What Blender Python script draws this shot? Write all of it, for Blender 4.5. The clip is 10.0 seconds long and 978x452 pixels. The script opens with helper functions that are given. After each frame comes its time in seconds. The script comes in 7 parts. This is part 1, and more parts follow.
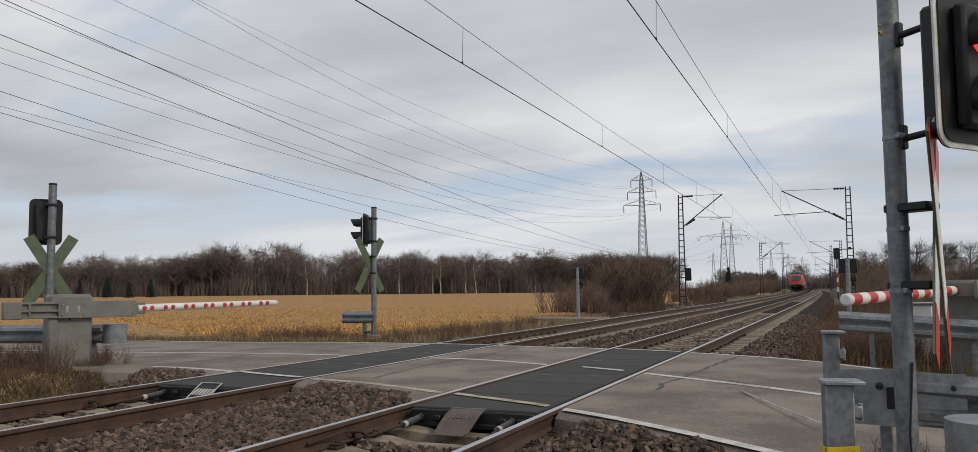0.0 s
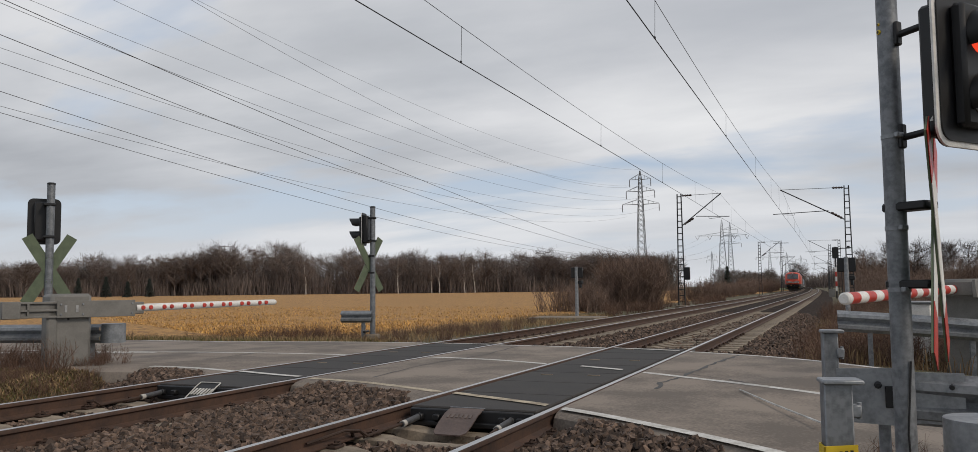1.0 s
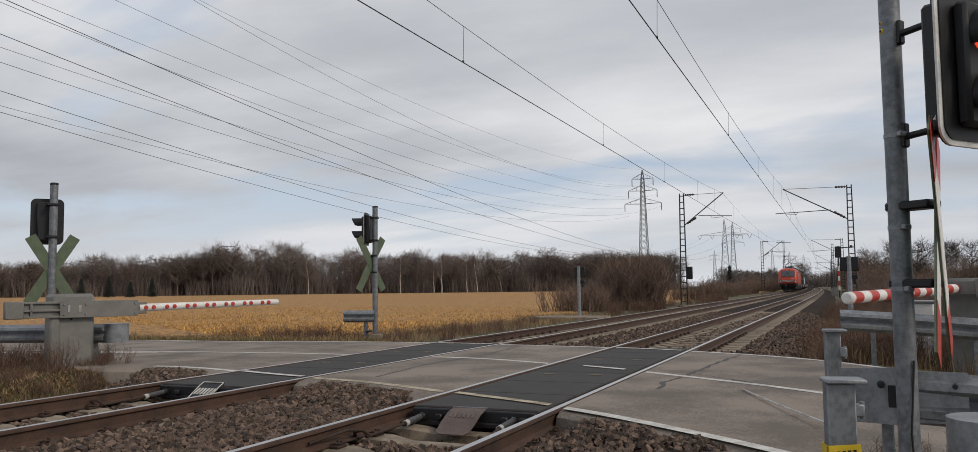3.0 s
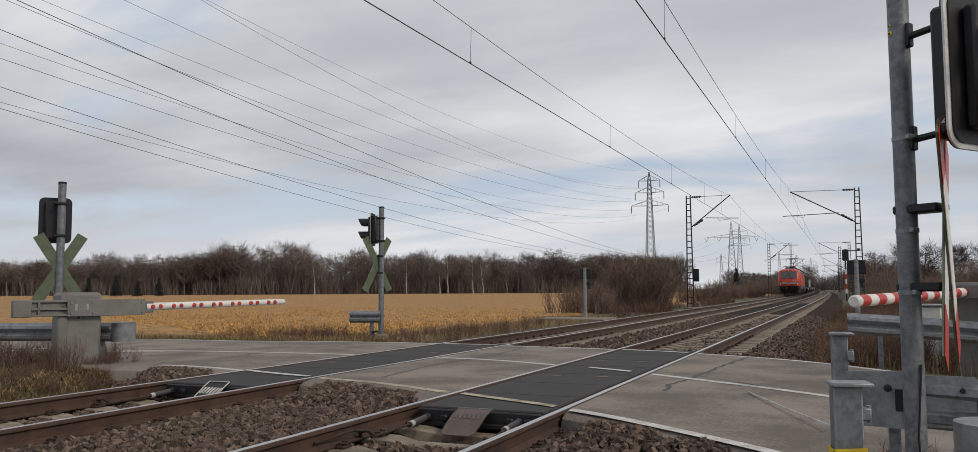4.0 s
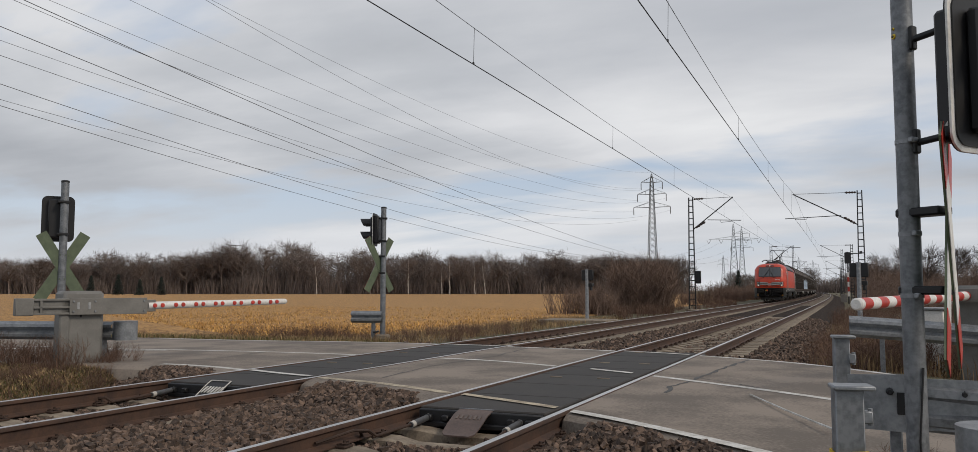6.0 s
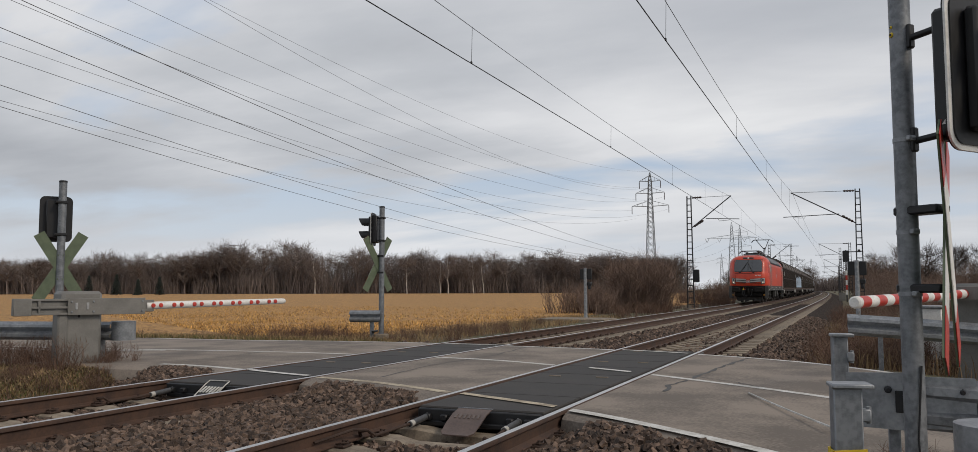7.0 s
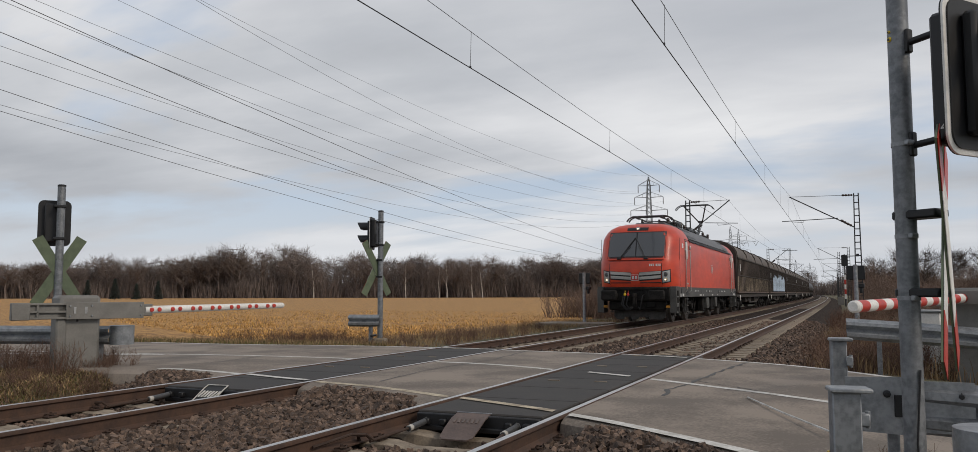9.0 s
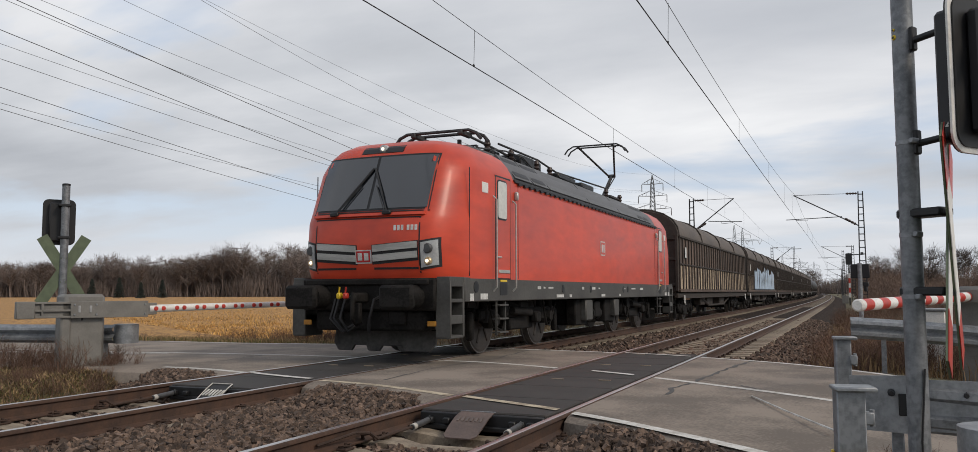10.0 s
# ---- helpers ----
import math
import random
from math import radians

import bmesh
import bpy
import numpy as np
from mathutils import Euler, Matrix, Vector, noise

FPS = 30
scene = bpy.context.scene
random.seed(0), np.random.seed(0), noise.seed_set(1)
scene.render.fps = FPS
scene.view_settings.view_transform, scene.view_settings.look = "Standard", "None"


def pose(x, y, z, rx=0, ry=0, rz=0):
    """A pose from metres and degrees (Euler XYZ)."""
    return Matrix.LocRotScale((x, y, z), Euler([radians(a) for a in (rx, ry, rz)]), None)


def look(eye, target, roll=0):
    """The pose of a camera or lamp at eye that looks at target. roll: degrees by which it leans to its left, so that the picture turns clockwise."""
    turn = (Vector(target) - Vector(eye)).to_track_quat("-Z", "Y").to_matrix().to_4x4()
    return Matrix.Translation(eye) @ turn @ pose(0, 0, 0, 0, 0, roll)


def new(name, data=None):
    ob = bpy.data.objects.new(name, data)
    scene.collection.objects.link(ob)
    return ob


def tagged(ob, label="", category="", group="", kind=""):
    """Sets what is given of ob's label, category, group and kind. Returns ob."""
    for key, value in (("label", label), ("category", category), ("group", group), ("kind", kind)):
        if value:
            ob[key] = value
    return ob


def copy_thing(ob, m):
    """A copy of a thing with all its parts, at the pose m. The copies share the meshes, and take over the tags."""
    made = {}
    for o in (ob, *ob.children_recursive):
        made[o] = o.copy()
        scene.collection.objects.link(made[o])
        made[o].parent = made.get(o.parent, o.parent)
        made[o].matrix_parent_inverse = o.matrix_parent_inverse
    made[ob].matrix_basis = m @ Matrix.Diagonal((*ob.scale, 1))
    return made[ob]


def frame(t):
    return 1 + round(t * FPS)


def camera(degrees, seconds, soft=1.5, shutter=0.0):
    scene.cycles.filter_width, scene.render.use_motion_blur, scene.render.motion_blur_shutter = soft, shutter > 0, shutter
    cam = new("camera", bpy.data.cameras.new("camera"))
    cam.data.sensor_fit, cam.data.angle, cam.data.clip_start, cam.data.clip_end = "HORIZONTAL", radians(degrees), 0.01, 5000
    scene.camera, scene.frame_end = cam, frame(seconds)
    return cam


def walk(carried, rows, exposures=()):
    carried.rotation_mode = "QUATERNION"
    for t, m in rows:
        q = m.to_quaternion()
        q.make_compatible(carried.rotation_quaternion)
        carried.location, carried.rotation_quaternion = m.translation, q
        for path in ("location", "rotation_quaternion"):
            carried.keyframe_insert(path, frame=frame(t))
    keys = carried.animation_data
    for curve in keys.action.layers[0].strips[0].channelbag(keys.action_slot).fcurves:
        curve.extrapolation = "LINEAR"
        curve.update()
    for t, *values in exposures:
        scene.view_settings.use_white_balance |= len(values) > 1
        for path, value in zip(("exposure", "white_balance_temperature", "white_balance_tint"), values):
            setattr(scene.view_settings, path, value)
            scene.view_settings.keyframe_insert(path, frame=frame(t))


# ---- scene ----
cam = camera(60.57, 10.0, soft=0.75, shutter=0.0)
EYE = (0.0, 0.0, 1.131)

# seconds, turn to the left of the track's line, upward tilt, lean (degrees)
TURNS = [
    (0, 22.695, 4.320, -0.567),
    (0.5, 22.663, 4.288, -0.577),
    (1, 22.614, 4.271, -0.612),
    (1.5, 22.524, 4.155, -0.711),
    (2, 22.499, 4.160, -0.765),
    (2.5, 22.580, 4.199, -0.764),
    (4, 23.207, 4.327, -0.328),
    (4.5, 23.305, 4.360, -0.201),
    (5, 23.416, 4.392, -0.103),
    (5.5, 23.393, 4.402, 0.046),
    (7, 23.241, 4.327, -0.145),
    (7.5, 23.246, 4.391, -0.136),
    (8, 23.225, 4.514, -0.145),
    (8.5, 23.157, 4.615, -0.137),
    (9, 23.161, 4.616, -0.139),
    (9.5, 23.252, 4.573, -0.091),
    (10, 23.408, 4.526, -0.157),
]


def aim(turn, tilt, lean):
    a, b = radians(turn), radians(tilt)
    way = Vector((-math.sin(a) * math.cos(b), math.cos(a) * math.cos(b), math.sin(b)))
    return look(EYE, Vector(EYE) + way * 10, lean)


walk(cam, [(t, aim(a, b, c)) for t, a, b, c in TURNS], exposures=[(0.0, 0.0), (8.5, 0.0), (9.5, 0.06), (10.0, 0.18)])

# ---- world and light ----
SUN_ELEV, SUN_ROT = radians(38), radians(100)
world = bpy.data.worlds.new("overcast_sky")
scene.world = world
world.use_nodes = True
wn, wl = world.node_tree.nodes, world.node_tree.links
wn.clear()
w_out = wn.new("ShaderNodeOutputWorld")
w_bg = wn.new("ShaderNodeBackground")
w_sky = wn.new("ShaderNodeTexSky")
w_sky.sky_type = "NISHITA"
w_sky.sun_disc = False
w_sky.sun_elevation, w_sky.sun_rotation = SUN_ELEV, SUN_ROT
w_sky.dust_density = 2.0
w_co = wn.new("ShaderNodeTexCoord")
w_sep = wn.new("ShaderNodeSeparateXYZ")
wl.new(w_co.outputs["Generated"], w_sep.inputs[0])


def w_math(op, a, b=None, c=None):
    n = wn.new("ShaderNodeMath")
    n.operation = op
    for i, v in enumerate((a, b, c)):
        if v is None:
            continue
        if isinstance(v, (int, float)):
            n.inputs[i].default_value = v
        else:
            wl.new(v, n.inputs[i])
    return n.outputs[0]


w_up = w_math("ADD", w_math("MAXIMUM", w_sep.outputs[2], 0.0), 0.16)
w_flat = wn.new("ShaderNodeCombineXYZ")
wl.new(w_math("DIVIDE", w_sep.outputs[0], w_up), w_flat.inputs[0])
wl.new(w_math("DIVIDE", w_sep.outputs[1], w_up), w_flat.inputs[1])


def w_noise(scale, detail, rough, off, distort=0.0):
    m = wn.new("ShaderNodeMapping")
    m.inputs["Location"].default_value = off
    m.inputs["Rotation"].default_value = (0, 0, radians(-22))
    m.inputs["Scale"].default_value = (0.55, 1.0, 1.0)
    wl.new(w_flat.outputs[0], m.inputs[0])
    n = wn.new("ShaderNodeTexNoise")
    n.inputs["Scale"].default_value = scale
    n.inputs["Detail"].default_value = detail
    n.inputs["Roughness"].default_value = rough
    n.inputs["Distortion"].default_value = distort
    wl.new(m.outputs[0], n.inputs["Vector"])
    return n.outputs["Fac"]


def w_ramp(fac, stops):
    n = wn.new("ShaderNodeValToRGB")
    e = n.color_ramp.elements
    e[0].position, e[0].color = stops[0][0], (*stops[0][1], 1)
    e[1].position, e[1].color = stops[-1][0], (*stops[-1][1], 1)
    for p, col in stops[1:-1]:
        k = e.new(p)
        k.color = (*col, 1)
    wl.new(fac, n.inputs[0])
    return n.outputs[0]


def w_mix(fac, a, b, kind="MIX"):
    n = wn.new("ShaderNodeMix")
    n.data_type, n.blend_type = "RGBA", kind
    for sock, v in ((n.inputs[0], fac), (n.inputs[6], a), (n.inputs[7], b)):
        if isinstance(v, (int, float)):
            sock.default_value = v
        elif isinstance(v, tuple):
            sock.default_value = (*v, 1)
        else:
            wl.new(v, sock)
    return n.outputs[2]


# thick and thin cloud, lit from above, with a few gaps of blue
cloud = w_ramp(w_noise(0.70, 8.0, 0.52, (4.3, 2.1, 0.0), 0.15),
               [(0.34, (0.40, 0.42, 0.455)), (0.46, (0.53, 0.55, 0.585)), (0.56, (0.70, 0.71, 0.735)), (0.70, (0.84, 0.845, 0.855))])
w_skyb = w_mix(1.0, w_sky.outputs[0], (0.085, 0.085, 0.085), "MULTIPLY")
w_blue = w_mix(0.62, w_skyb, (0.58, 0.68, 0.84))
gap = w_ramp(w_noise(1.0, 6.0, 0.52, (8.1, 3.2, 2.0), 0.2), [(0.50, (1, 1, 1)), (0.62, (0, 0, 0))])
w_all = w_mix(gap, w_blue, cloud)
# a thicker grey bank, high above the railway
bank_x = w_math("SUBTRACT", w_sep.outputs[0], w_math("MULTIPLY", w_sep.outputs[1], -0.14))
bank = w_math("MULTIPLY", w_math("SUBTRACT", w_sep.outputs[2], 0.16), 5.0)
bank = w_math("SUBTRACT", bank, w_math("MULTIPLY", w_math("ABSOLUTE", bank_x), 1.5))
bank = w_math("ADD", bank, w_math("MULTIPLY", w_math("SUBTRACT", w_noise(1.3, 5.0, 0.55, (1.0, 7.0, 0.0), 0.3), 0.5), 2.2))
bank = w_ramp(bank, [(0.0, (0, 0, 0)), (0.9, (1, 1, 1))])
w_all = w_mix(w_math("MULTIPLY", bank, 0.62), w_all, (0.43, 0.452, 0.50))
# the veil near the horizon is even and pale
veil = w_math("MULTIPLY_ADD", w_sep.outputs[2], -7.0, 1.0)
veil = w_math("MAXIMUM", veil, 0.0)
w_all = w_mix(w_math("MULTIPLY", veil, 0.8), w_all, (0.68, 0.705, 0.745))
wl.new(w_all, w_bg.inputs[0])
w_bg.inputs[1].default_value = 1.0
wl.new(w_bg.outputs[0], w_out.inputs[0])

sun = new("sun", bpy.data.lights.new("sun", "SUN"))
sun.data.energy, sun.data.angle, sun.data.color = 1.38, radians(14), (1.0, 0.87, 0.72)
sun.matrix_world = look((math.sin(SUN_ROT) * 60, math.cos(SUN_ROT) * 60, 60 * math.tan(SUN_ELEV)), (0, 0, 0))

# ---- materials ----
def hexa(r, g, b):
    return (r, g, b, 1.0)


def material(name, base, second=None, rough=0.7, metal=0.0, scale=6.0, fine=60.0, contrast=0.5, bump=0.2,
             bump_dist=0.01, spread=0.0, coat=0.0, spec=0.5, stretch=(1, 1, 1), third=None, third_at=0.62, obj=True):
    """A surface with broad blotches, fine grain, relief and a little difference from piece to piece."""
    m = bpy.data.materials.new(name)
    m.use_nodes = True
    n, l = m.node_tree.nodes, m.node_tree.links
    p = n["Principled BSDF"]
    co = n.new("ShaderNodeTexCoord")
    mp = n.new("ShaderNodeMapping")
    mp.inputs["Scale"].default_value = stretch
    l.new(co.outputs["Object"], mp.inputs[0])
    big = n.new("ShaderNodeTexNoise")
    big.inputs["Scale"].default_value, big.inputs["Detail"].default_value = scale, 6.0
    big.inputs["Roughness"].default_value = 0.6
    l.new(mp.outputs[0], big.inputs["Vector"])
    small = n.new("ShaderNodeTexNoise")
    small.inputs["Scale"].default_value, small.inputs["Detail"].default_value = fine, 4.0
    l.new(mp.outputs[0], small.inputs["Vector"])
    add = n.new("ShaderNodeMath")
    add.operation = "MULTIPLY_ADD"
    l.new(small.outputs["Fac"], add.inputs[0])
    add.inputs[1].default_value = 0.45
    l.new(big.outputs["Fac"], add.inputs[2])
    ramp = n.new("ShaderNodeValToRGB")
    e = ramp.color_ramp.elements
    second = second or tuple(c * 0.6 for c in base)
    e[0].position, e[0].color = 0.72 - 0.25 * (1.2 - contrast), (*second, 1)
    e[1].position, e[1].color = 0.72 + 0.25 * (1.2 - contrast), (*base, 1)
    if third:
        k = e.new(third_at)
        k.color = (*third, 1)
    l.new(add.outputs[0], ramp.inputs[0])
    col = ramp.outputs[0]
    if spread:
        info = n.new("ShaderNodeObjectInfo")
        geo = n.new("ShaderNodeNewGeometry")
        hs = n.new("ShaderNodeHueSaturation")
        s = n.new("ShaderNodeMath")
        s.operation = "ADD"
        l.new(info.outputs["Random"], s.inputs[0])
        l.new(geo.outputs["Random Per Island"], s.inputs[1])
        f = n.new("ShaderNodeMath")
        f.operation = "FRACT"
        l.new(s.outputs[0], f.inputs[0])
        mr = n.new("ShaderNodeMapRange")
        mr.inputs["To Min"].default_value, mr.inputs["To Max"].default_value = 1 - spread, 1 + spread
        l.new(f.outputs[0], mr.inputs["Value"])
        l.new(mr.outputs[0], hs.inputs["Value"])
        l.new(col, hs.inputs["Color"])
        col = hs.outputs[0]
    l.new(col, p.inputs["Base Color"])
    rr = n.new("ShaderNodeMapRange")
    rr.inputs["To Min"].default_value, rr.inputs["To Max"].default_value = max(rough - 0.12, 0.03), min(rough + 0.12, 1)
    l.new(big.outputs["Fac"], rr.inputs["Value"])
    l.new(rr.outputs[0], p.inputs["Roughness"])
    p.inputs["Metallic"].default_value = metal
    p.inputs["Specular IOR Level"].default_value = spec
    p.inputs["Coat Weight"].default_value = coat
    if bump:
        b = n.new("ShaderNodeBump")
        b.inputs["Strength"].default_value, b.inputs["Distance"].default_value = bump, bump_dist
        l.new(add.outputs[0], b.inputs["Height"])
        l.new(b.outputs[0], p.inputs["Normal"])
    return m


def glow(name, colour, strength):
    m = bpy.data.materials.new(name)
    m.use_nodes = True
    p = m.node_tree.nodes["Principled BSDF"]
    p.inputs["Base Color"].default_value = (*colour, 1)
    p.inputs["Emission Color"].default_value = (*colour, 1)
    p.inputs["Emission Strength"].default_value = strength
    return m


M_GROUND = material("verge_soil_and_grass", (0.135, 0.098, 0.06), (0.055, 0.045, 0.028), 0.95, scale=0.7, fine=14, bump=0.6, bump_dist=0.05, third=(0.075, 0.078, 0.034))
M_FIELD = material("stubble_field", (0.50, 0.275, 0.085), (0.20, 0.105, 0.034), 0.95, scale=4.5, fine=26.0, bump=0.8, bump_dist=0.04, contrast=1.0)
M_GREEN = material("winter_crop_green", (0.16, 0.17, 0.055), (0.09, 0.11, 0.04), 0.95, scale=0.1, fine=3)
M_ROAD = material("worn_asphalt", (0.268, 0.226, 0.188), (0.148, 0.126, 0.106), 0.88, scale=0.8, fine=38, bump=0.5, bump_dist=0.005, contrast=0.8, spec=0.3)
M_ROADPATCH = material("tar_seam", (0.09, 0.088, 0.085), None, 0.8, scale=3, fine=60)
M_PANEL = material("black_rubber_panel", (0.045, 0.040, 0.036), (0.022, 0.0195, 0.018), 0.8, scale=2.0, fine=40, bump=0.25, bump_dist=0.004, spread=0.10)
M_PAINT = material("worn_white_road_paint", (0.66, 0.65, 0.62), (0.40, 0.38, 0.34), 0.8, scale=5, fine=45, contrast=0.6)
M_PAINTOLD = material("yellowed_road_paint", (0.52, 0.45, 0.33), (0.27, 0.22, 0.16), 0.85, scale=4, fine=40, contrast=0.8)
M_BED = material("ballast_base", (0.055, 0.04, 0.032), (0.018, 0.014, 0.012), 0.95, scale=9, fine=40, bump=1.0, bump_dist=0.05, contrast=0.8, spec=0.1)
M_STONE = material("ballast_stone", (0.165, 0.112, 0.082), (0.048, 0.034, 0.027), 0.92, scale=12, fine=60, bump=0.4, bump_dist=0.006, spread=0.6)
M_SLEEPER = material("weathered_concrete_sleeper", (0.29, 0.24, 0.18), (0.135, 0.105, 0.078), 0.9, scale=5, fine=50, bump=0.3, bump_dist=0.004, spread=0.12)
M_RAIL = material("rusty_rail_steel", (0.105, 0.058, 0.038), (0.055, 0.034, 0.026), 0.75, 0.25, scale=5, fine=50, bump=0.3, bump_dist=0.003)
M_RAILTOP = material("polished_rail_head", (0.62, 0.61, 0.60), (0.45, 0.44, 0.43), 0.33, 0.9, scale=3, fine=30, stretch=(6, 0.3, 1), bump=0.05)
M_CLIP = material("rusty_clip", (0.07, 0.042, 0.03), None, 0.8, 0.3, scale=20, fine=80)
M_GALV = material("galvanised_steel", (0.33, 0.345, 0.36), (0.20, 0.212, 0.225), 0.5, 0.55, scale=9, fine=40, bump=0.08, bump_dist=0.002, contrast=0.6)
M_GALVD = material("dull_galvanised_steel", (0.25, 0.262, 0.275), (0.145, 0.155, 0.167), 0.55, 0.5, scale=11, fine=45, bump=0.1, bump_dist=0.002, contrast=0.7)
M_GREYBOX = material("grey_painted_casing", (0.205, 0.198, 0.182), (0.145, 0.14, 0.128), 0.55, 0.05, scale=4, fine=50, bump=0.06, bump_dist=0.002)
M_BLACK = material("black_plastic", (0.010, 0.0105, 0.012), (0.006, 0.006, 0.007), 0.5, scale=6, fine=50, bump=0.05, bump_dist=0.002)
M_SIGNGREEN = material("green_sign_back", (0.125, 0.158, 0.095), (0.085, 0.11, 0.066), 0.6, scale=7, fine=50, bump=0.05, bump_dist=0.002)
M_WHITE = material("white_paint", (0.78, 0.77, 0.74), (0.60, 0.585, 0.55), 0.5, scale=5, fine=40, bump=0.05, bump_dist=0.002)
M_RED = material("red_reflective_film", (0.55, 0.045, 0.028), (0.36, 0.03, 0.02), 0.45, scale=9, fine=60, bump=0.05, bump_dist=0.001)
M_MASTDARK = material("dark_mast_steel", (0.055, 0.056, 0.058), (0.03, 0.03, 0.032), 0.7, 0.2, scale=4, fine=30)
M_PYLON = material("grey_pylon_steel", (0.20, 0.215, 0.225), (0.15, 0.16, 0.17), 0.7, 0.2, scale=2, fine=20)
M_WIRE = material("dark_copper_wire", (0.045, 0.045, 0.048), None, 0.7, 0.3, scale=2, fine=20, bump=0)
M_CABLE = material("power_line_aluminium", (0.09, 0.095, 0.105), None, 0.7, 0.3, scale=2, fine=20, bump=0)
M_INSUL = material("brown_insulator", (0.05, 0.03, 0.025), None, 0.35, scale=9, fine=20)
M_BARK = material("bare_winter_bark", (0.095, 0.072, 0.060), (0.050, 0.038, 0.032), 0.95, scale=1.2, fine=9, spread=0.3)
# bark of the distant trees, with the paleness of haze mixed into its colour
M_BARKFAR = material("haze_paled_wood_bark", (0.195, 0.156, 0.136), (0.100, 0.078, 0.070), 0.95, scale=0.05, fine=1.2, spread=0.35)
M_BIRCH = material("pale_birch_bark", (0.52, 0.48, 0.42), (0.30, 0.27, 0.24), 0.9, scale=0.6, fine=5)
M_PINE = material("dark_conifer_needles", (0.022, 0.030, 0.022), (0.012, 0.017, 0.013), 0.95, scale=0.6, fine=6, spread=0.3)
M_TWIG = material("bare_bush_twigs", (0.215, 0.145, 0.108), (0.115, 0.078, 0.062), 0.95, scale=1.0, fine=9, spread=0.35)
M_DRY = material("dry_grass_blades", (0.25, 0.165, 0.082), (0.13, 0.085, 0.045), 0.95, scale=2, fine=20, spread=0.4)
M_STUBBLE = material("orange_straw_stubble", (0.66, 0.40, 0.13), (0.40, 0.22, 0.07), 0.95, scale=2, fine=20, spread=0.5)
M_DRYPALE = material("pale_dry_grass", (0.34, 0.235, 0.12), (0.17, 0.115, 0.055), 0.95, scale=2, fine=20, spread=0.45)
M_GRASS = material("green_grass_blades", (0.15, 0.155, 0.045), (0.07, 0.078, 0.026), 0.95, scale=2, fine=20, spread=0.4)
M_DEADWEED = material("dead_reddish_weed", (0.17, 0.098, 0.065), (0.09, 0.055, 0.04), 0.95, scale=2, fine=20, spread=0.35)
M_YELLOW = material("yellow_plastic_tape", (0.78, 0.55, 0.03), (0.62, 0.42, 0.02), 0.45, scale=6, fine=30, bump=0.1, bump_dist=0.004)


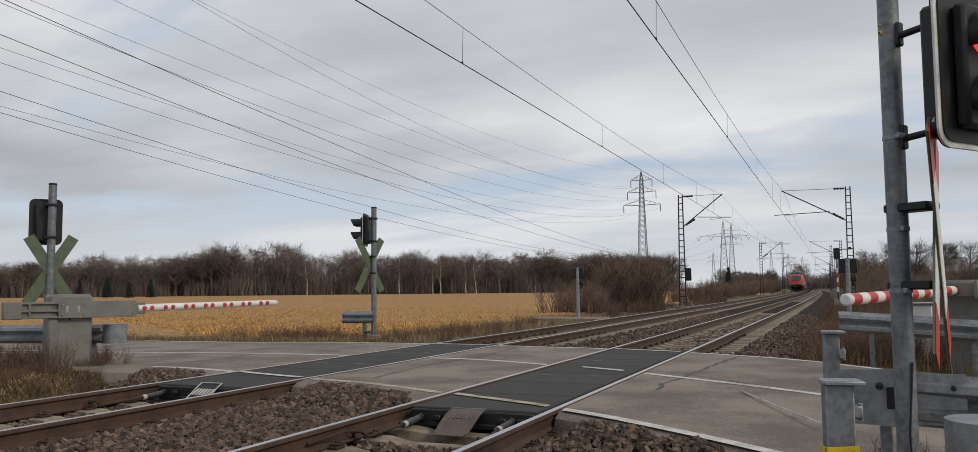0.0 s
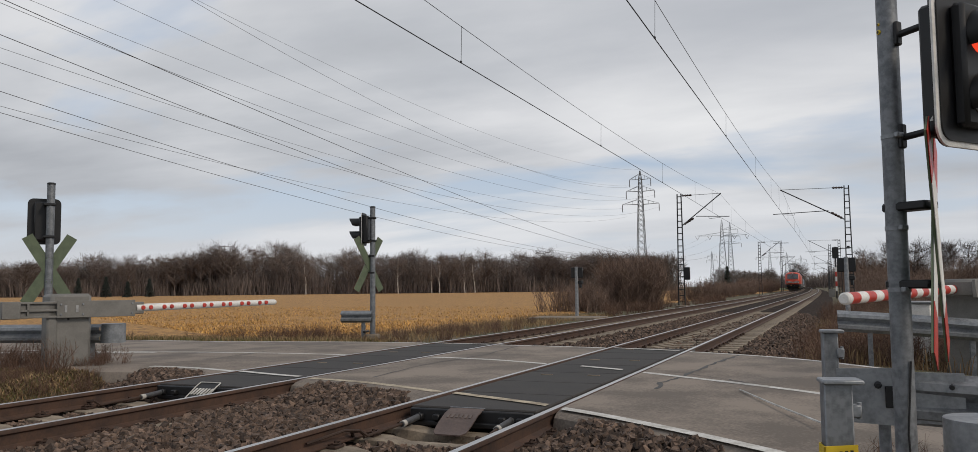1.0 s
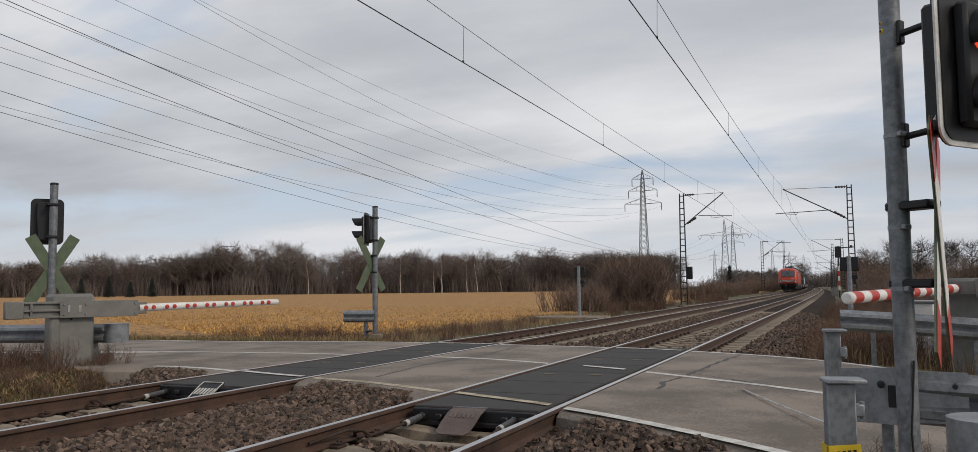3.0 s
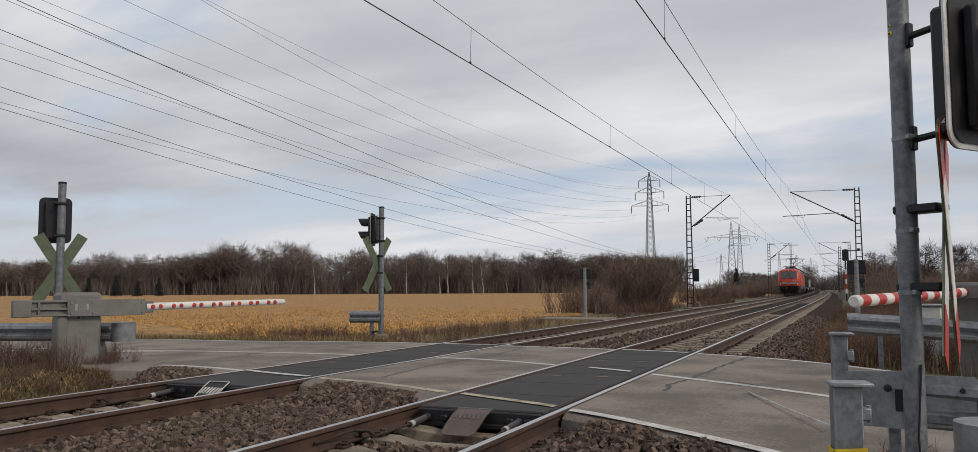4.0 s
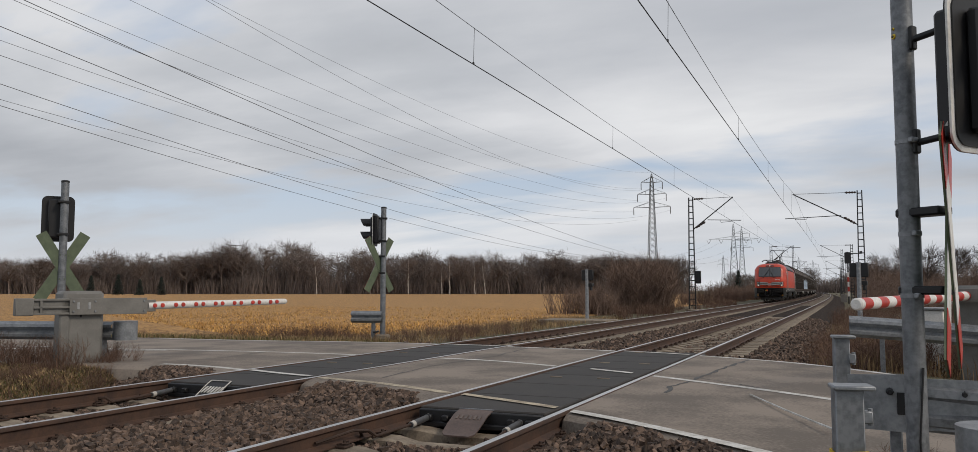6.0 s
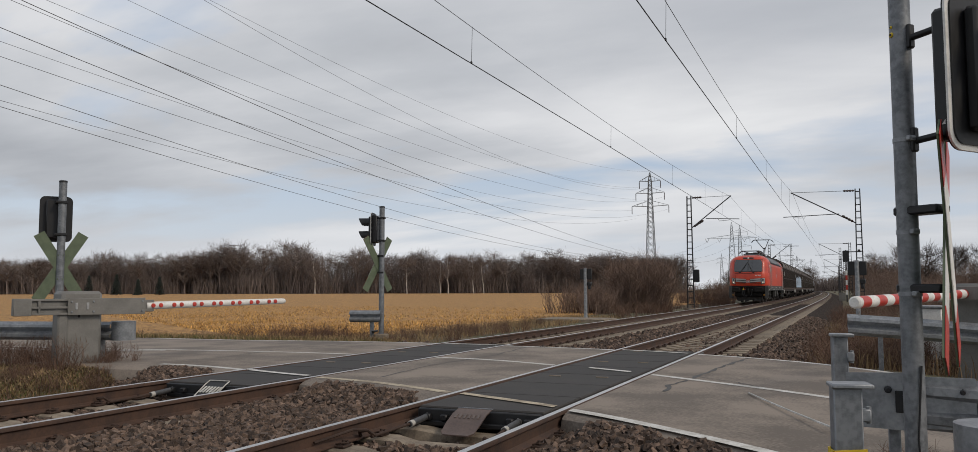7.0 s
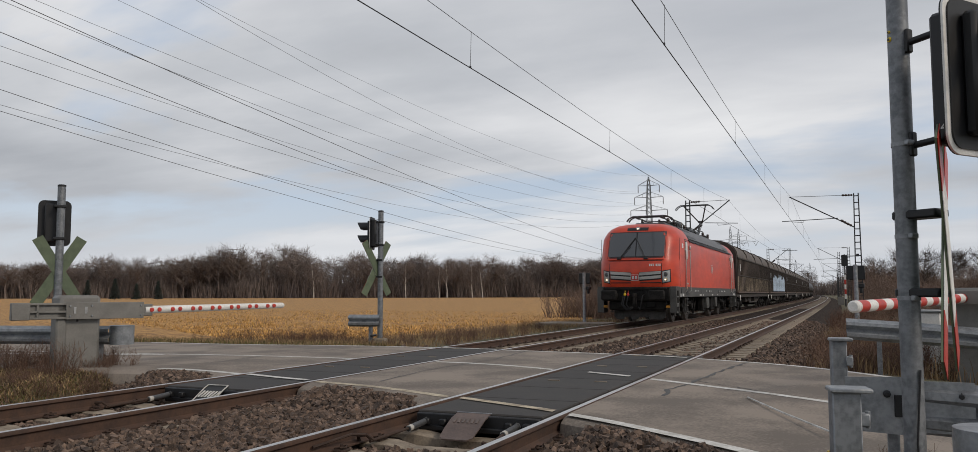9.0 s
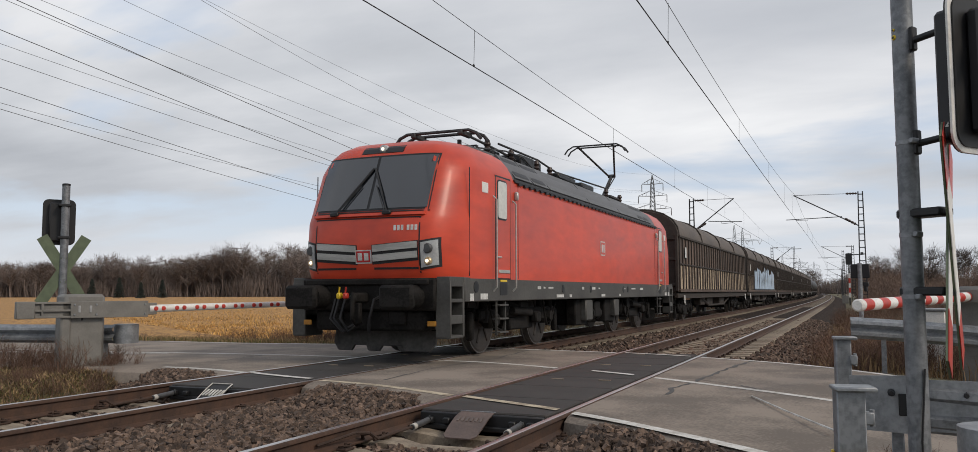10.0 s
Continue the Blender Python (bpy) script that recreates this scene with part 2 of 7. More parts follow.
# ---- mesh building ----
class Mesh:
    """Collects points and faces; each face carries a material slot."""

    def __init__(self):
        self.v, self.f, self.s = [], [], []

    def add(self, v, f, slot=0):
        k = len(self.v)
        self.v.extend(tuple(p) for p in v)
        self.f.extend(tuple(i + k for i in q) for q in f)
        self.s.extend([slot] * len(f))
        return self

    def box(self, c, size, bevel=0.0, m=None, slot=0):
        """A box with cut edges, round its centre c."""
        x, y, z = (s / 2 for s in size)
        b = min(bevel, x * 0.9, y * 0.9, z * 0.9)
        if b <= 0:
            v = [(i * x, j * y, k * z) for k in (-1, 1) for j in (-1, 1) for i in (-1, 1)]
            f = [(0, 2, 3, 1), (4, 5, 7, 6), (0, 1, 5, 4), (2, 6, 7, 3), (0, 4, 6, 2), (1, 3, 7, 5)]
        else:
            v, idx = [], {}
            for k in (-1, 1):
                for j in (-1, 1):
                    for i in (-1, 1):
                        for a in range(3):
                            q = [i * (x - b), j * (y - b), k * (z - b)]
                            q[a] = (i * x, j * y, k * z)[a]
                            idx[(i, j, k, a)] = len(v)
                            v.append(tuple(q))
            f = []
            for a in range(3):
                o1, o2 = (a + 1) % 3, (a + 2) % 3
                for sg in (-1, 1):
                    loop = []
                    for p, q in ((-1, -1), (1, -1), (1, 1), (-1, 1)):
                        key = [0, 0, 0]
                        key[a], key[o1], key[o2] = sg, p, q
                        loop.append(idx[(*key, a)])
                    f.append(tuple(loop if sg > 0 else loop[::-1]))
            for a in range(3):
                o1, o2 = (a + 1) % 3, (a + 2) % 3
                for p in (-1, 1):
                    for q in (-1, 1):
                        ks = []
                        for sg in (-1, 1):
                            key = [0, 0, 0]
                            key[a], key[o1], key[o2] = sg, p, q
                            ks.append(tuple(key))
                        loop = [idx[(*ks[0], o1)], idx[(*ks[1], o1)], idx[(*ks[1], o2)], idx[(*ks[0], o2)]]
                        f.append(tuple(loop if p * q < 0 else loop[::-1]))
            for i in (-1, 1):
                for j in (-1, 1):
                    for k in (-1, 1):
                        loop = [idx[(i, j, k, a)] for a in range(3)]
                        f.append(tuple(loop if i * j * k > 0 else loop[::-1]))
        m = m or Matrix.Identity(4)
        m = m @ Matrix.Translation(c) if m else Matrix.Translation(c)
        return self.add([m @ Vector(p) for p in v], f, slot)

    def tube(self, a, b, r, r2=None, n=10, slot=0, caps=True):
        a, b = Vector(a), Vector(b)
        r2 = r if r2 is None else r2
        d = (b - a).normalized()
        s = d.orthogonal().normalized()
        t = d.cross(s)
        v = []
        for p, q in ((a, r), (b, r2)):
            for i in range(n):
                w = 2 * math.pi * i / n
                v.append(p + (s * math.cos(w) + t * math.sin(w)) * q)
        f = [(i, (i + 1) % n, n + (i + 1) % n, n + i) for i in range(n)]
        if caps:
            f += [tuple(range(n))[::-1], tuple(range(n, 2 * n))]
        return self.add(v, f, slot)

    def lathe(self, a, b, profile, n=14, slot=0):
        """Rings of (share of the way from a to b, radius)."""
        for (s0, r0), (s1, r1) in zip(profile, profile[1:]):
            va, vb = Vector(a).lerp(Vector(b), s0), Vector(a).lerp(Vector(b), s1)
            if (vb - va).length < 1e-6:
                d = (Vector(b) - Vector(a)).normalized()
                vb = va + d * 1e-4
            self.tube(va, vb, r0, r1, n, slot, caps=False)
        return self.tube(a, Vector(a).lerp(Vector(b), 0.001), profile[0][1], None, n, slot).tube(
            Vector(a).lerp(Vector(b), 0.999), b, profile[-1][1], None, n, slot)

    def path(self, pts, r, n=6, slot=0):
        """A round bar through the points."""
        pts = [Vector(p) for p in pts]
        rings = []
        up = None
        for i, p in enumerate(pts):
            d = (pts[min(i + 1, len(pts) - 1)] - pts[max(i - 1, 0)]).normalized()
            up = d.orthogonal().normalized() if up is None else (up - d * up.dot(d)).normalized()
            t = d.cross(up)
            rings.append([p + (up * math.cos(2 * math.pi * k / n) + t * math.sin(2 * math.pi * k / n)) * r for k in range(n)])
        v = [q for ring in rings for q in ring]
        f = [(j * n + i, j * n + (i + 1) % n, (j + 1) * n + (i + 1) % n, (j + 1) * n + i) for j in range(len(pts) - 1) for i in range(n)]
        f += [tuple(range(n))[::-1], tuple(range(len(v) - n, len(v)))]
        return self.add(v, f, slot)

    def sweep(self, profile, frames, slot=0, closed=True, caps=True):
        """A profile of (across, up) carried along places, each a matrix."""
        k = len(profile)
        v = [m @ Vector((a, 0, b)) for m in frames for a, b in profile]
        last = k if closed else k - 1
        f = [(j * k + i, j * k + (i + 1) % k, (j + 1) * k + (i + 1) % k, (j + 1) * k + i) for j in range(len(frames) - 1) for i in range(last)]
        if caps and closed:
            f += [tuple(range(k))[::-1], tuple(range(len(v) - k, len(v)))]
        return self.add(v, f, slot)

    def slab(self, outline, thick, m=None, slot=0):
        """A flat plate: outline in x, z; thickness along y, from 0."""
        m = m or Matrix.Identity(4)
        k = len(outline)
        v = [m @ Vector((a, 0, b)) for a, b in outline] + [m @ Vector((a, thick, b)) for a, b in outline]
        f = [tuple(range(k)), tuple(range(k, 2 * k))[::-1]] + [((i + 1) % k, i, k + i, k + (i + 1) % k) for i in range(k)]
        return self.add(v, f, slot)

    def data(self, name, mats, smooth=False):
        d = bpy.data.meshes.new(name)
        d.from_pydata(self.v, [], self.f)
        for m in (mats if isinstance(mats, (list, tuple)) else [mats]):
            d.materials.append(m)
        d.polygons.foreach_set("material_index", self.s)
        bm = bmesh.new()
        bm.from_mesh(d)
        if len(bm.faces) < 60000:
            bmesh.ops.recalc_face_normals(bm, faces=bm.faces)
        bm.to_mesh(d)
        bm.free()
        if smooth:
            d.polygons.foreach_set("use_smooth", [True] * len(d.polygons))
            d.set_sharp_from_angle(angle=radians(38))
        d.update()
        return d


def part(name, mesh, mat, parent, label="", smooth=True, m=None):
    d = mesh.data(name, mat, smooth) if isinstance(mesh, Mesh) else mesh
    ob = new(name, d)
    ob.parent = parent
    if m is not None:
        ob.matrix_basis = m
    return tagged(ob, label)


def thing(name, label, category, m=None, group="", kind=""):
    ob = new(name)
    ob.empty_display_size = 0.2
    if m is not None:
        ob.matrix_basis = m
    return tagged(ob, label, category, group, kind)


def single(name, mesh, mat, label, category, m=None, group="", kind="", smooth=True):
    ob = new(name, mesh.data(name, mat, smooth) if isinstance(mesh, Mesh) else mesh)
    if m is not None:
        ob.matrix_basis = m
    return tagged(ob, label, category, group, kind)


def rounded(w, h, r, n=4):
    """The outline of a rectangle with round corners, in x and z."""
    out = []
    for cx, cz, a0 in ((w / 2 - r, h / 2 - r, 0), (-w / 2 + r, h / 2 - r, 90), (-w / 2 + r, -h / 2 + r, 180), (w / 2 - r, -h / 2 + r, 270)):
        for i in range(n + 1):
            a = radians(a0 + 90 * i / n)
            out.append((cx + r * math.cos(a), cz + r * math.sin(a)))
    return out

# ---- the line of the tracks and of the road ----
NEAR_TRACK, FAR_TRACK = -3.29, -7.25
ROAD_NEAR = [(-70, -4.0), (-30, 5.6), (-18, 9.0), (-13, 9.85), (-9.6, 10.1), (-8.4, 9.85), (-6.9, 9.32), (-5.9, 9.17), (-5.09, 8.93), (-4.25, 8.48), (-2.35, 7.62), (-0.47, 6.2), (2.2, 3.6), (6, -1), (14, -10), (34, -34)]
ROAD_FAR = [(-70, 4.0), (-30, 13), (-20, 15.6), (-16.5, 16.1), (-11.2, 16.25), (-8, 16.1), (-4.3, 15.7), (-2.57, 15.15), (-0.95, 14.35), (-0.29, 13.9), (1.43, 11.9), (5, 8.0), (10, 2), (20, -10), (44, -38)]
ROAD_MID = [(-70, 0.0), (-30, 9.6), (-18, 12.4), (-12.05, 12.92), (-7.97, 12.77), (-6.3, 12.68), (-5.6, 12.72), (-4.38, 12.2), (-3.4, 11.72), (-2.83, 11.5), (-2.3, 11.1), (-0.25, 9.73), (2.2, 7.4), (6, 3), (14, -7), (38, -36)]


def bend(y):
    """How far the line has swung aside at y."""
    return -0.68e-4 * max(0.0, y - 40.0) ** 2


def heading(y):
    return math.degrees(math.atan(1.36e-4 * max(0.0, y - 40.0)))


def on_line(line, x):
    for (x0, y0), (x1, y1) in zip(line, line[1:]):
        if x <= x1:
            s = (x - x0) / (x1 - x0)
            return y0 + (y1 - y0) * s
    return line[-1][1]


def smooth_line(line, x):
    return sum(on_line(line, x + d) for d in (-0.6, -0.3, 0, 0.3, 0.6)) / 5


def ease(a, b, x):
    t = min(max((x - a) / (b - a), 0.0), 1.0)
    return t * t * (3 - 2 * t)


def ground_height(x, y):
    """Verges a little below the road, the field lower, the track bed sunk under the ballast."""
    if -40 < x < 30:
        n, f = smooth_line(ROAD_NEAR, x), smooth_line(ROAD_FAR, x)
        off = max(n - y, y - f)
    else:
        off = 30
    verge = ease(0.3, 5.0, off)
    z = -0.09 - 0.28 * verge
    if off < 0.15:
        z = -0.20
    xt = x - bend(y)
    bed = 1 - ease(2.3, 3.6, abs(xt - (NEAR_TRACK + FAR_TRACK) / 2) - 1.98)
    if off > 0.15:
        z = z * (1 - bed) + -0.62 * bed
    else:
        z = min(z, -0.20 - 0.4 * bed)
    z += 0.05 * noise.noise((x * 0.35, y * 0.35, 0.0)) * verge * (1 - bed)
    return z


def axis_steps(fine, far):
    out = list(fine)
    step = fine[-1] - fine[-2]
    while out[-1] < far:
        step *= 1.35
        out.append(out[-1] + step)
    return out


def grid_sheet(xs, ys, height):
    g = Mesh()
    nx = len(xs)
    g.v = [(x, y, height(x, y)) for y in ys for x in xs]
    g.f = [(j * nx + i, j * nx + i + 1, (j + 1) * nx + i + 1, (j + 1) * nx + i) for j in range(len(ys) - 1) for i in range(nx - 1)]
    g.s = [0] * len(g.f)
    return g


def build_ground():
    right = axis_steps(np.arange(-24, 8.01, 0.4).tolist(), 2600)
    left = [-24 - (a + 24 + 0) for a in axis_steps(np.arange(-24, -22, 0.4).tolist(), 2600)[1:]]
    xs = sorted(left) + right
    up = axis_steps(np.arange(-6, 46.01, 0.4).tolist(), 2800)
    down = [-6 - (a + 6) for a in axis_steps(np.arange(-6, -4, 0.4).tolist(), 900)[1:]]
    ys = sorted(down) + up
    single("ground", grid_sheet(xs, ys, ground_height), M_GROUND, "brown winter verge soil with dry and green grass", "ground", kind="structure")
    # stubble field, from the road to the wood
    fx = [-420, -300, -220, -160, -120, -90, -70, -55, -45, -37, -31, -26, -22, -19, -17, -15.5, -14.2, -13.2]
    fy = [18.6, 19.4, 20.5, 22, 24, 27, 31, 36, 43, 52, 65, 82, 105, 135, 175, 225, 290]
    # the field's edge drops into the verge
    single("field", grid_sheet(fx, fy, lambda x, y: -0.30 + 0.05 * noise.noise((x * 0.2, y * 0.2, 4)) - (0.25 if x > -13.5 or y < 19 else 0)), M_FIELD,
           "harvested stubble field, orange-brown", "field", kind="structure")
    single("field_strip", grid_sheet([-430, -200, -60, -20, -12.5], [292, 330, 420], lambda x, y: -0.25), M_GREEN,
           "strip of green winter crop before the wood", "field", kind="structure")


def road_rim(x):
    """How far the asphalt reaches out past its near edge line."""
    return 0.36 - 0.20 * ease(-3.4, -2.4, x)


def road_sheet(name, x0, x1, step, label):
    g = Mesh()
    xs = np.arange(x0, x1 + step * 0.5, step).tolist()
    # from edge to edge: the outermost strips slope down into the shoulder
    rows = [(0, -0.06, -0.24), (0, 0.02, -0.06), (0, 0.12, -0.022), (0, 0.28, 0.0), (0.3, 0, 0.0), (0.5, 0, 0.0), (0.7, 0, 0.0), (1, -0.3, 0.0), (1, -0.05, -0.03), (1, 0.08, -0.22)]
    for x in xs:
        a, b = smooth_line(ROAD_NEAR, x) - road_rim(x), smooth_line(ROAD_FAR, x) + 0.25
        fall = road_z(x)
        for k, (s, d, dz) in enumerate(rows):
            wob = 0.09 * noise.noise((x * 1.7, s * 3, 1)) + 0.03 * noise.noise((x * 7, s * 3, 4)) if k in (0, 1, 2, 8, 9) else 0
            g.v.append((x, a + (b - a) * s + d + wob, fall + dz))
    n = len(rows)
    g.f = [(i * n + k, (i + 1) * n + k, (i + 1) * n + k + 1, i * n + k + 1) for i in range(len(xs) - 1) for k in range(n - 1)]
    g.s = [0] * len(g.f)
    return single(name, g, M_ROAD, label, "road", kind="structure")


def road_z(x):
    if x < -8.5:
        return -0.010 - 0.05 * ease(8.5, 14, -x)
    return -0.010 - 0.04 * ease(-2, 3, x)


def road_line(line, x0, x1, off, width, z_up, mat, label, step=0.2):
    g = Mesh()
    n = max(2, int((x1 - x0) / step) + 1)
    for i in range(n):
        x = x0 + (x1 - x0) * i / (n - 1)
        y = smooth_line(line, x) + off
        slope = (smooth_line(line, x + 0.2) - smooth_line(line, x - 0.2)) / 0.4
        w = width / 2 * math.sqrt(1 + slope * slope)
        z = road_z(x) + z_up
        g.v += [(x, y - w, z), (x, y + w, z)]
    g.f = [(2 * i, 2 * i + 2, 2 * i + 3, 2 * i + 1) for i in range(n - 1)]
    g.s = [0] * len(g.f)
    single("road_marking", g, mat, label, "road marking", kind="structure")


RAIL = [(-0.075, -0.172), (-0.075, -0.160), (-0.02, -0.146), (-0.0085, -0.135), (-0.0085, -0.055), (-0.018, -0.046), (-0.036, -0.038), (-0.036, -0.012),
        (-0.030, -0.003), (-0.018, 0.0), (0.018, 0.0), (0.030, -0.003), (0.036, -0.012), (0.036, -0.038), (0.018, -0.046), (0.0085, -0.055), (0.0085, -0.135), (0.02, -0.146), (0.075, -0.160), (0.075, -0.172)]


def track_frames(x, ys, z=0.0):
    return [pose(x + bend(y), y, z, 0, 0, heading(y)) for y in ys]


def sleeper_mesh():
    g = Mesh()
    rows = [(-1.3, 0.12, -0.19), (-1.28, 0.14, -0.17), (-0.98, 0.14, -0.176), (-0.52, 0.14, -0.182), (-0.3, 0.10, -0.215), (0.3, 0.10, -0.215), (0.52, 0.14, -0.182), (0.98, 0.14, -0.176), (1.28, 0.14, -0.17), (1.3, 0.12, -0.19)]
    frames = []
    for x, w, z in rows:
        g.v += [(x, -w - 0.02, -0.36), (x, -w, z - 0.012), (x, -w + 0.02, z), (x, w - 0.02, z), (x, w, z - 0.012), (x, w + 0.02, -0.36)]
    for i in range(len(rows) - 1):
        g.f += [(i * 6 + k, (i + 1) * 6 + k, (i + 1) * 6 + k + 1, i * 6 + k + 1) for k in range(5)]
    g.f += [tuple(range(6)), tuple(range(len(g.v) - 6, len(g.v)))[::-1]]
    g.s = [0] * len(g.f)
    return g


def clip_mesh():
    g = Mesh()
    for sx in (-1, 1):
        g.path([(sx * 0.075, -0.05, -0.148), (sx * 0.13, -0.055, -0.135), (sx * 0.155, 0, -0.14), (sx * 0.13, 0.055, -0.135), (sx * 0.075, 0.05, -0.148)], 0.008, 5)
        g.tube((sx * 0.115, 0, -0.172), (sx * 0.115, 0, -0.118), 0.016, 0.013, 6)
        g.box((sx * 0.115, 0, -0.168), (0.09, 0.14, 0.02), 0.005)
    return g


SLEEPER_START = {NEAR_TRACK: -5.35, FAR_TRACK: -5.5}
PANEL_SPAN = {"near": (7.42, 15.6), "far": (8.18, 16.2)}


def build_track(x, label, span):
    tr = thing("railway_track", label, "railway track", kind="structure")
    ys = np.arange(-6, 40, 2).tolist() + np.arange(40, 120, 4).tolist() + np.arange(120, 461, 10).tolist()
    for sx in (-0.755, 0.755):
        g = Mesh().sweep(RAIL, [pose(x + sx + bend(y), y, 0, 0, 0, heading(y)) for y in ys])
        k = len(RAIL)
        g.s = [1 if (i < (len(ys) - 1) * k and 8 <= i % k <= 10) else 0 for i in range(len(g.f))]
        part("rail", g, [M_RAIL, M_RAILTOP], tr, "rusty rail with polished head")
    sl, cl = sleeper_mesh().data("sleeper", M_SLEEPER), clip_mesh().data("rail_clip", M_CLIP)
    rest = Mesh()
    i = 0
    y = SLEEPER_START[x]
    rnd = random.Random(5)
    while y < 300:
        if not (span[0] + 0.3 < y < span[1] - 0.3):
            m = pose(x + bend(y) + rnd.uniform(-0.015, 0.015), y, 0, 0, 0, heading(y) + rnd.uniform(-0.5, 0.5))
            if y < 75:
                s = part("sleeper", sl, None, tr, m=m)
                if y < 24:
                    for sx in (-0.755, 0.755):
                        part("rail_clip", cl, None, s, m=pose(sx, 0, 0))
            else:
                rest.box((0, 0, -0.26), (2.6, 0.26, 0.16), 0, m)
        y += 0.6
        i += 1
    tagged(part("sleepers_beyond", rest, M_SLEEPER, tr, "row of concrete sleepers further off", smooth=False), kind="stuff")
    return tr


def bed_height(a):
    a = abs(a)
    pts = [(0, -0.195), (0.95, -0.185), (1.15, -0.20), (1.4, -0.235), (2.55, -0.235), (2.8, -0.20), (3.3, -0.185), (3.75, -0.22), (4.3, -0.42), (5.6, -0.70), (7, -0.72)]
    for (x0, z0), (x1, z1) in zip(pts, pts[1:]):
        if a <= x1:
            return z0 + (z1 - z0) * (a - x0) / (x1 - x0)
    return -0.72


def bed_surface(x, y):
    """Top of the stone bed, heaped against the road's edges."""
    z = bed_height(x - (NEAR_TRACK + FAR_TRACK) / 2 - bend(y))
    off = max(smooth_line(ROAD_NEAR, x) - road_rim(x) - y, y - smooth_line(ROAD_FAR, x) - 0.25)
    side = min(abs(x - NEAR_TRACK), abs(x - FAR_TRACK))
    heap = (1 - ease(0.0, 0.9, off)) * ease(0.85, 1.25, side) if off > -0.3 else 0.0
    for c, start in ((NEAR_TRACK, PANEL_SPAN["near"][0]), (FAR_TRACK, PANEL_SPAN["far"][0])):
        if abs(x - c) < 0.66 and start - 0.75 < y < start + 0.3:
            z -= 0.10 * ease(start - 0.75, start - 0.45, y)
    for c in (NEAR_TRACK, FAR_TRACK):
        if y > 15.9 and abs(x - c - bend(y)) < 1.36:
            z = min(z, -0.25) if y < 45 else -0.172
    return z + (-0.05 - z) * heap * (1.0 if z > -0.45 else 0.6)


def build_ballast():
    ys = np.arange(-6, 2, 1.0).tolist() + np.arange(2, 20, 0.3).tolist() + np.arange(20, 46, 1.0).tolist() + np.arange(46, 461, 6).tolist()
    across = np.arange(-5.7, 5.71, 0.2).tolist()
    mid = (NEAR_TRACK + FAR_TRACK) / 2
    g = Mesh()
    k = len(across)
    for y in ys:
        for a in across:
            x = mid + bend(y) + a
            z = bed_surface(x, y) - 0.015
            if smooth_line(ROAD_NEAR, x) - 0.15 < y < smooth_line(ROAD_FAR, x) + 0.2:
                z = min(z, -0.25)
            g.v.append((x, y, z + 0.02 * noise.noise((a * 3, y * 3, 0))))
    g.f = [(j * k + i, j * k + i + 1, (j + 1) * k + i + 1, (j + 1) * k + i) for j in range(len(ys) - 1) for i in range(k - 1)]
    g.s = [0] * len(g.f)
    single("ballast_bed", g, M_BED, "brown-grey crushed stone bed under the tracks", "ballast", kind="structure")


def stones(name, count, x0, x1, y0, y1, size, seed, label, keep):
    """Loose broken stones, each a jagged lump."""
    rng = np.random.default_rng(seed)
    px, py = rng.uniform(x0, x1, count), rng.uniform(y0, y1, count)
    mid = (NEAR_TRACK + FAR_TRACK) / 2
    ok = np.array([keep(a, b) for a, b in zip(px, py)])
    px, py = px[ok], py[ok]
    pz = np.array([bed_surface(a, b) for a, b in zip(px, py)]) + rng.uniform(-0.02, 0.022, len(px)) 
    n = len(px)
    base = np.array([(i, j, k) for k in (-1, 1) for j in (-1, 1) for i in (-1, 1)], float)
    faces = np.array([(0, 2, 3, 1), (4, 5, 7, 6), (0, 1, 5, 4), (2, 6, 7, 3), (0, 4, 6, 2), (1, 3, 7, 5)])
    s = rng.uniform(0.55, 1.25, (n, 1, 1)) * size * rng.uniform(0.6, 1.15, (n, 1, 3)) * 0.5
    v = base[None] * (1 + rng.uniform(-0.45, 0.25, (n, 8, 3))) * s
    q = rng.normal(size=(n, 4))
    q /= np.linalg.norm(q, axis=1)[:, None]
    w, x, y, z = q.T
    rot = np.stack([1 - 2 * (y * y + z * z), 2 * (x * y - z * w), 2 * (x * z + y * w), 2 * (x * y + z * w), 1 - 2 * (x * x + z * z), 2 * (y * z - x * w),
                    2 * (x * z - y * w), 2 * (y * z + x * w), 1 - 2 * (x * x + y * y)], 1).reshape(n, 3, 3)
    v = np.einsum("nij,nkj->nki", rot, v) + np.stack([px, py, pz], 1)[:, None]
    f = (faces[None] + (np.arange(n) * 8)[:, None, None]).reshape(-1, 4)
    d = bpy.data.meshes.new(name)
    d.from_pydata(v.reshape(-1, 3).tolist(), [], f.tolist())
    d.materials.append(M_STONE)
    tagged(new(name, d), label, "ballast stones", kind="stuff")


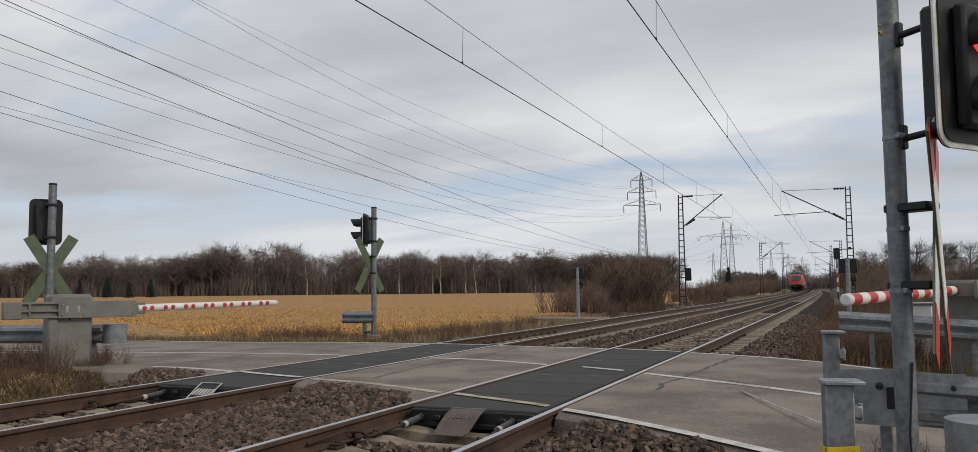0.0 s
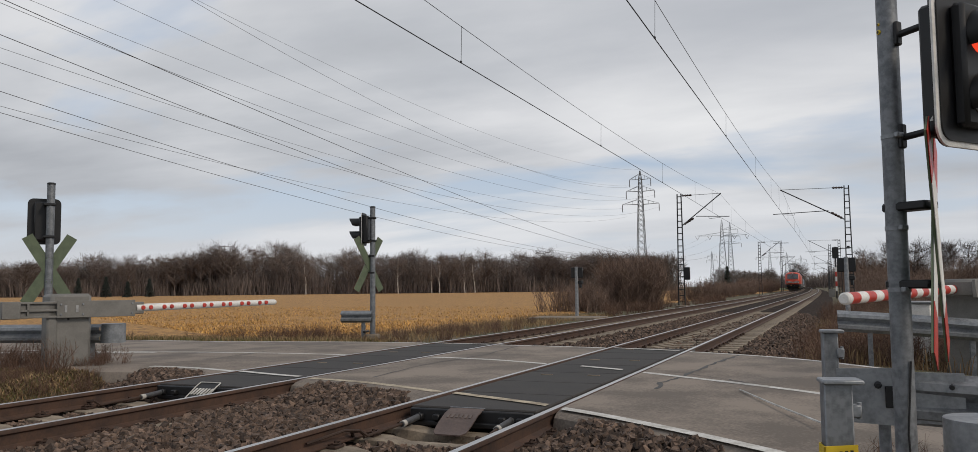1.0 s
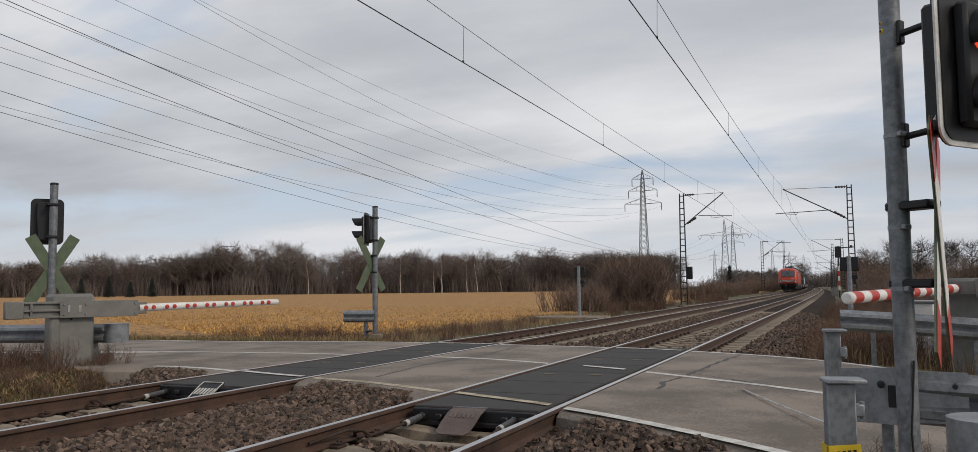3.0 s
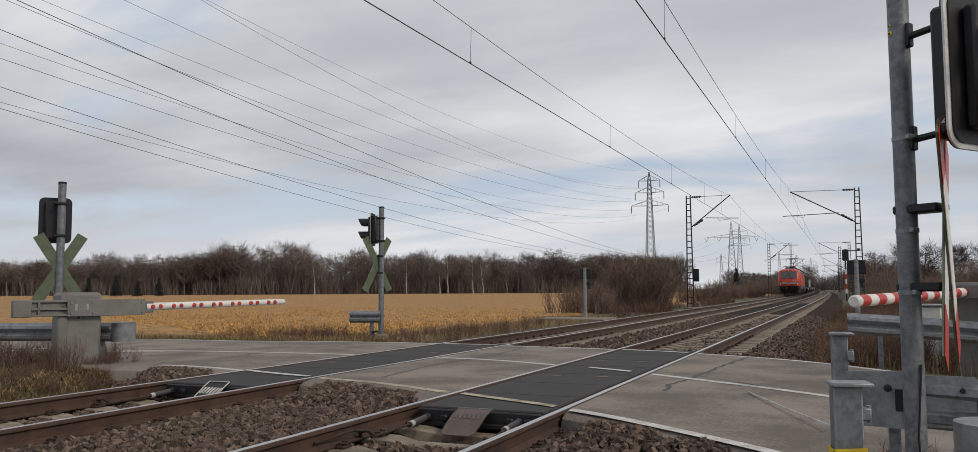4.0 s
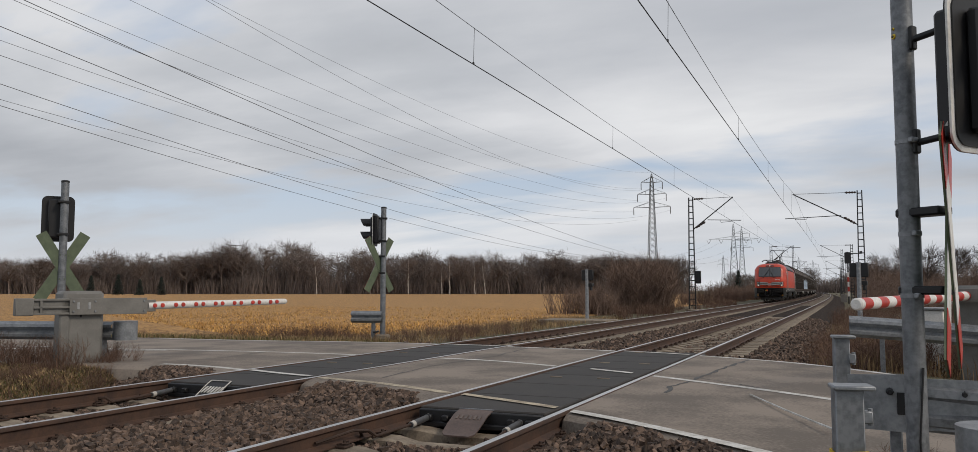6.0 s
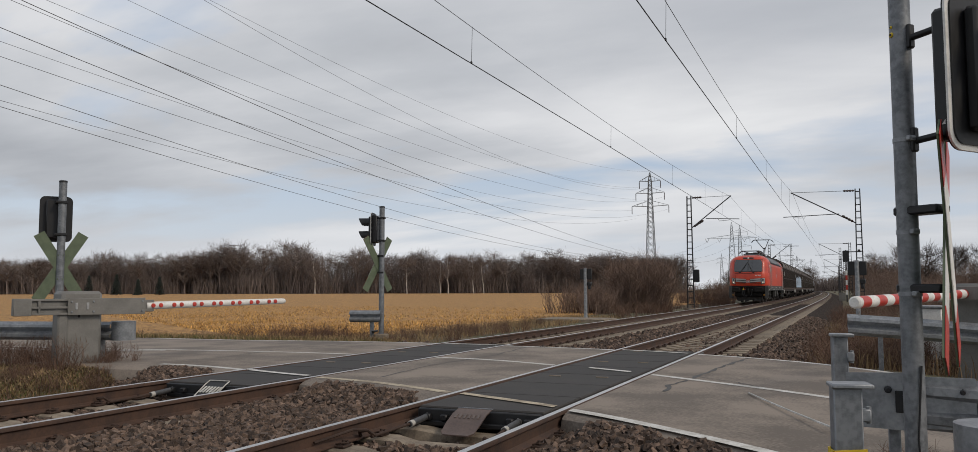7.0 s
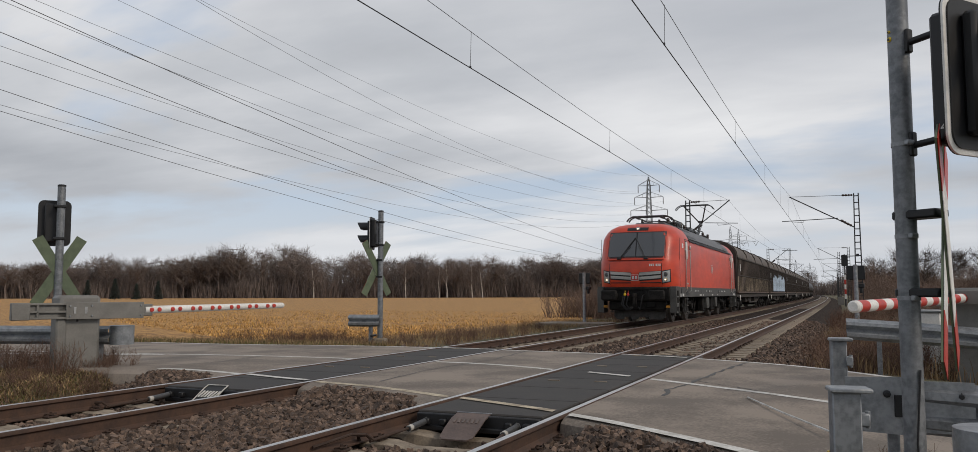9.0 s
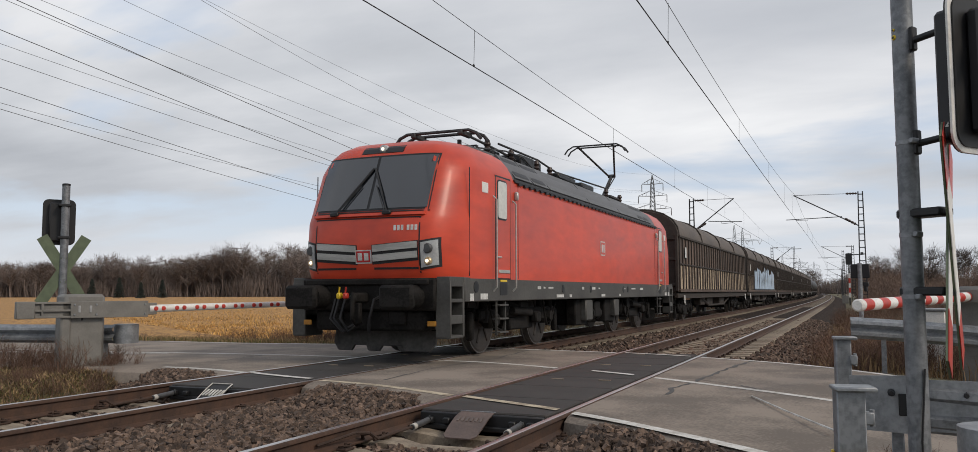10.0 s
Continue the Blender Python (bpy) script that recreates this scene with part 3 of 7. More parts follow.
def stone_place(x, y):
    n, f = smooth_line(ROAD_NEAR, x) - road_rim(x) + 0.18 - 0.13 * ease(-3.2, -2.3, x) + 0.12 * noise.noise((x * 2.3, y * 2.3, 9)), smooth_line(ROAD_FAR, x) + 0.3
    for c, span in ((NEAR_TRACK, PANEL_SPAN["near"]), (FAR_TRACK, PANEL_SPAN["far"])):
        dx = abs(x - c - bend(y))
        if abs(dx - 0.755) < 0.085:
            return False
        if dx < 0.9 and span[0] - 0.02 < y < span[1] + 0.02:
            return False
        r = (y - SLEEPER_START[c] + 0.3) % 0.6 - 0.3
        if 0.36 < dx < 0.74 and abs(r) < 0.15:
            return False
        if 0.74 <= dx < 0.92 and abs(r) < 0.10:
            return False
        if dx <= 0.36 and abs(r) < 0.13 and noise.noise((x * 4, y * 4, 0)) > -0.25:
            return False
        if y > 15.9 and 0.7 < dx < 1.32 and abs(r) < 0.14:
            return False
        if 0.92 <= dx < 1.2 and abs(r) < 0.13 and noise.noise((x * 1.5, y * 1.5, 5)) > 0.25:
            return False
    if n < y < f:
        inner = any(abs(x - c) < 0.72 for c in (NEAR_TRACK, FAR_TRACK))
        return inner
    return True


def panel_mesh(w, l):
    g = Mesh().box((0, 0, -0.085), (w, l - 0.008, 0.16), 0.012)
    return g


def build_panels(x, span, label):
    th = thing("crossing_deck", label, "crossing panels", kind="structure")
    n = int(round((span[1] - span[0]) / 1.2))
    l = (span[1] - span[0]) / n
    inner = panel_mesh(1.30, l).data("panel", M_PANEL)
    seal = panel_mesh(0.035, l).data("rail_seal", M_ROADPATCH)
    cleat = Mesh().box((0, 0, -0.002), (0.16, 0.035, 0.012), 0.003).data("cleat", M_SLEEPER)
    for i in range(n):
        y = span[0] + (i + 0.5) * l
        part("panel", inner, None, th, m=pose(x, y, -0.002))
        near, far = smooth_line(ROAD_NEAR, x) - 0.1, smooth_line(ROAD_FAR, x)
        if near + 0.45 < y < far + 0.2:
            if i % 2 == 0:
                part("cleat", cleat, None, th, m=pose(x - 0.3, y + 0.2, 0))
                part("cleat", cleat, None, th, m=pose(x + 0.32, y + 0.25, 0))
            for sx in (-1, 1):
                part("rail_seal", seal, None, th, m=pose(x + sx * 0.812, y, -0.006))
    for y, e in ((span[0], -1), (span[1], 1)):
        part("end_profile", Mesh().box((x, y + e * 0.025, -0.10), (1.28, 0.05, 0.15), 0.01).box((x, y + e * 0.06, -0.16), (1.2, 0.05, 0.05), 0.01), M_BLACK, th, "black clamped end profile")
        for q in (-0.52, -0.34, 0.34, 0.52):
            part("clamp_block", Mesh().box((x + q, y + e * 0.07, -0.10), (0.07, 0.06, 0.06), 0.01), M_BLACK, th)
    return th


build_ground()
road_sheet("road_west", -69, FAR_TRACK - 0.80, 0.3, "grey worn asphalt road leading to the crossing")
road_sheet("road_between", FAR_TRACK + 0.80, NEAR_TRACK - 0.80, 0.12, "grey worn asphalt between the two tracks")
road_sheet("road_east", NEAR_TRACK + 0.80, 33, 0.3, "grey worn asphalt road beside the crossing")
W1 = "worn white painted road line"
for line, a, b, off in ((ROAD_NEAR, -9.9, -8.07, 0.03), (ROAD_NEAR, -6.42, -4.12, 0.03), (ROAD_NEAR, -2.46, 5, 0.05), (ROAD_FAR, -16, -8.07, -0.12), (ROAD_FAR, -6.42, -4.12, -0.12), (ROAD_FAR, -2.46, 6, -0.12),
                        (ROAD_MID, -40, -8.07, 0), (ROAD_MID, -6.42, -4.12, 0), (ROAD_MID, -2.46, 8, 0)):
    road_line(line, a, b, off, 0.13, 0.004, M_PAINTOLD if (line is ROAD_NEAR and -7 < a < -6) else M_PAINT, W1)
road_line([(-22, 11.2), (-16, 12.0), (-12.3, 12.85), (-8, 13.4)], -20, -12.4, -0.08, 0.13, 0.004, M_PAINT, W1)
for line, c, off in ((ROAD_NEAR, FAR_TRACK, 0.05), (ROAD_NEAR, NEAR_TRACK, 0.05), (ROAD_FAR, NEAR_TRACK, -0.12), (ROAD_FAR, FAR_TRACK, -0.12), (ROAD_MID, NEAR_TRACK - 0.1, 0)):
    a, b = (c - 0.64, c + 0.64) if line is not ROAD_MID else (c - 0.1, c + 0.6)
    road_line(line, a, b, off, 0.12, 0.013, M_PAINTOLD if (line is ROAD_NEAR and c == NEAR_TRACK) else M_PAINT, W1)
build_ballast()
for pts, w in ((((-1.55, 14.55), (-1.72, 13.2), (-1.80, 12.1), (-1.87, 11.0), (-2.0, 10.1), (-1.9, 9.3)), 0.035), (((-1.85, 11.2), (-1.3, 10.7), (-0.95, 10.3)), 0.015), (((-5.9, 15.6), (-5.7, 13.5), (-5.85, 11.2), (-5.6, 9.3)), 0.018), (((-9.6, 15.9), (-10.2, 13.6), (-9.9, 11.5), (-10.3, 10.2)), 0.02)):
    g = Mesh()
    fine = []
    rr = random.Random(9)
    for (xa, ya), (xb, yb) in zip(pts, pts[1:]):
        for k in range(6):
            fine.append((xa + (xb - xa) * k / 6 + rr.uniform(-0.03, 0.03), ya + (yb - ya) * k / 6))
    for x, y in fine:
        d = w * rr.uniform(0.4, 1.2)
        g.v += [(x - d, y, road_z(x) + 0.003), (x + d, y, road_z(x) + 0.003)]
    g.f = [(2 * i, 2 * i + 1, 2 * i + 3, 2 * i + 2) for i in range(len(fine) - 1)]
    g.s = [0] * len(g.f)
    single("road_crack", g, M_ROADPATCH, "dark tar-filled crack in the asphalt", "road crack", kind="structure", smooth=False)

# ---- level crossing equipment ----
def turned(x, y, z, towards):
    """A pose at x, y, z whose local -y faces the way `towards` (x, y)."""
    a = math.degrees(math.atan2(towards[0], -towards[1]))
    return pose(x, y, z, 0, 0, a)


def cross_parts(th, z, back, front, arm=0.80, w=0.20, at=(0.0, 0.0), turn=0.0):
    """The two crossed plates, with a red tip at each end of the front."""
    for s in (-1, 1):
        m = pose(at[0], at[1], z, 0, 0, turn) @ pose(0, s * 0.008, 0) @ pose(0, 0, 0, 0, s * 31, 0)
        out = [(-w / 2, -arm), (w / 2, -arm), (w / 2, arm), (-w / 2, arm)]
        pl = part("cross_plate", Mesh().slab(out, 0.010, m @ Matrix.Translation((0, -0.005, 0))), [back], th, "", smooth=False)
        for a, b, mt in ((-0.42, 0.42, front), (0.42, arm, M_RED), (-arm, -0.42, M_RED)):
            fr = Mesh().slab([(-w / 2, a), (w / 2, a), (w / 2, b), (-w / 2, b)], 0.004, m @ Matrix.Translation((0, -0.0115, 0)))
            part("sign_face", fr, mt, pl, "white sign face" if mt is front else "red sign tip", smooth=False)
    for dz in (-0.22, 0.22):
        part("clamp", Mesh().box((at[0] * 0.6, at[1] * 0.5 + 0.03, z + dz), (0.10 + abs(at[0]), 0.06 + abs(at[1]), 0.05), 0.01), M_BLACK if at[1] else back, th)


def light_parts(th, z, y=-0.16, lit=False, x=0.0, clamp=True, deep=0.13):
    """Housing with white-edged board, two hooded lamps; it faces local -y."""
    m = Matrix.Translation((x, y, z))
    part("housing", Mesh().box((x, y + 0.005 + deep / 2, z), (0.34, deep, 0.72), 0.02), M_BLACK, th, "black lamp housing")
    part("board_edge", Mesh().slab(rounded(0.56, 0.86, 0.10, 5), 0.012, m @ Matrix.Translation((0, -0.002, 0))), M_WHITE, th, "white board edge")
    part("board", Mesh().slab(rounded(0.50, 0.80, 0.08, 5), 0.018, m @ Matrix.Translation((0, -0.012, 0))), M_BLACK, th)
    part("board_back", Mesh().slab(rounded(0.56, 0.86, 0.10, 5), 0.008, m @ Matrix.Translation((0, 0.0105, 0))), M_BLACK, th)
    part("lamp_block", Mesh().box((x, y - 0.05, z), (0.30, 0.08, 0.66), 0.02), M_BLACK, th)
    for k, dz in enumerate((0.17, -0.17)):
        hood = Mesh()
        n = 18
        v, f = [], []
        for i in range(n + 1):
            a = radians(-35 + 250 * i / n)
            c, s = math.cos(a), math.sin(a)
            ln = 0.30 - 0.14 * (0.5 - 0.5 * s)
            for r, yy in ((0.118, -0.08), (0.128, -0.08), (0.128, -0.08 - ln), (0.118, -0.08 - ln)):
                v.append((x + c * r, y + yy, z + dz + s * r))
        for i in range(n):
            for q in range(4):
                f.append((i * 4 + q, i * 4 + (q + 1) % 4, (i + 1) * 4 + (q + 1) % 4, (i + 1) * 4 + q))
        hood.add(v, f)
        hd = part("hood", hood, M_BLACK, th)
        part("lens", Mesh().lathe((x, y - 0.085, z + dz), (x, y - 0.10, z + dz), [(0, 0.115), (0.6, 0.11), (1, 0.08)], 20),
             M_REDLENS if (k == 0 and lit) else M_DARKLENS, hd, "red lit lens" if (k == 0 and lit) else "dark unlit lens")
    for dz in (0.30, -0.30):
        g = Mesh()
        if clamp:
            g.box((x * 0.5, (y + 0.14) / 2 + 0.03, z + dz), (0.05 + abs(x), abs(y) - 0.02, 0.04), 0.008).box((0, 0.0, z + dz), (0.17, 0.17, 0.05), 0.01)
        else:
            g.tube((0, -0.05, z + dz - 0.01), (0, y + deep - 0.01, z + dz + 0.01), 0.02, None, 10).box((0, -0.064, z + dz), (0.05, 0.03, 0.14), 0.008)
        part("bracket", g, M_BLACK, th)


M_REDLENS = glow("lit_red_signal_lens", (0.85, 0.06, 0.02), 0.9)
M_DARKLENS = material("dark_lens", (0.03, 0.02, 0.012), None, 0.15, scale=9, fine=50, bump=0)


def pole_part(th, z0, z1, r=0.07):
    pl = part("pole", Mesh().tube((0, 0, z0), (0, 0, z1), r, None, 24), M_GALVD, th, "mottled galvanised steel pole")
    part("pole_cap", Mesh().lathe((0, 0, z1 - 0.03), (0, 0, z1 + 0.012), [(0, r + 0.004), (0.8, r + 0.004), (1, r - 0.02)], 20), M_BLACK, pl)
    return pl


def text_on(th, body, size, m, mat):
    c = bpy.data.curves.new("digit", "FONT")
    c.body, c.size, c.extrude, c.align_x = body, size, 0.001, "CENTER"
    tmp = bpy.data.objects.new("digit", c)
    d = bpy.data.meshes.new_from_object(tmp)
    bpy.data.objects.remove(tmp)
    d.materials.clear()
    d.materials.append(mat)
    return part("digit", d, None, th, "white digit", m=m)


def build_crossing_lights():
    # behind the western barrier, seen from its back
    a = thing("crossing_light", "galvanised pole with black crossing light and green-backed crossbuck", "crossing light", turned(-13.45, 11.15, 0, (-0.80, 0.60)), "crossing lights with crossbucks")
    pole_part(a, -0.4, 3.17)
    light_parts(a, 2.47, y=-0.26, x=0.09)
    cross_parts(a, 1.56, M_SIGNGREEN, M_WHITE, arm=0.72)
    # on the field side, seen from its edge
    b = thing("crossing_light", "galvanised pole with black hooded light, green-backed crossbuck beside the field", "crossing light", turned(-11.3, 19.15, 0, (-0.93, -0.30)), "crossing lights with crossbucks")
    pole_part(b, -0.4, 3.32)
    light_parts(b, 2.72, y=-0.24)
    cross_parts(b, 1.80, M_SIGNGREEN, M_WHITE, turn=-37, at=(0.03, -0.10))
    part("base_clamp", Mesh().box((0, 0, -0.09), (0.34, 0.34, 0.14), 0.03), M_SLEEPER, b, "pale concrete foot")
    part("base_bracket", Mesh().box((0.1, -0.15, 0.05), (0.5, 0.06, 0.05), 0.01), M_BLACK, b)
    # close to the camera: pole, lit lamp, cross
    c = thing("crossing_light", "tall galvanised pole with lit red crossing light and red-white crossbuck", "crossing light", turned(0.315, 5.33, 0, (0.79, -0.61)), "crossing lights with crossbucks")
    pl = pole_part(c, -0.4, 3.35, 0.058)
    light_parts(c, 2.275, y=-0.445, lit=True, x=0.0, clamp=False, deep=0.15)
    cross_parts(c, 1.35, M_SIGNGREEN, M_WHITE, arm=0.72, turn=28.4, at=(0.03, -0.21))
    text_on(c, "4", 0.10, Matrix.Translation((-0.1715, -0.365, 1.975)) @ pose(0, 0, 0, 90, 0, -90), M_WHITE)
    for z in (1.98, 1.45, 1.10):
        part("hose_clamp", Mesh().tube((0, 0, z - 0.012), (0, 0, z + 0.012), 0.0615, None, 24).box((-0.04, -0.07, z), (0.06, 0.03, 0.03), 0.005), M_GALV, pl)
    for z, r in ((2.64, 0.009), (2.595, 0.016)):
        d = Vector((-0.96, 0.28, 0)).normalized()
        p = d * 0.057 + Vector((0, 0, z))
        part("cable_grommet", Mesh().lathe(p, p + d * 0.008, [(0, r), (1, r * 0.8)], 12), M_YELLOW, pl)
        part("grommet_hole", Mesh().lathe(p + d * 0.006, p + d * 0.010, [(0, r * 0.55), (1, r * 0.5)], 12), M_BLACK, pl)
    part("earth_cable", Mesh().path([(-0.02, -0.064, 0.7), (-0.05, -0.05, 0.3), (-0.03, -0.058, -0.2)], 0.006, 6), M_BLACK, pl)


W_BEAM = [(0.0, 0.155), (0.035, 0.125), (0.075, 0.105), (0.082, 0.06), (0.035, 0.03), (0.005, 0.0), (0.035, -0.03), (0.082, -0.06), (0.075, -0.105), (0.035, -0.125), (0.0, -0.155)]


def guard_rail(name_label, pts, posts, face=1, group="guard rails by the crossing", end_cap=None, mat=None):
    """A corrugated steel beam along the points (at its mid height), on posts."""
    mat = mat or M_GALV
    g = thing("guard_rail", name_label, "guard rail", group=group)
    prof = [(face * a, b) for a, b in W_BEAM] + [(face * (a - 0.006), b) for a, b in W_BEAM[::-1]]
    frames = []
    vs = [Vector(p) for p in pts]
    for i, p in enumerate(vs):
        d = vs[min(i + 1, len(vs) - 1)] - vs[max(i - 1, 0)]
        frames.append(Matrix.Translation(p) @ pose(0, 0, 0, 0, 0, math.degrees(math.atan2(-d.x, d.y))))
    part("beam", Mesh().sweep(prof, frames, caps=False), mat, g, "corrugated galvanised beam")
    for (x, y, z) in posts:
        ps = Mesh()
        ps.box((x, y, (z - 0.75) / 2 + 0.05), (0.012, 0.10, z + 0.75), 0.002).box((x - 0.03, y - 0.05, (z - 0.75) / 2 + 0.05), (0.06, 0.008, z + 0.75), 0.002).box((x - 0.03, y + 0.05, (z - 0.75) / 2 + 0.05), (0.06, 0.008, z + 0.75), 0.002)
        p = part("post", ps, M_GALVD, g)
        part("bolt", Mesh().lathe((x + 0.02 * face, y, z), (x + 0.11 * face, y, z), [(0, 0.02), (1, 0.018)], 8), M_GALVD, p)
    if end_cap:
        part("end_cap", Mesh().lathe((end_cap[0], end_cap[1], end_cap[2] - 0.16), (end_cap[0], end_cap[1], end_cap[2] + 0.16), [(0, 0.20), (1, 0.20)], 24), mat, g, "rounded beam end")
    return g


def build_guard_rails():
    guard_rail("galvanised corrugated guard rail behind the grey barrier machine", [(-16.5, 9.35, 0.45), (-14, 9.8, 0.45), (-12.3, 10.25, 0.45), (-11.42, 10.52, 0.45)], [(-11.6, 10.5, 0.45), (-14.2, 9.8, 0.45)], 1, end_cap=(-11.36, 10.70, 0.45))
    guard_rail("short weathered guard rail end beside the crossing light", [(-12.0, 18.75, 0.44), (-11.6, 18.83, 0.44), (-11.2, 18.94, 0.44)], [(-11.45, 18.98, 0.44)], 1)
    guard_rail("galvanised corrugated guard rail along the road's verge", [(-0.05, 13.55, 0.60), (0.9, 13.62, 0.54), (1.9, 13.65, 0.46), (4.5, 13.2, 0.35)], [(0.42, 13.75, 0.56), (1.75, 13.8, 0.45), (3.4, 13.6, 0.4)], 1)
    # beside the camera
    g = guard_rail("galvanised corrugated guard rail with flat end plate near the pole", [(0.32, 5.66, 0.45), (0.6, 5.63, 0.44), (0.95, 5.6, 0.43), (1.6, 5.5, 0.42)], [(0.25, 5.74, 0.42)], 1, mat=M_GALVD)
    part("end_plate", Mesh().slab([(-0.33, -0.10), (-0.30, -0.16), (-0.02, -0.17), (0.02, -0.15), (0.36, -0.15), (0.36, 0.15), (0.02, 0.15), (-0.02, 0.17), (-0.33, 0.16)], 0.008, Matrix.Translation((0.29, 5.60, 0.46)) @ pose(0, 0, 0, 0, 0, -2)), M_GALV, g, "flat galvanised end plate")
    part("rubber_flap", Mesh().box((0.25, 5.585, 0.46), (0.045, 0.012, 0.13), 0.004, None), M_BLACK, g)
    for x, z in ((0.58, 0.53), (0.58, 0.34), (0.19, 0.53), (0.9, 0.52), (0.9, 0.33)):
        part("bolt", Mesh().lathe((x, 5.60, z), (x, 5.545, z), [(0, 0.022), (0.6, 0.022), (1, 0.012)], 8), M_BLACK, g)
    e = guard_rail("rounded end of a near guard rail, galvanised", [(0.56, 3.90, 0.40), (0.66, 3.84, 0.40), (0.9, 3.75, 0.40), (1.5, 3.6, 0.40)], [(1.1, 3.8, 0.4)], -1)
    part("end_cap", Mesh().lathe((0.55, 4.05, 0.24), (0.55, 4.05, 0.57), [(0, 0.17), (1, 0.17)], 28), M_GALV, e, "rounded galvanised beam end")
    # capped posts
    for x, y, top, w, label in ((-0.035, 4.42, 0.66, 0.13, "grey galvanised I-post with flat cap and yellow tape"), (-0.075, 5.95, 0.82, 0.095, "slim grey galvanised post with flat cap")):
        p = thing("steel_post", label, "post", pose(x, y, 0, 0, 0, 12), "capped steel posts")
        part("shaft", Mesh().box((0, 0, (top - 0.45) / 2), (w, w * 0.85, top + 0.45), 0.006), M_GALVD, p)
        part("cap", Mesh().box((0.02 * w / 0.13, 0, top + 0.008), (w * 1.45, w * 1.2, 0.022), 0.006), M_GALV, p)
        part("hinge", Mesh().box((w * 0.62, -0.02, top - 0.13), (0.045, 0.06, 0.06), 0.006).tube((w * 0.75, -0.02, top - 0.17), (w * 0.75, -0.02, top - 0.09), 0.012, None, 8), M_GALV, p)
        if top < 0.7:
            tape = Mesh()
            for k in range(2):
                tape.sweep([(-0.006, -0.045), (0.006, -0.045), (0.006, 0.045), (-0.006, 0.045)], [Matrix.Translation((a * (w / 2 + 0.008), b * (w * 0.425 + 0.008), top - 0.34 - k * 0.05 + c)) @ pose(0, 0, 0, 0, 0, d) for a, b, c, d in ((-1, -1, 0.0, -45), (1, -1, 0.012, 45), (1, 1, -0.01, 135), (-1, 1, 0.0, 225), (-1, -1, 0.0, 315))])
            tp = part("barrier_tape", tape, M_YELLOW, p, "wrapped yellow tape with dark print", smooth=False)
            for k in range(5):
                part("print_bar", Mesh().box((-0.05 + k * 0.024, -w * 0.425 - 0.016, top - 0.335 + 0.003 * k), (0.014, 0.003, 0.03), 0), M_BLACK, tp)


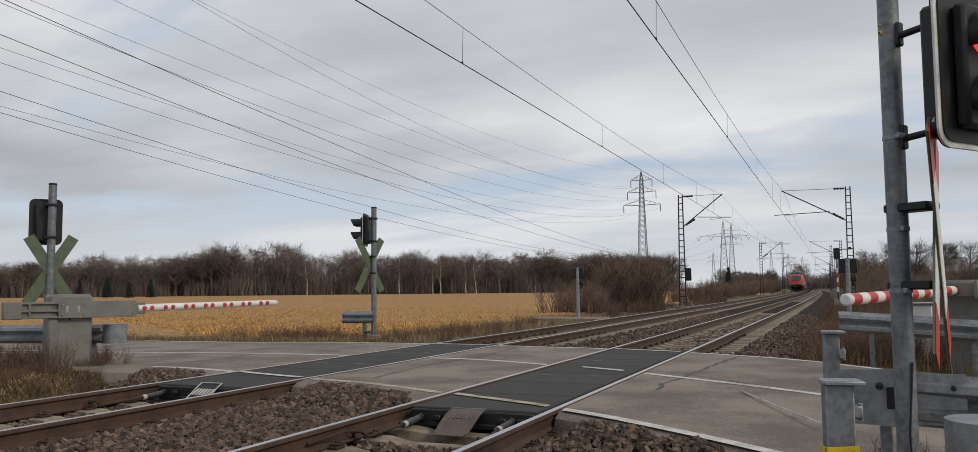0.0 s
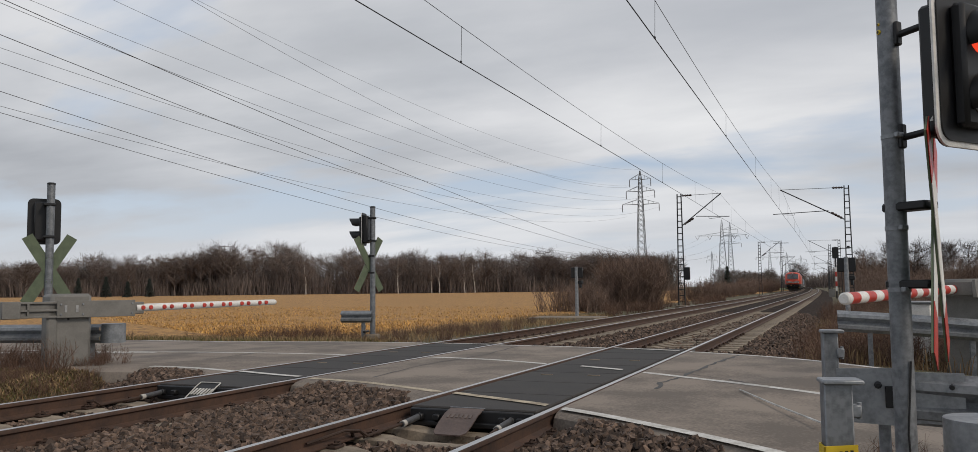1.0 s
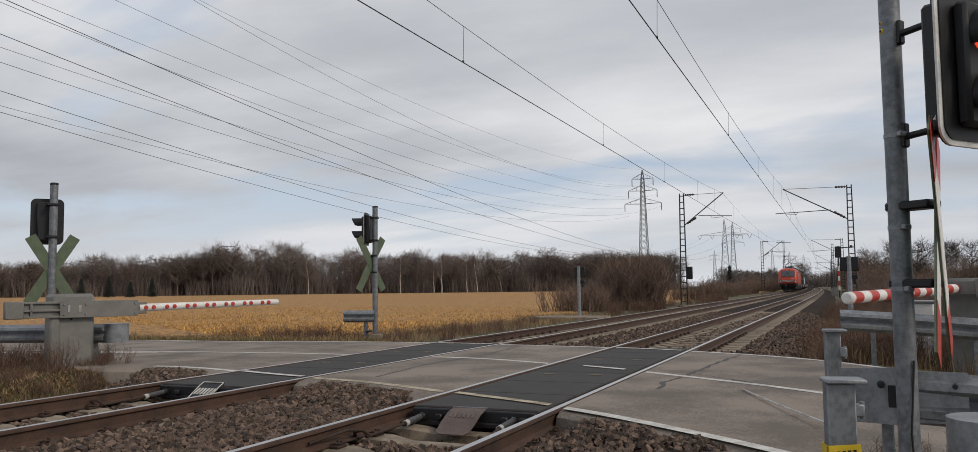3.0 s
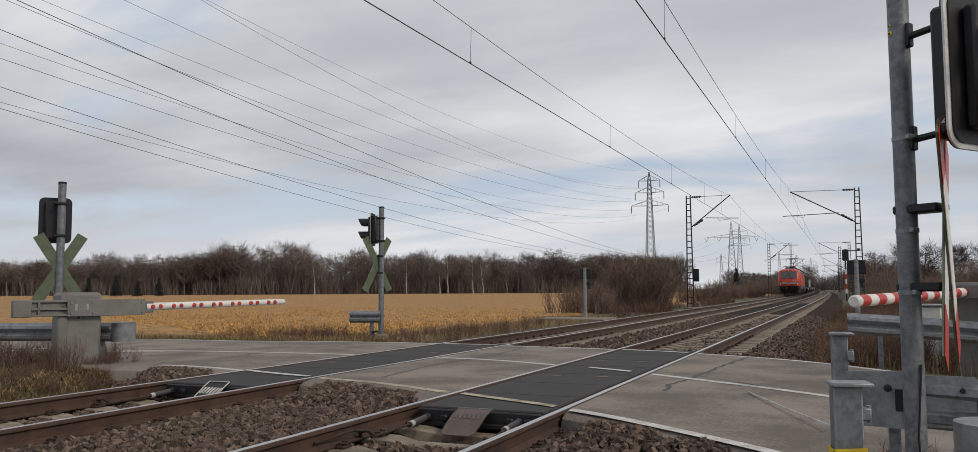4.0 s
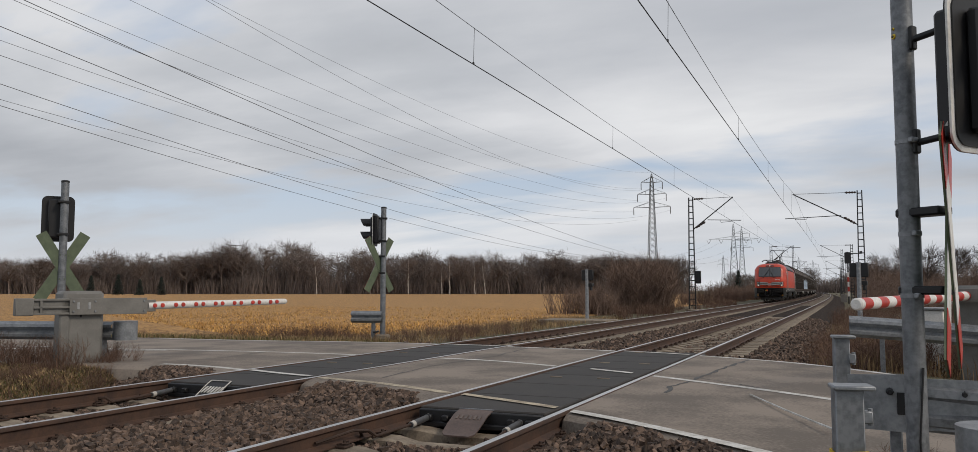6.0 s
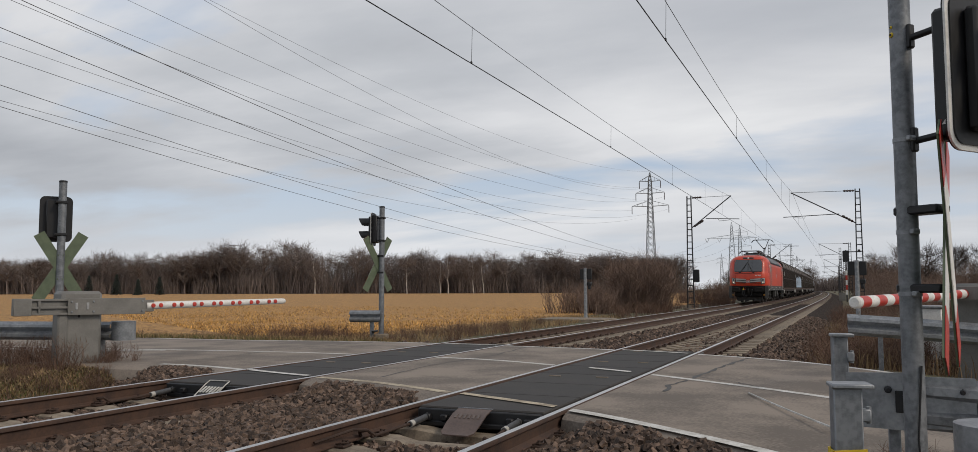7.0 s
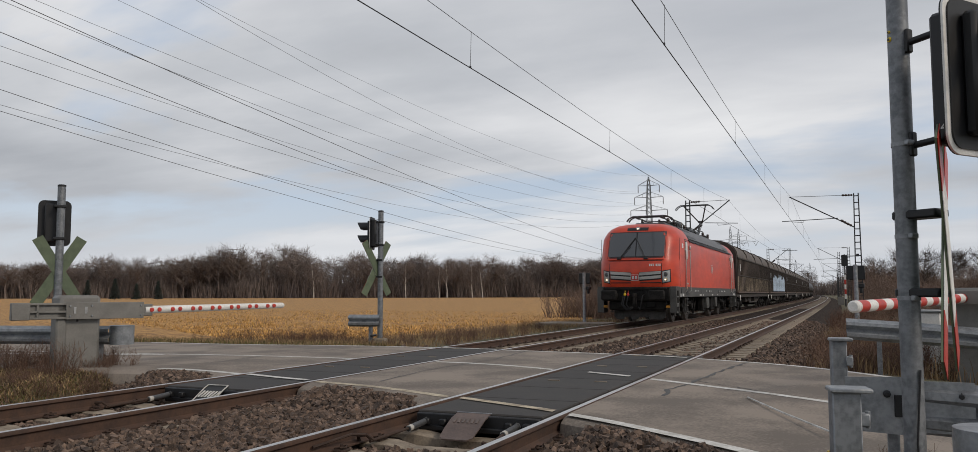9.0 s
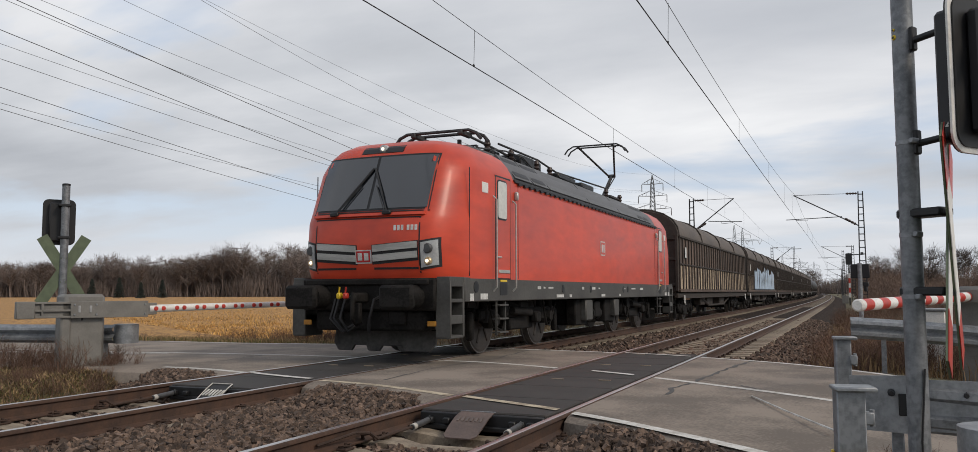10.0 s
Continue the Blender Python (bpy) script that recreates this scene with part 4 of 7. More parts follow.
def build_barriers():
    # west: closed, white with red reflectors towards the tracks
    w = thing("barrier", "closed white half barrier with red reflectors on grey machine", "level crossing barrier", pose(-11.66, 10.02, 0, 0, 0, 66), "level crossing barriers")
    cs = Mesh().box((0, 0.0, 0.455), (0.62, 0.52, 1.33), 0.05)
    case = part("casing", cs, M_GREYBOX, w, "grey painted barrier machine casing")
    part("casing_seam", Mesh().box((0, 0, 0.86), (0.627, 0.527, 0.012), 0.002), M_BLACK, case)
    part("casing_side", Mesh().box((-0.30, -0.16, 0.40), (0.16, 0.30, 1.2), 0.03), M_GREYBOX, case)
    part("lock", Mesh().box((-0.05, -0.262, 0.72), (0.03, 0.02, 0.05), 0.004), M_BLACK, case)
    arm = Mesh()
    arm.box((0.36, -0.34, 0.87), (1.22, 0.03, 0.27), 0.006)
    arm.box((0.75, -0.30, 0.87), (0.75, 0.08, 0.20), 0.01)
    ar = part("arm_plate", arm, M_GREYBOX, w, "grey steel arm plate")
    back = Mesh()
    for z in (0.76, 0.86, 0.98):
        back.box((-0.55, -0.32, z), (0.62, 0.06, 0.035), 0.006)
    back.box((-0.55, -0.30, 0.87), (0.62, 0.02, 0.24), 0.004)
    back.box((-0.90, -0.31, 0.87), (0.26, 0.12, 0.27), 0.01)
    back.box((-0.66, -0.32, 0.87), (0.035, 0.06, 0.2), 0.006)
    part("counter_arm", back, M_GREYBOX, w, "grey counterweight arm")
    for x in (-0.19, 0.14, 0.92):
        for z in (0.79, 0.95):
            part("bolt", Mesh().lathe((x, -0.355, z), (x, -0.372, z), [(0, 0.018), (1, 0.014)], 8), M_GALV, ar)
    for x in (-0.12, 0.05):
        part("hook_hole", Mesh().box((x, -0.356, 0.88), (0.04, 0.008, 0.11), 0.003), M_SILVERY, ar)
    bm_ = part("boom", Mesh().lathe((1.0, -0.30, 0.87), (3.62, -0.30, 0.92), [(0, 0.066), (0.97, 0.052), (0.99, 0.048), (1, 0.03)], 20), M_WHITE, w, "white round boom")
    for k in range(7):
        for q in (0.0, 0.13):
            s = 1.10 + k * 0.36 + q
            r = 0.066 - 0.014 * (s - 1.0) / 2.62
            z = 0.87 + 0.05 * (s - 1.0) / 2.62
            part("reflector", Mesh().lathe((s, -0.30 - r + 0.01, z), (s, -0.30 - r - 0.014, z), [(0, 0.038), (0.7, 0.036), (1, 0.024)], 14), M_RED, bm_, "round red reflector")
    # east: closed, red and white bands, pointing towards the camera
    a, b = Vector((1.5, 13.68, 1.05)), Vector((-0.14, 9.41, 0.97))
    d = b - a
    e = thing("barrier", "closed red and white striped half barrier on grey machine", "level crossing barrier", pose(1.75, 14.35, 0, 0, 0, math.degrees(math.atan2(d.y, d.x))), "level crossing barriers")
    part("casing", Mesh().box((0, 0, 0.45), (0.55, 0.5, 1.5), 0.04), M_GREYBOX, e, "grey painted barrier machine casing")
    part("arm_plate", Mesh().box((0.15, 0.30, 1.06), (1.3, 0.05, 0.26), 0.008).box((0.15, -0.30, 1.06), (1.3, 0.05, 0.26), 0.008).box((0.62, 0, 1.06), (0.2, 0.6, 0.2), 0.01), M_GREYBOX, e, "grey steel arm plate")
    L = 5.29
    n = 17
    edges = [0.55 + (L - 0.62 - 0.55) * i / n for i in range(n + 1)]
    for i in range(n):
        s0, s1 = edges[i], edges[i + 1]
        z0, z1 = 1.06 - 0.09 * s0 / L, 1.06 - 0.09 * s1 / L
        part("boom_band", Mesh().tube((s0, 0, z0), (s1, 0, z1), 0.066, 0.066, 22), (M_RED, M_WHITE)[i % 2], e, ("red", "white")[i % 2] + " boom band")
    part("boom_cap", Mesh().lathe((edges[-1], 0, 0.981), (edges[-1] + 0.10, 0, 0.979), [(0, 0.067), (0.8, 0.067), (1, 0.05)], 22), M_WHITE, e, "pale boom end cap")


M_SILVERY = material("bare_steel", (0.5, 0.5, 0.5), None, 0.4, 0.7, scale=9, fine=40)


def build_small_signals():
    for x, y, z0, towards, label in ((-11.55, 38.5, -0.5, (0.2, 1), "grey post with two dark signal boards beside a concrete pad"), (0.25, 32.3, -0.6, (0.1, 1), "grey post with dark double signal board by the track")):
        s = thing("line_signal", label, "railway signal", turned(x, y, 0, towards), "small line signals")
        part("post", Mesh().tube((0, 0, z0), (0, 0, 2.12), 0.085, 0.075, 14), M_GALV, s)
        for sx in (-1, 1):
            bd = part("signal_board", Mesh().box((sx * 0.18, -0.06, 1.84), (0.26, 0.08, 0.5), 0.02), M_BLACK, s)
            part("shade", Mesh().box((sx * 0.18, -0.16, 1.98), (0.20, 0.16, 0.03), 0.005), M_BLACK, bd)
        part("lamp_box", Mesh().box((-0.12, -0.10, 1.38), (0.3, 0.2, 0.16), 0.02).box((-0.16, -0.1, 1.22), (0.1, 0.16, 0.2), 0.02), M_BLACK, s)
    single("concrete_pad", Mesh().box((0, 0, 0), (3.2, 2.2, 0.25), 0.03), M_SLEEPER, "pale concrete pad with mossy edge", "pad", pose(-11.6, 37.3, -0.33), kind="structure")
    # distant main signal with red and white plates
    m = thing("main_signal", "distant signal mast with red and white plates", "railway signal", pose(-0.3, 104, -0.5))
    part("mast", Mesh().tube((0, 0, 0), (0, 0, 6.0), 0.09, 0.07, 10), M_MASTDARK, m)
    for k in range(5):
        part("mast_plate", Mesh().box((0, -0.1, 1.2 + k * 0.55), (0.2, 0.03, 0.54), 0.004), (M_WHITE, M_RED)[k % 2], m)
    part("signal_head", Mesh().slab(rounded(0.7, 1.3, 0.12), 0.1, pose(0, -0.15, 5.3)), M_BLACK, m)
    part("signal_arm", Mesh().box((0.7, 0, 5.8), (1.6, 0.08, 0.1), 0.01).box((1.4, 0, 5.9), (0.3, 0.15, 0.3), 0.02), M_BLACK, m)
    part("relay_box", Mesh().box((-0.5, 0, 0.7), (0.7, 0.4, 0.9), 0.02), M_GREYBOX, m)
    for x, y, hh in ((3.4, 15.6, 0.75), (2.6, 15.9, 0.72)):
        c = thing("equipment_cabinet", "pale grey equipment cabinet behind the guard rail", "cabinet", pose(x - 1.5, y - 0.4, -0.4), "equipment cabinets")
        part("body", Mesh().box((0, 0, 0.6), (0.5, 0.4, 1.2 + hh - 0.7), 0.02), M_WHITE, c)
        part("lid", Mesh().box((0, 0, 1.2 + (hh - 0.7) / 2 + 0.02), (0.56, 0.46, 0.04), 0.01), M_GALV, c)


def build_track_fittings():
    """Sloping deflectors and clamping rods at the ends of the rubber panels."""
    for c, y, mat, label in ((NEAR_TRACK, 7.45, M_RAILPLATE, "rusty curved steel deflector at the panel end"), (FAR_TRACK, 8.20, M_RAILPLATE2, "dark deflector plate with pale frame and bars")):
        d = thing("deflector", label, "deflector plate", pose(c - 0.05 if mat is M_RAILPLATE else c + 0.13, y, 0.012), "panel end deflectors")
        w = 0.175 if mat is M_RAILPLATE else 0.16
        v, f = [], []
        rows = [(0.0, -0.02, w), (-0.15, -0.055, w), (-0.30, -0.125, w), (-0.42, -0.185, w * 0.95), (-0.47, -0.20, w * 0.72)]
        if mat is M_RAILPLATE2:
            rows = [(0.03, 0.008, w), (-0.06, -0.035, w), (-0.14, -0.085, w), (-0.22, -0.135, w), (-0.30, -0.185, w)]
        for dz in (0, -0.012):
            for yy, z, ww in rows:
                for k in range(5):
                    v.append((-ww + 2 * ww * k / 4, yy, z + dz))
        n = 5
        for o in (0, 25):
            for j in range(4):
                for i in range(4):
                    q = (o + j * n + i, o + j * n + i + 1, o + (j + 1) * n + i + 1, o + (j + 1) * n + i)
                    f.append(q if o else q[::-1])
        edge = [0, 1, 2, 3, 4, 9, 14, 19, 24, 23, 22, 21, 20, 15, 10, 5]
        f += [(edge[i], edge[(i + 1) % 16], edge[(i + 1) % 16] + 25, edge[i] + 25) for i in range(16)]
        pl = part("plate", Mesh().add(v, f), mat, d)
        part("plate_hem", Mesh().box((0, -0.01, -0.022 if mat is M_RAILPLATE else -0.03), (2 * w + 0.02, 0.02, 0.010), 0.003), M_GALVD, pl)
        if mat is M_RAILPLATE2:
            for sx in (-1, 1):
                part("frame_bar", Mesh().path([(sx * (w - 0.008), 0.02, 0.012), (sx * (w - 0.008), -0.06, -0.027), (sx * (w - 0.008), -0.14, -0.077), (sx * (w - 0.008), -0.29, -0.172)], 0.007, 6), M_PAINT, pl)
            part("frame_bar", Mesh().path([(-w + 0.01, 0.02, 0.012), (w - 0.01, 0.02, 0.012)], 0.007, 6), M_PAINT, pl)
            for k in range(6):
                x = -0.115 + k * 0.047
                part("letter_bar", Mesh().box((0, 0, 0), (0.030, 0.12, 0.010), 0.003, pose(x, -0.14, -0.079, 32, 0, -12)), M_PAINT, pl)
        else:
            for k in range(6):
                part("letter_bar", Mesh().box((0, 0, 0), (0.024, 0.07, 0.006), 0.002, pose(-0.12 + k * 0.046, -0.19, -0.070, 25, 0, 0)), M_WORN, pl)
        for sx, off in ((-1, 0.53), (1, 0.42)):
            r = thing("clamping_rod", "grey threaded clamping rod at the panel end", "clamping rod", pose(c + sx * off, PANEL_SPAN["near" if c == NEAR_TRACK else "far"][0] + 0.02, 0), "clamping rods")
            part("sleeve", Mesh().lathe((0, -0.08, -0.10), (0, -0.44, -0.125), [(0, 0.024), (0.1, 0.030), (0.9, 0.030), (1, 0.024)], 12), M_LOCKGREY, r)
            part("sleeve_label", Mesh().lathe((0, -0.375, -0.1205), (0, -0.43, -0.1243), [(0, 0.0312), (1, 0.0312)], 12), M_PAINT, r, "white sleeve label")
            part("rod", Mesh().path([(0, 0.0, -0.085), (0, -0.40, -0.12), (sx * 0.06, -1.02, -0.15)], 0.014, 8), M_CLIP, r)
            part("nut", Mesh().lathe((0, -0.03, -0.092), (0, -0.075, -0.10), [(0, 0.034), (1, 0.034)], 6), M_SILVERY, r)
            part("hook", Mesh().path([(sx * 0.05, -0.98, -0.145), (sx * 0.08, -1.05, -0.09), (sx * 0.15, -1.07, -0.10), (sx * 0.18, -1.0, -0.15)], 0.018, 6), M_CLIP, r)
    single("rail_bond_cable", Mesh().path([(-4.01, 5.75, -0.10), (-3.98, 5.95, -0.085), (-3.93, 6.2, -0.06), (-3.9, 6.4, -0.09), (-3.88, 6.5, -0.15)], 0.012, 6), M_CLIP, "rusty bond cable along the rail web", "cable")
    single("thin_rod", Mesh().path([(-1.05, 9.6, 0.0), (-0.6, 8.4, 0.012), (-0.17, 7.29, 0.03)], 0.009, 6), M_PAINT, "thin pale rod lying on the asphalt", "rod")


M_LOCKGREY = material("dark_grey_sleeve", (0.09, 0.092, 0.095), (0.05, 0.05, 0.052), 0.5, 0.2, scale=9, fine=40)
M_RAILPLATE = material("rust_brown_plate", (0.165, 0.118, 0.098), (0.10, 0.072, 0.062), 0.5, 0.3, scale=5, fine=40, bump=0.1, bump_dist=0.003)
M_RAILPLATE2 = material("black_plate", (0.03, 0.03, 0.031), None, 0.55, 0.1, scale=5, fine=40, bump=0.1, bump_dist=0.003)
M_WORN = material("worn_raised_letter", (0.19, 0.15, 0.13), None, 0.5, 0.3, scale=9, fine=40)
build_crossing_lights()
build_guard_rails()
build_barriers()
build_small_signals()
build_track_fittings()

# ---- overhead line of the railway ----
MAST_Y = [-12.0, 57.5, 125.0, 192.0, 260.0, 328.0]


def lattice_mast(height, label):
    m = thing("catenary_mast", label, "catenary mast", group="masts of the overhead line")
    wb, wt = 0.22, 0.13
    for sx in (-1, 1):
        up = Mesh().sweep([(-0.035, -0.05), (0.035, -0.05), (0.035, 0.05), (-0.035, 0.05)], [Matrix.Translation((sx * wb, 0, -0.7)) @ pose(0, 0, 0, -90), Matrix.Translation((sx * wt, 0, height)) @ pose(0, 0, 0, -90)])
        part("upright", up, M_MASTDARK, m, smooth=False)
    z = 0.1
    while z < height:
        w = wb + (wt - wb) * z / height
        part("rung", Mesh().box((0, 0, z), (2 * w + 0.02, 0.05, 0.06), 0.004), M_MASTDARK, m)
        z += 0.42
    part("foot", Mesh().box((0, 0, -0.4), (0.8, 0.7, 0.5), 0.04), M_SLEEPER, m)
    return m


def cantilever(side, reach):
    """Held by the mast at the origin; the wire hangs `reach` metres towards side."""
    c = thing("cantilever", "tubular overhead line bracket with insulators", "cantilever", group="brackets of the overhead line")
    s = side
    part("tie_rod", Mesh().path([(s * 0.15, 0, 7.30), (s * (reach + 0.1), 0, 7.34)], 0.014, 6), M_MASTDARK, c)
    part("tie_insulator", Mesh().lathe((s * 0.2, 0, 7.30), (s * 0.85, 0, 7.31), [(0, 0.03), (0.1, 0.08), (0.2, 0.04), (0.35, 0.08), (0.45, 0.04), (0.6, 0.08), (0.7, 0.04), (0.85, 0.08), (1, 0.03)], 10), M_INSUL, c)
    part("strut", Mesh().path([(s * 0.15, 0, 5.25), (s * (reach + 0.1), 0, 7.34)], 0.035, 8), M_MASTDARK, c)
    a, b = Vector((s * 0.3, 0, 5.34)), Vector((s * 0.95, 0, 5.74))
    part("strut_insulator", Mesh().lathe(a, b, [(0, 0.04), (0.1, 0.09), (0.2, 0.05), (0.35, 0.09), (0.45, 0.05), (0.6, 0.09), (0.7, 0.05), (0.85, 0.09), (1, 0.04)], 10), M_INSUL, c)
    part("registration_tube", Mesh().path([(s * 1.1, 0, 5.86), (s * (reach + 0.6), 0, 5.76)], 0.024, 8), M_MASTDARK, c)
    part("steady_arm", Mesh().path([(s * (reach - 0.75), 0, 5.79), (s * (reach - 0.7), 0, 5.66), (s * reach, 0, 5.715)], 0.014, 6), M_MASTDARK, c)
    return c


def wire_x(track, y):
    """Sideways place of the wire over a track."""
    if y < 57.5:
        return track + 0.44 - 0.36 * (y + 12) / 69.5
    return track + bend(y) + 0.08


def sag_height(y):
    for a, b in zip(MAST_Y, MAST_Y[1:]):
        if a <= y <= b:
            t = (y - a) / (b - a)
            return 7.34 - 3.55 * t * (1 - t)
    return 7.34


def contact_z(y):
    return 5.73


mast_l = lattice_mast(7.42, "dark riveted lattice catenary mast beside the track")
for k, y in enumerate(MAST_Y):
    xl, xr = FAR_TRACK - 2.6 + bend(y), NEAR_TRACK + 3.95 + bend(y)
    ml = mast_l if k == 0 else copy_thing(mast_l, pose(xl, y, 0))
    if k == 0:
        ml.matrix_basis = pose(xl, y, 0)
    copy_thing(mast_l, pose(xr, y, 0))
    for x, s, tr in ((xl, 1, FAR_TRACK), (xr, -1, NEAR_TRACK)):
        c = cantilever(s, abs(wire_x(tr, y) - x))
        c.matrix_basis = pose(x, y, 0)
    if k == 1:
        for x, s in ((xl, 1),):
            b = thing("mast_signal", "dark signal board fixed to the lattice mast", "railway signal", pose(x + s * 0.42, y - 0.2, 0))
            part("board", Mesh().box((0, 0, 2.0), (0.42, 0.12, 0.85), 0.03), M_BLACK, b)
            for z in (1.8, 2.2):
                part("bracket", Mesh().box((-s * 0.2, 0.1, z), (0.4, 0.05, 0.05), 0.005), M_MASTDARK, b)
tall = lattice_mast(11.8, "tall dark feeder mast beside the distant track")
tall.matrix_basis = pose(-12.5, 211, 0)
part("cross_beam", Mesh().box((0, 0, 11.2), (3.4, 0.1, 0.12), 0.01), M_MASTDARK, tall)
for x, y, hh in ((-1.2, 140, 8.6), (-1.6, 176, 9.0), (-13.2, 290, 9.5), (-2.4, 230, 9.0), (-3.0, 300, 9.5)):
    q = copy_thing(mast_l, pose(x, y, 0))

for tr in (NEAR_TRACK, FAR_TRACK):
    ys = np.arange(-12, 330, 2.5).tolist()
    o = thing("overhead_wire", "contact wire, carrying wire and droppers over the track", "overhead wire", group="overhead wires")
    part("contact_wire", Mesh().path([(wire_x(tr, y), y, contact_z(y)) for y in ys], 0.0105, 5), M_WIRE, o)
    part("carrying_wire", Mesh().path([(wire_x(tr, y), y, sag_height(y)) for y in ys], 0.0065, 5), M_WIRE, o)
    for y in [-6, 4.5, 15.3, 26.4, 37.0, 46.5, 53.5] + np.arange(64, 320, 10.5).tolist():
        x = wire_x(tr, y)
        part("dropper", Mesh().path([(x, y, contact_z(y)), (x + 0.02, y, sag_height(y))], 0.005, 4), M_WIRE, o)
        if y < 40:
            part("dropper_clamp", Mesh().box((x, y, contact_z(y) + 0.02), (0.03, 0.05, 0.05), 0.006), M_WIRE, o)


# ---- power lines across the field ----
def pylon(height, arms, base, label, strings=1):
    """A square lattice tower. arms: (height, half length)."""
    p = thing("pylon", label, "electricity pylon", group="pylons")
    top = 0.35
    def half(z):
        return base + (top - base) * min(z / (height * 0.93), 1.0) if z < height * 0.93 else top * (1 - (z / height - 0.93) / 0.07 * 0.8)
    for sx in (-1, 1):
        for sy in (-1, 1):
            part("leg", Mesh().path([(sx * half(z), sy * half(z), z) for z in (-0.8, height * 0.5, height * 0.93, height)], 0.085, 4), M_PYLON, p, smooth=False)
    z = 0.0
    br = Mesh()
    while z < height * 0.95:
        st = max(1.1, half(z) * 1.7)
        a, b = half(z), half(z + st)
        for sx, sy, tx, ty in ((-1, -1, 1, -1), (1, -1, 1, 1), (1, 1, -1, 1), (-1, 1, -1, -1)):
            br.path([(sx * a, sy * a, z), (tx * b, ty * b, z + st)], 0.045, 4)
            br.path([(tx * a, ty * a, z), (sx * b, sy * b, z + st)], 0.045, 4)
        z += st
    part("bracing", br, M_PYLON, p, smooth=False)
    for zz, ln in arms:
        for sx in (-1, 1):
            ar = Mesh()
            t = half(zz)
            for sy in (-1, 1):
                ar.path([(sx * t, sy * t, zz), (sx * ln, 0, zz + 0.1)], 0.06, 4)
                ar.path([(sx * t, sy * t, zz + 1.3), (sx * ln, 0, zz + 0.15)], 0.05, 4)
            for q in (0.35, 0.65):
                ar.path([(sx * (t + (ln - t) * q), 0, zz), (sx * (t + (ln - t) * q), 0, zz + 1.3 * (1 - q))], 0.04, 4)
            cr = part("cross_arm", ar, M_PYLON, p, smooth=False)
            spots = (ln,) if strings == 1 else (ln, ln * 0.5)
            for q in spots:
                ins = Mesh()
                if strings == 1:
                    for d in (-0.12, 0.12):
                        ins.tube((sx * q, d, zz), (sx * q, d, zz - 1.7), 0.07, None, 6)
                else:
                    for d in (-0.9, 0.9):
                        ins.tube((sx * q + d * 0.9, 0, zz), (sx * q, 0, zz - 1.6), 0.07, None, 6)
                part("insulator", ins, M_INSUL, cr)
    return p


pylon(29.8, [(27.6, 2.6), (24.7, 3.5), (21.5, 4.5)], 1.3, "grey lattice electricity pylon with three cross arms").matrix_basis = pose(-44, 202, -0.3)
pylon(28.8, [(22.2, 9.9)], 2.1, "grey lattice pylon with one wide cross arm", 2).matrix_basis = pose(-44, 356, -0.3, 0, 0, 3)
pylon(33.0, [(29.5, 3.8), (26.0, 4.8), (22.5, 5.4)], 1.8, "distant grey pylon with three cross arms").matrix_basis = pose(-49.5, 432, -0.3)
pylon(28.8, [(22.2, 9.9)], 2.1, "distant grey pylon with one wide cross arm", 2).matrix_basis = pose(-47, 655, -0.3)
for x, y, hh in ((-30, 560, 22), (-95, 700, 30), (-24, 620, 22)):
    pylon(hh, [(hh * 0.86, 3.6), (hh * 0.74, 4.4)], 2.0, "small far pylon in the haze").matrix_basis = pose(x, y, -0.3)


def span(x, terms, y0, y1, r, label):
    def height(y):
        z = 0.0
        for c in terms:
            z = z * y + c
        return z
    n = 60
    single("power_cable", Mesh().path([(x, y0 + (y1 - y0) * i / n, height(y0 + (y1 - y0) * i / n)) for i in range(n + 1)], r, 5), M_CABLE, label, "power cable", group="power cables")


for x, terms, r in ((-44.0, (0.000584, -0.103142, 26.763), 0.012), (-41.5, (0.000855, -0.183578, 28.258), 0.014), (-46.5, (0.00054, -0.106142, 25.289), 0.014), (-47.5, (0.000415, -0.080986, 22.464), 0.014),
                    (-40.5, (0.00066, -0.113292, 19.337), 0.014), (-48.5, (0.000481, -0.092163, 19.387), 0.014), (-39.5, (0.00063, -0.102838, 15.498), 0.014), (-47.6, (0.000524, -0.09118, 15.323), 0.014)):
    span(x, terms, -40, 202.25, r, "thin aluminium power cable above the field")
for x, terms in ((-38.0, (4.117e-07, 0.0001605, -0.104, 18.61)), (-42.0, (2.115e-07, 0.0002462, -0.1088, 18.48)), (-50.0, (7.571e-08, 0.0003111, -0.1136, 18.1)), (-54.0, (1.018e-07, 0.000286, -0.1068, 17.68))):
    span(x, terms, -40, 356, 0.021, "dark power cable sagging above the field")

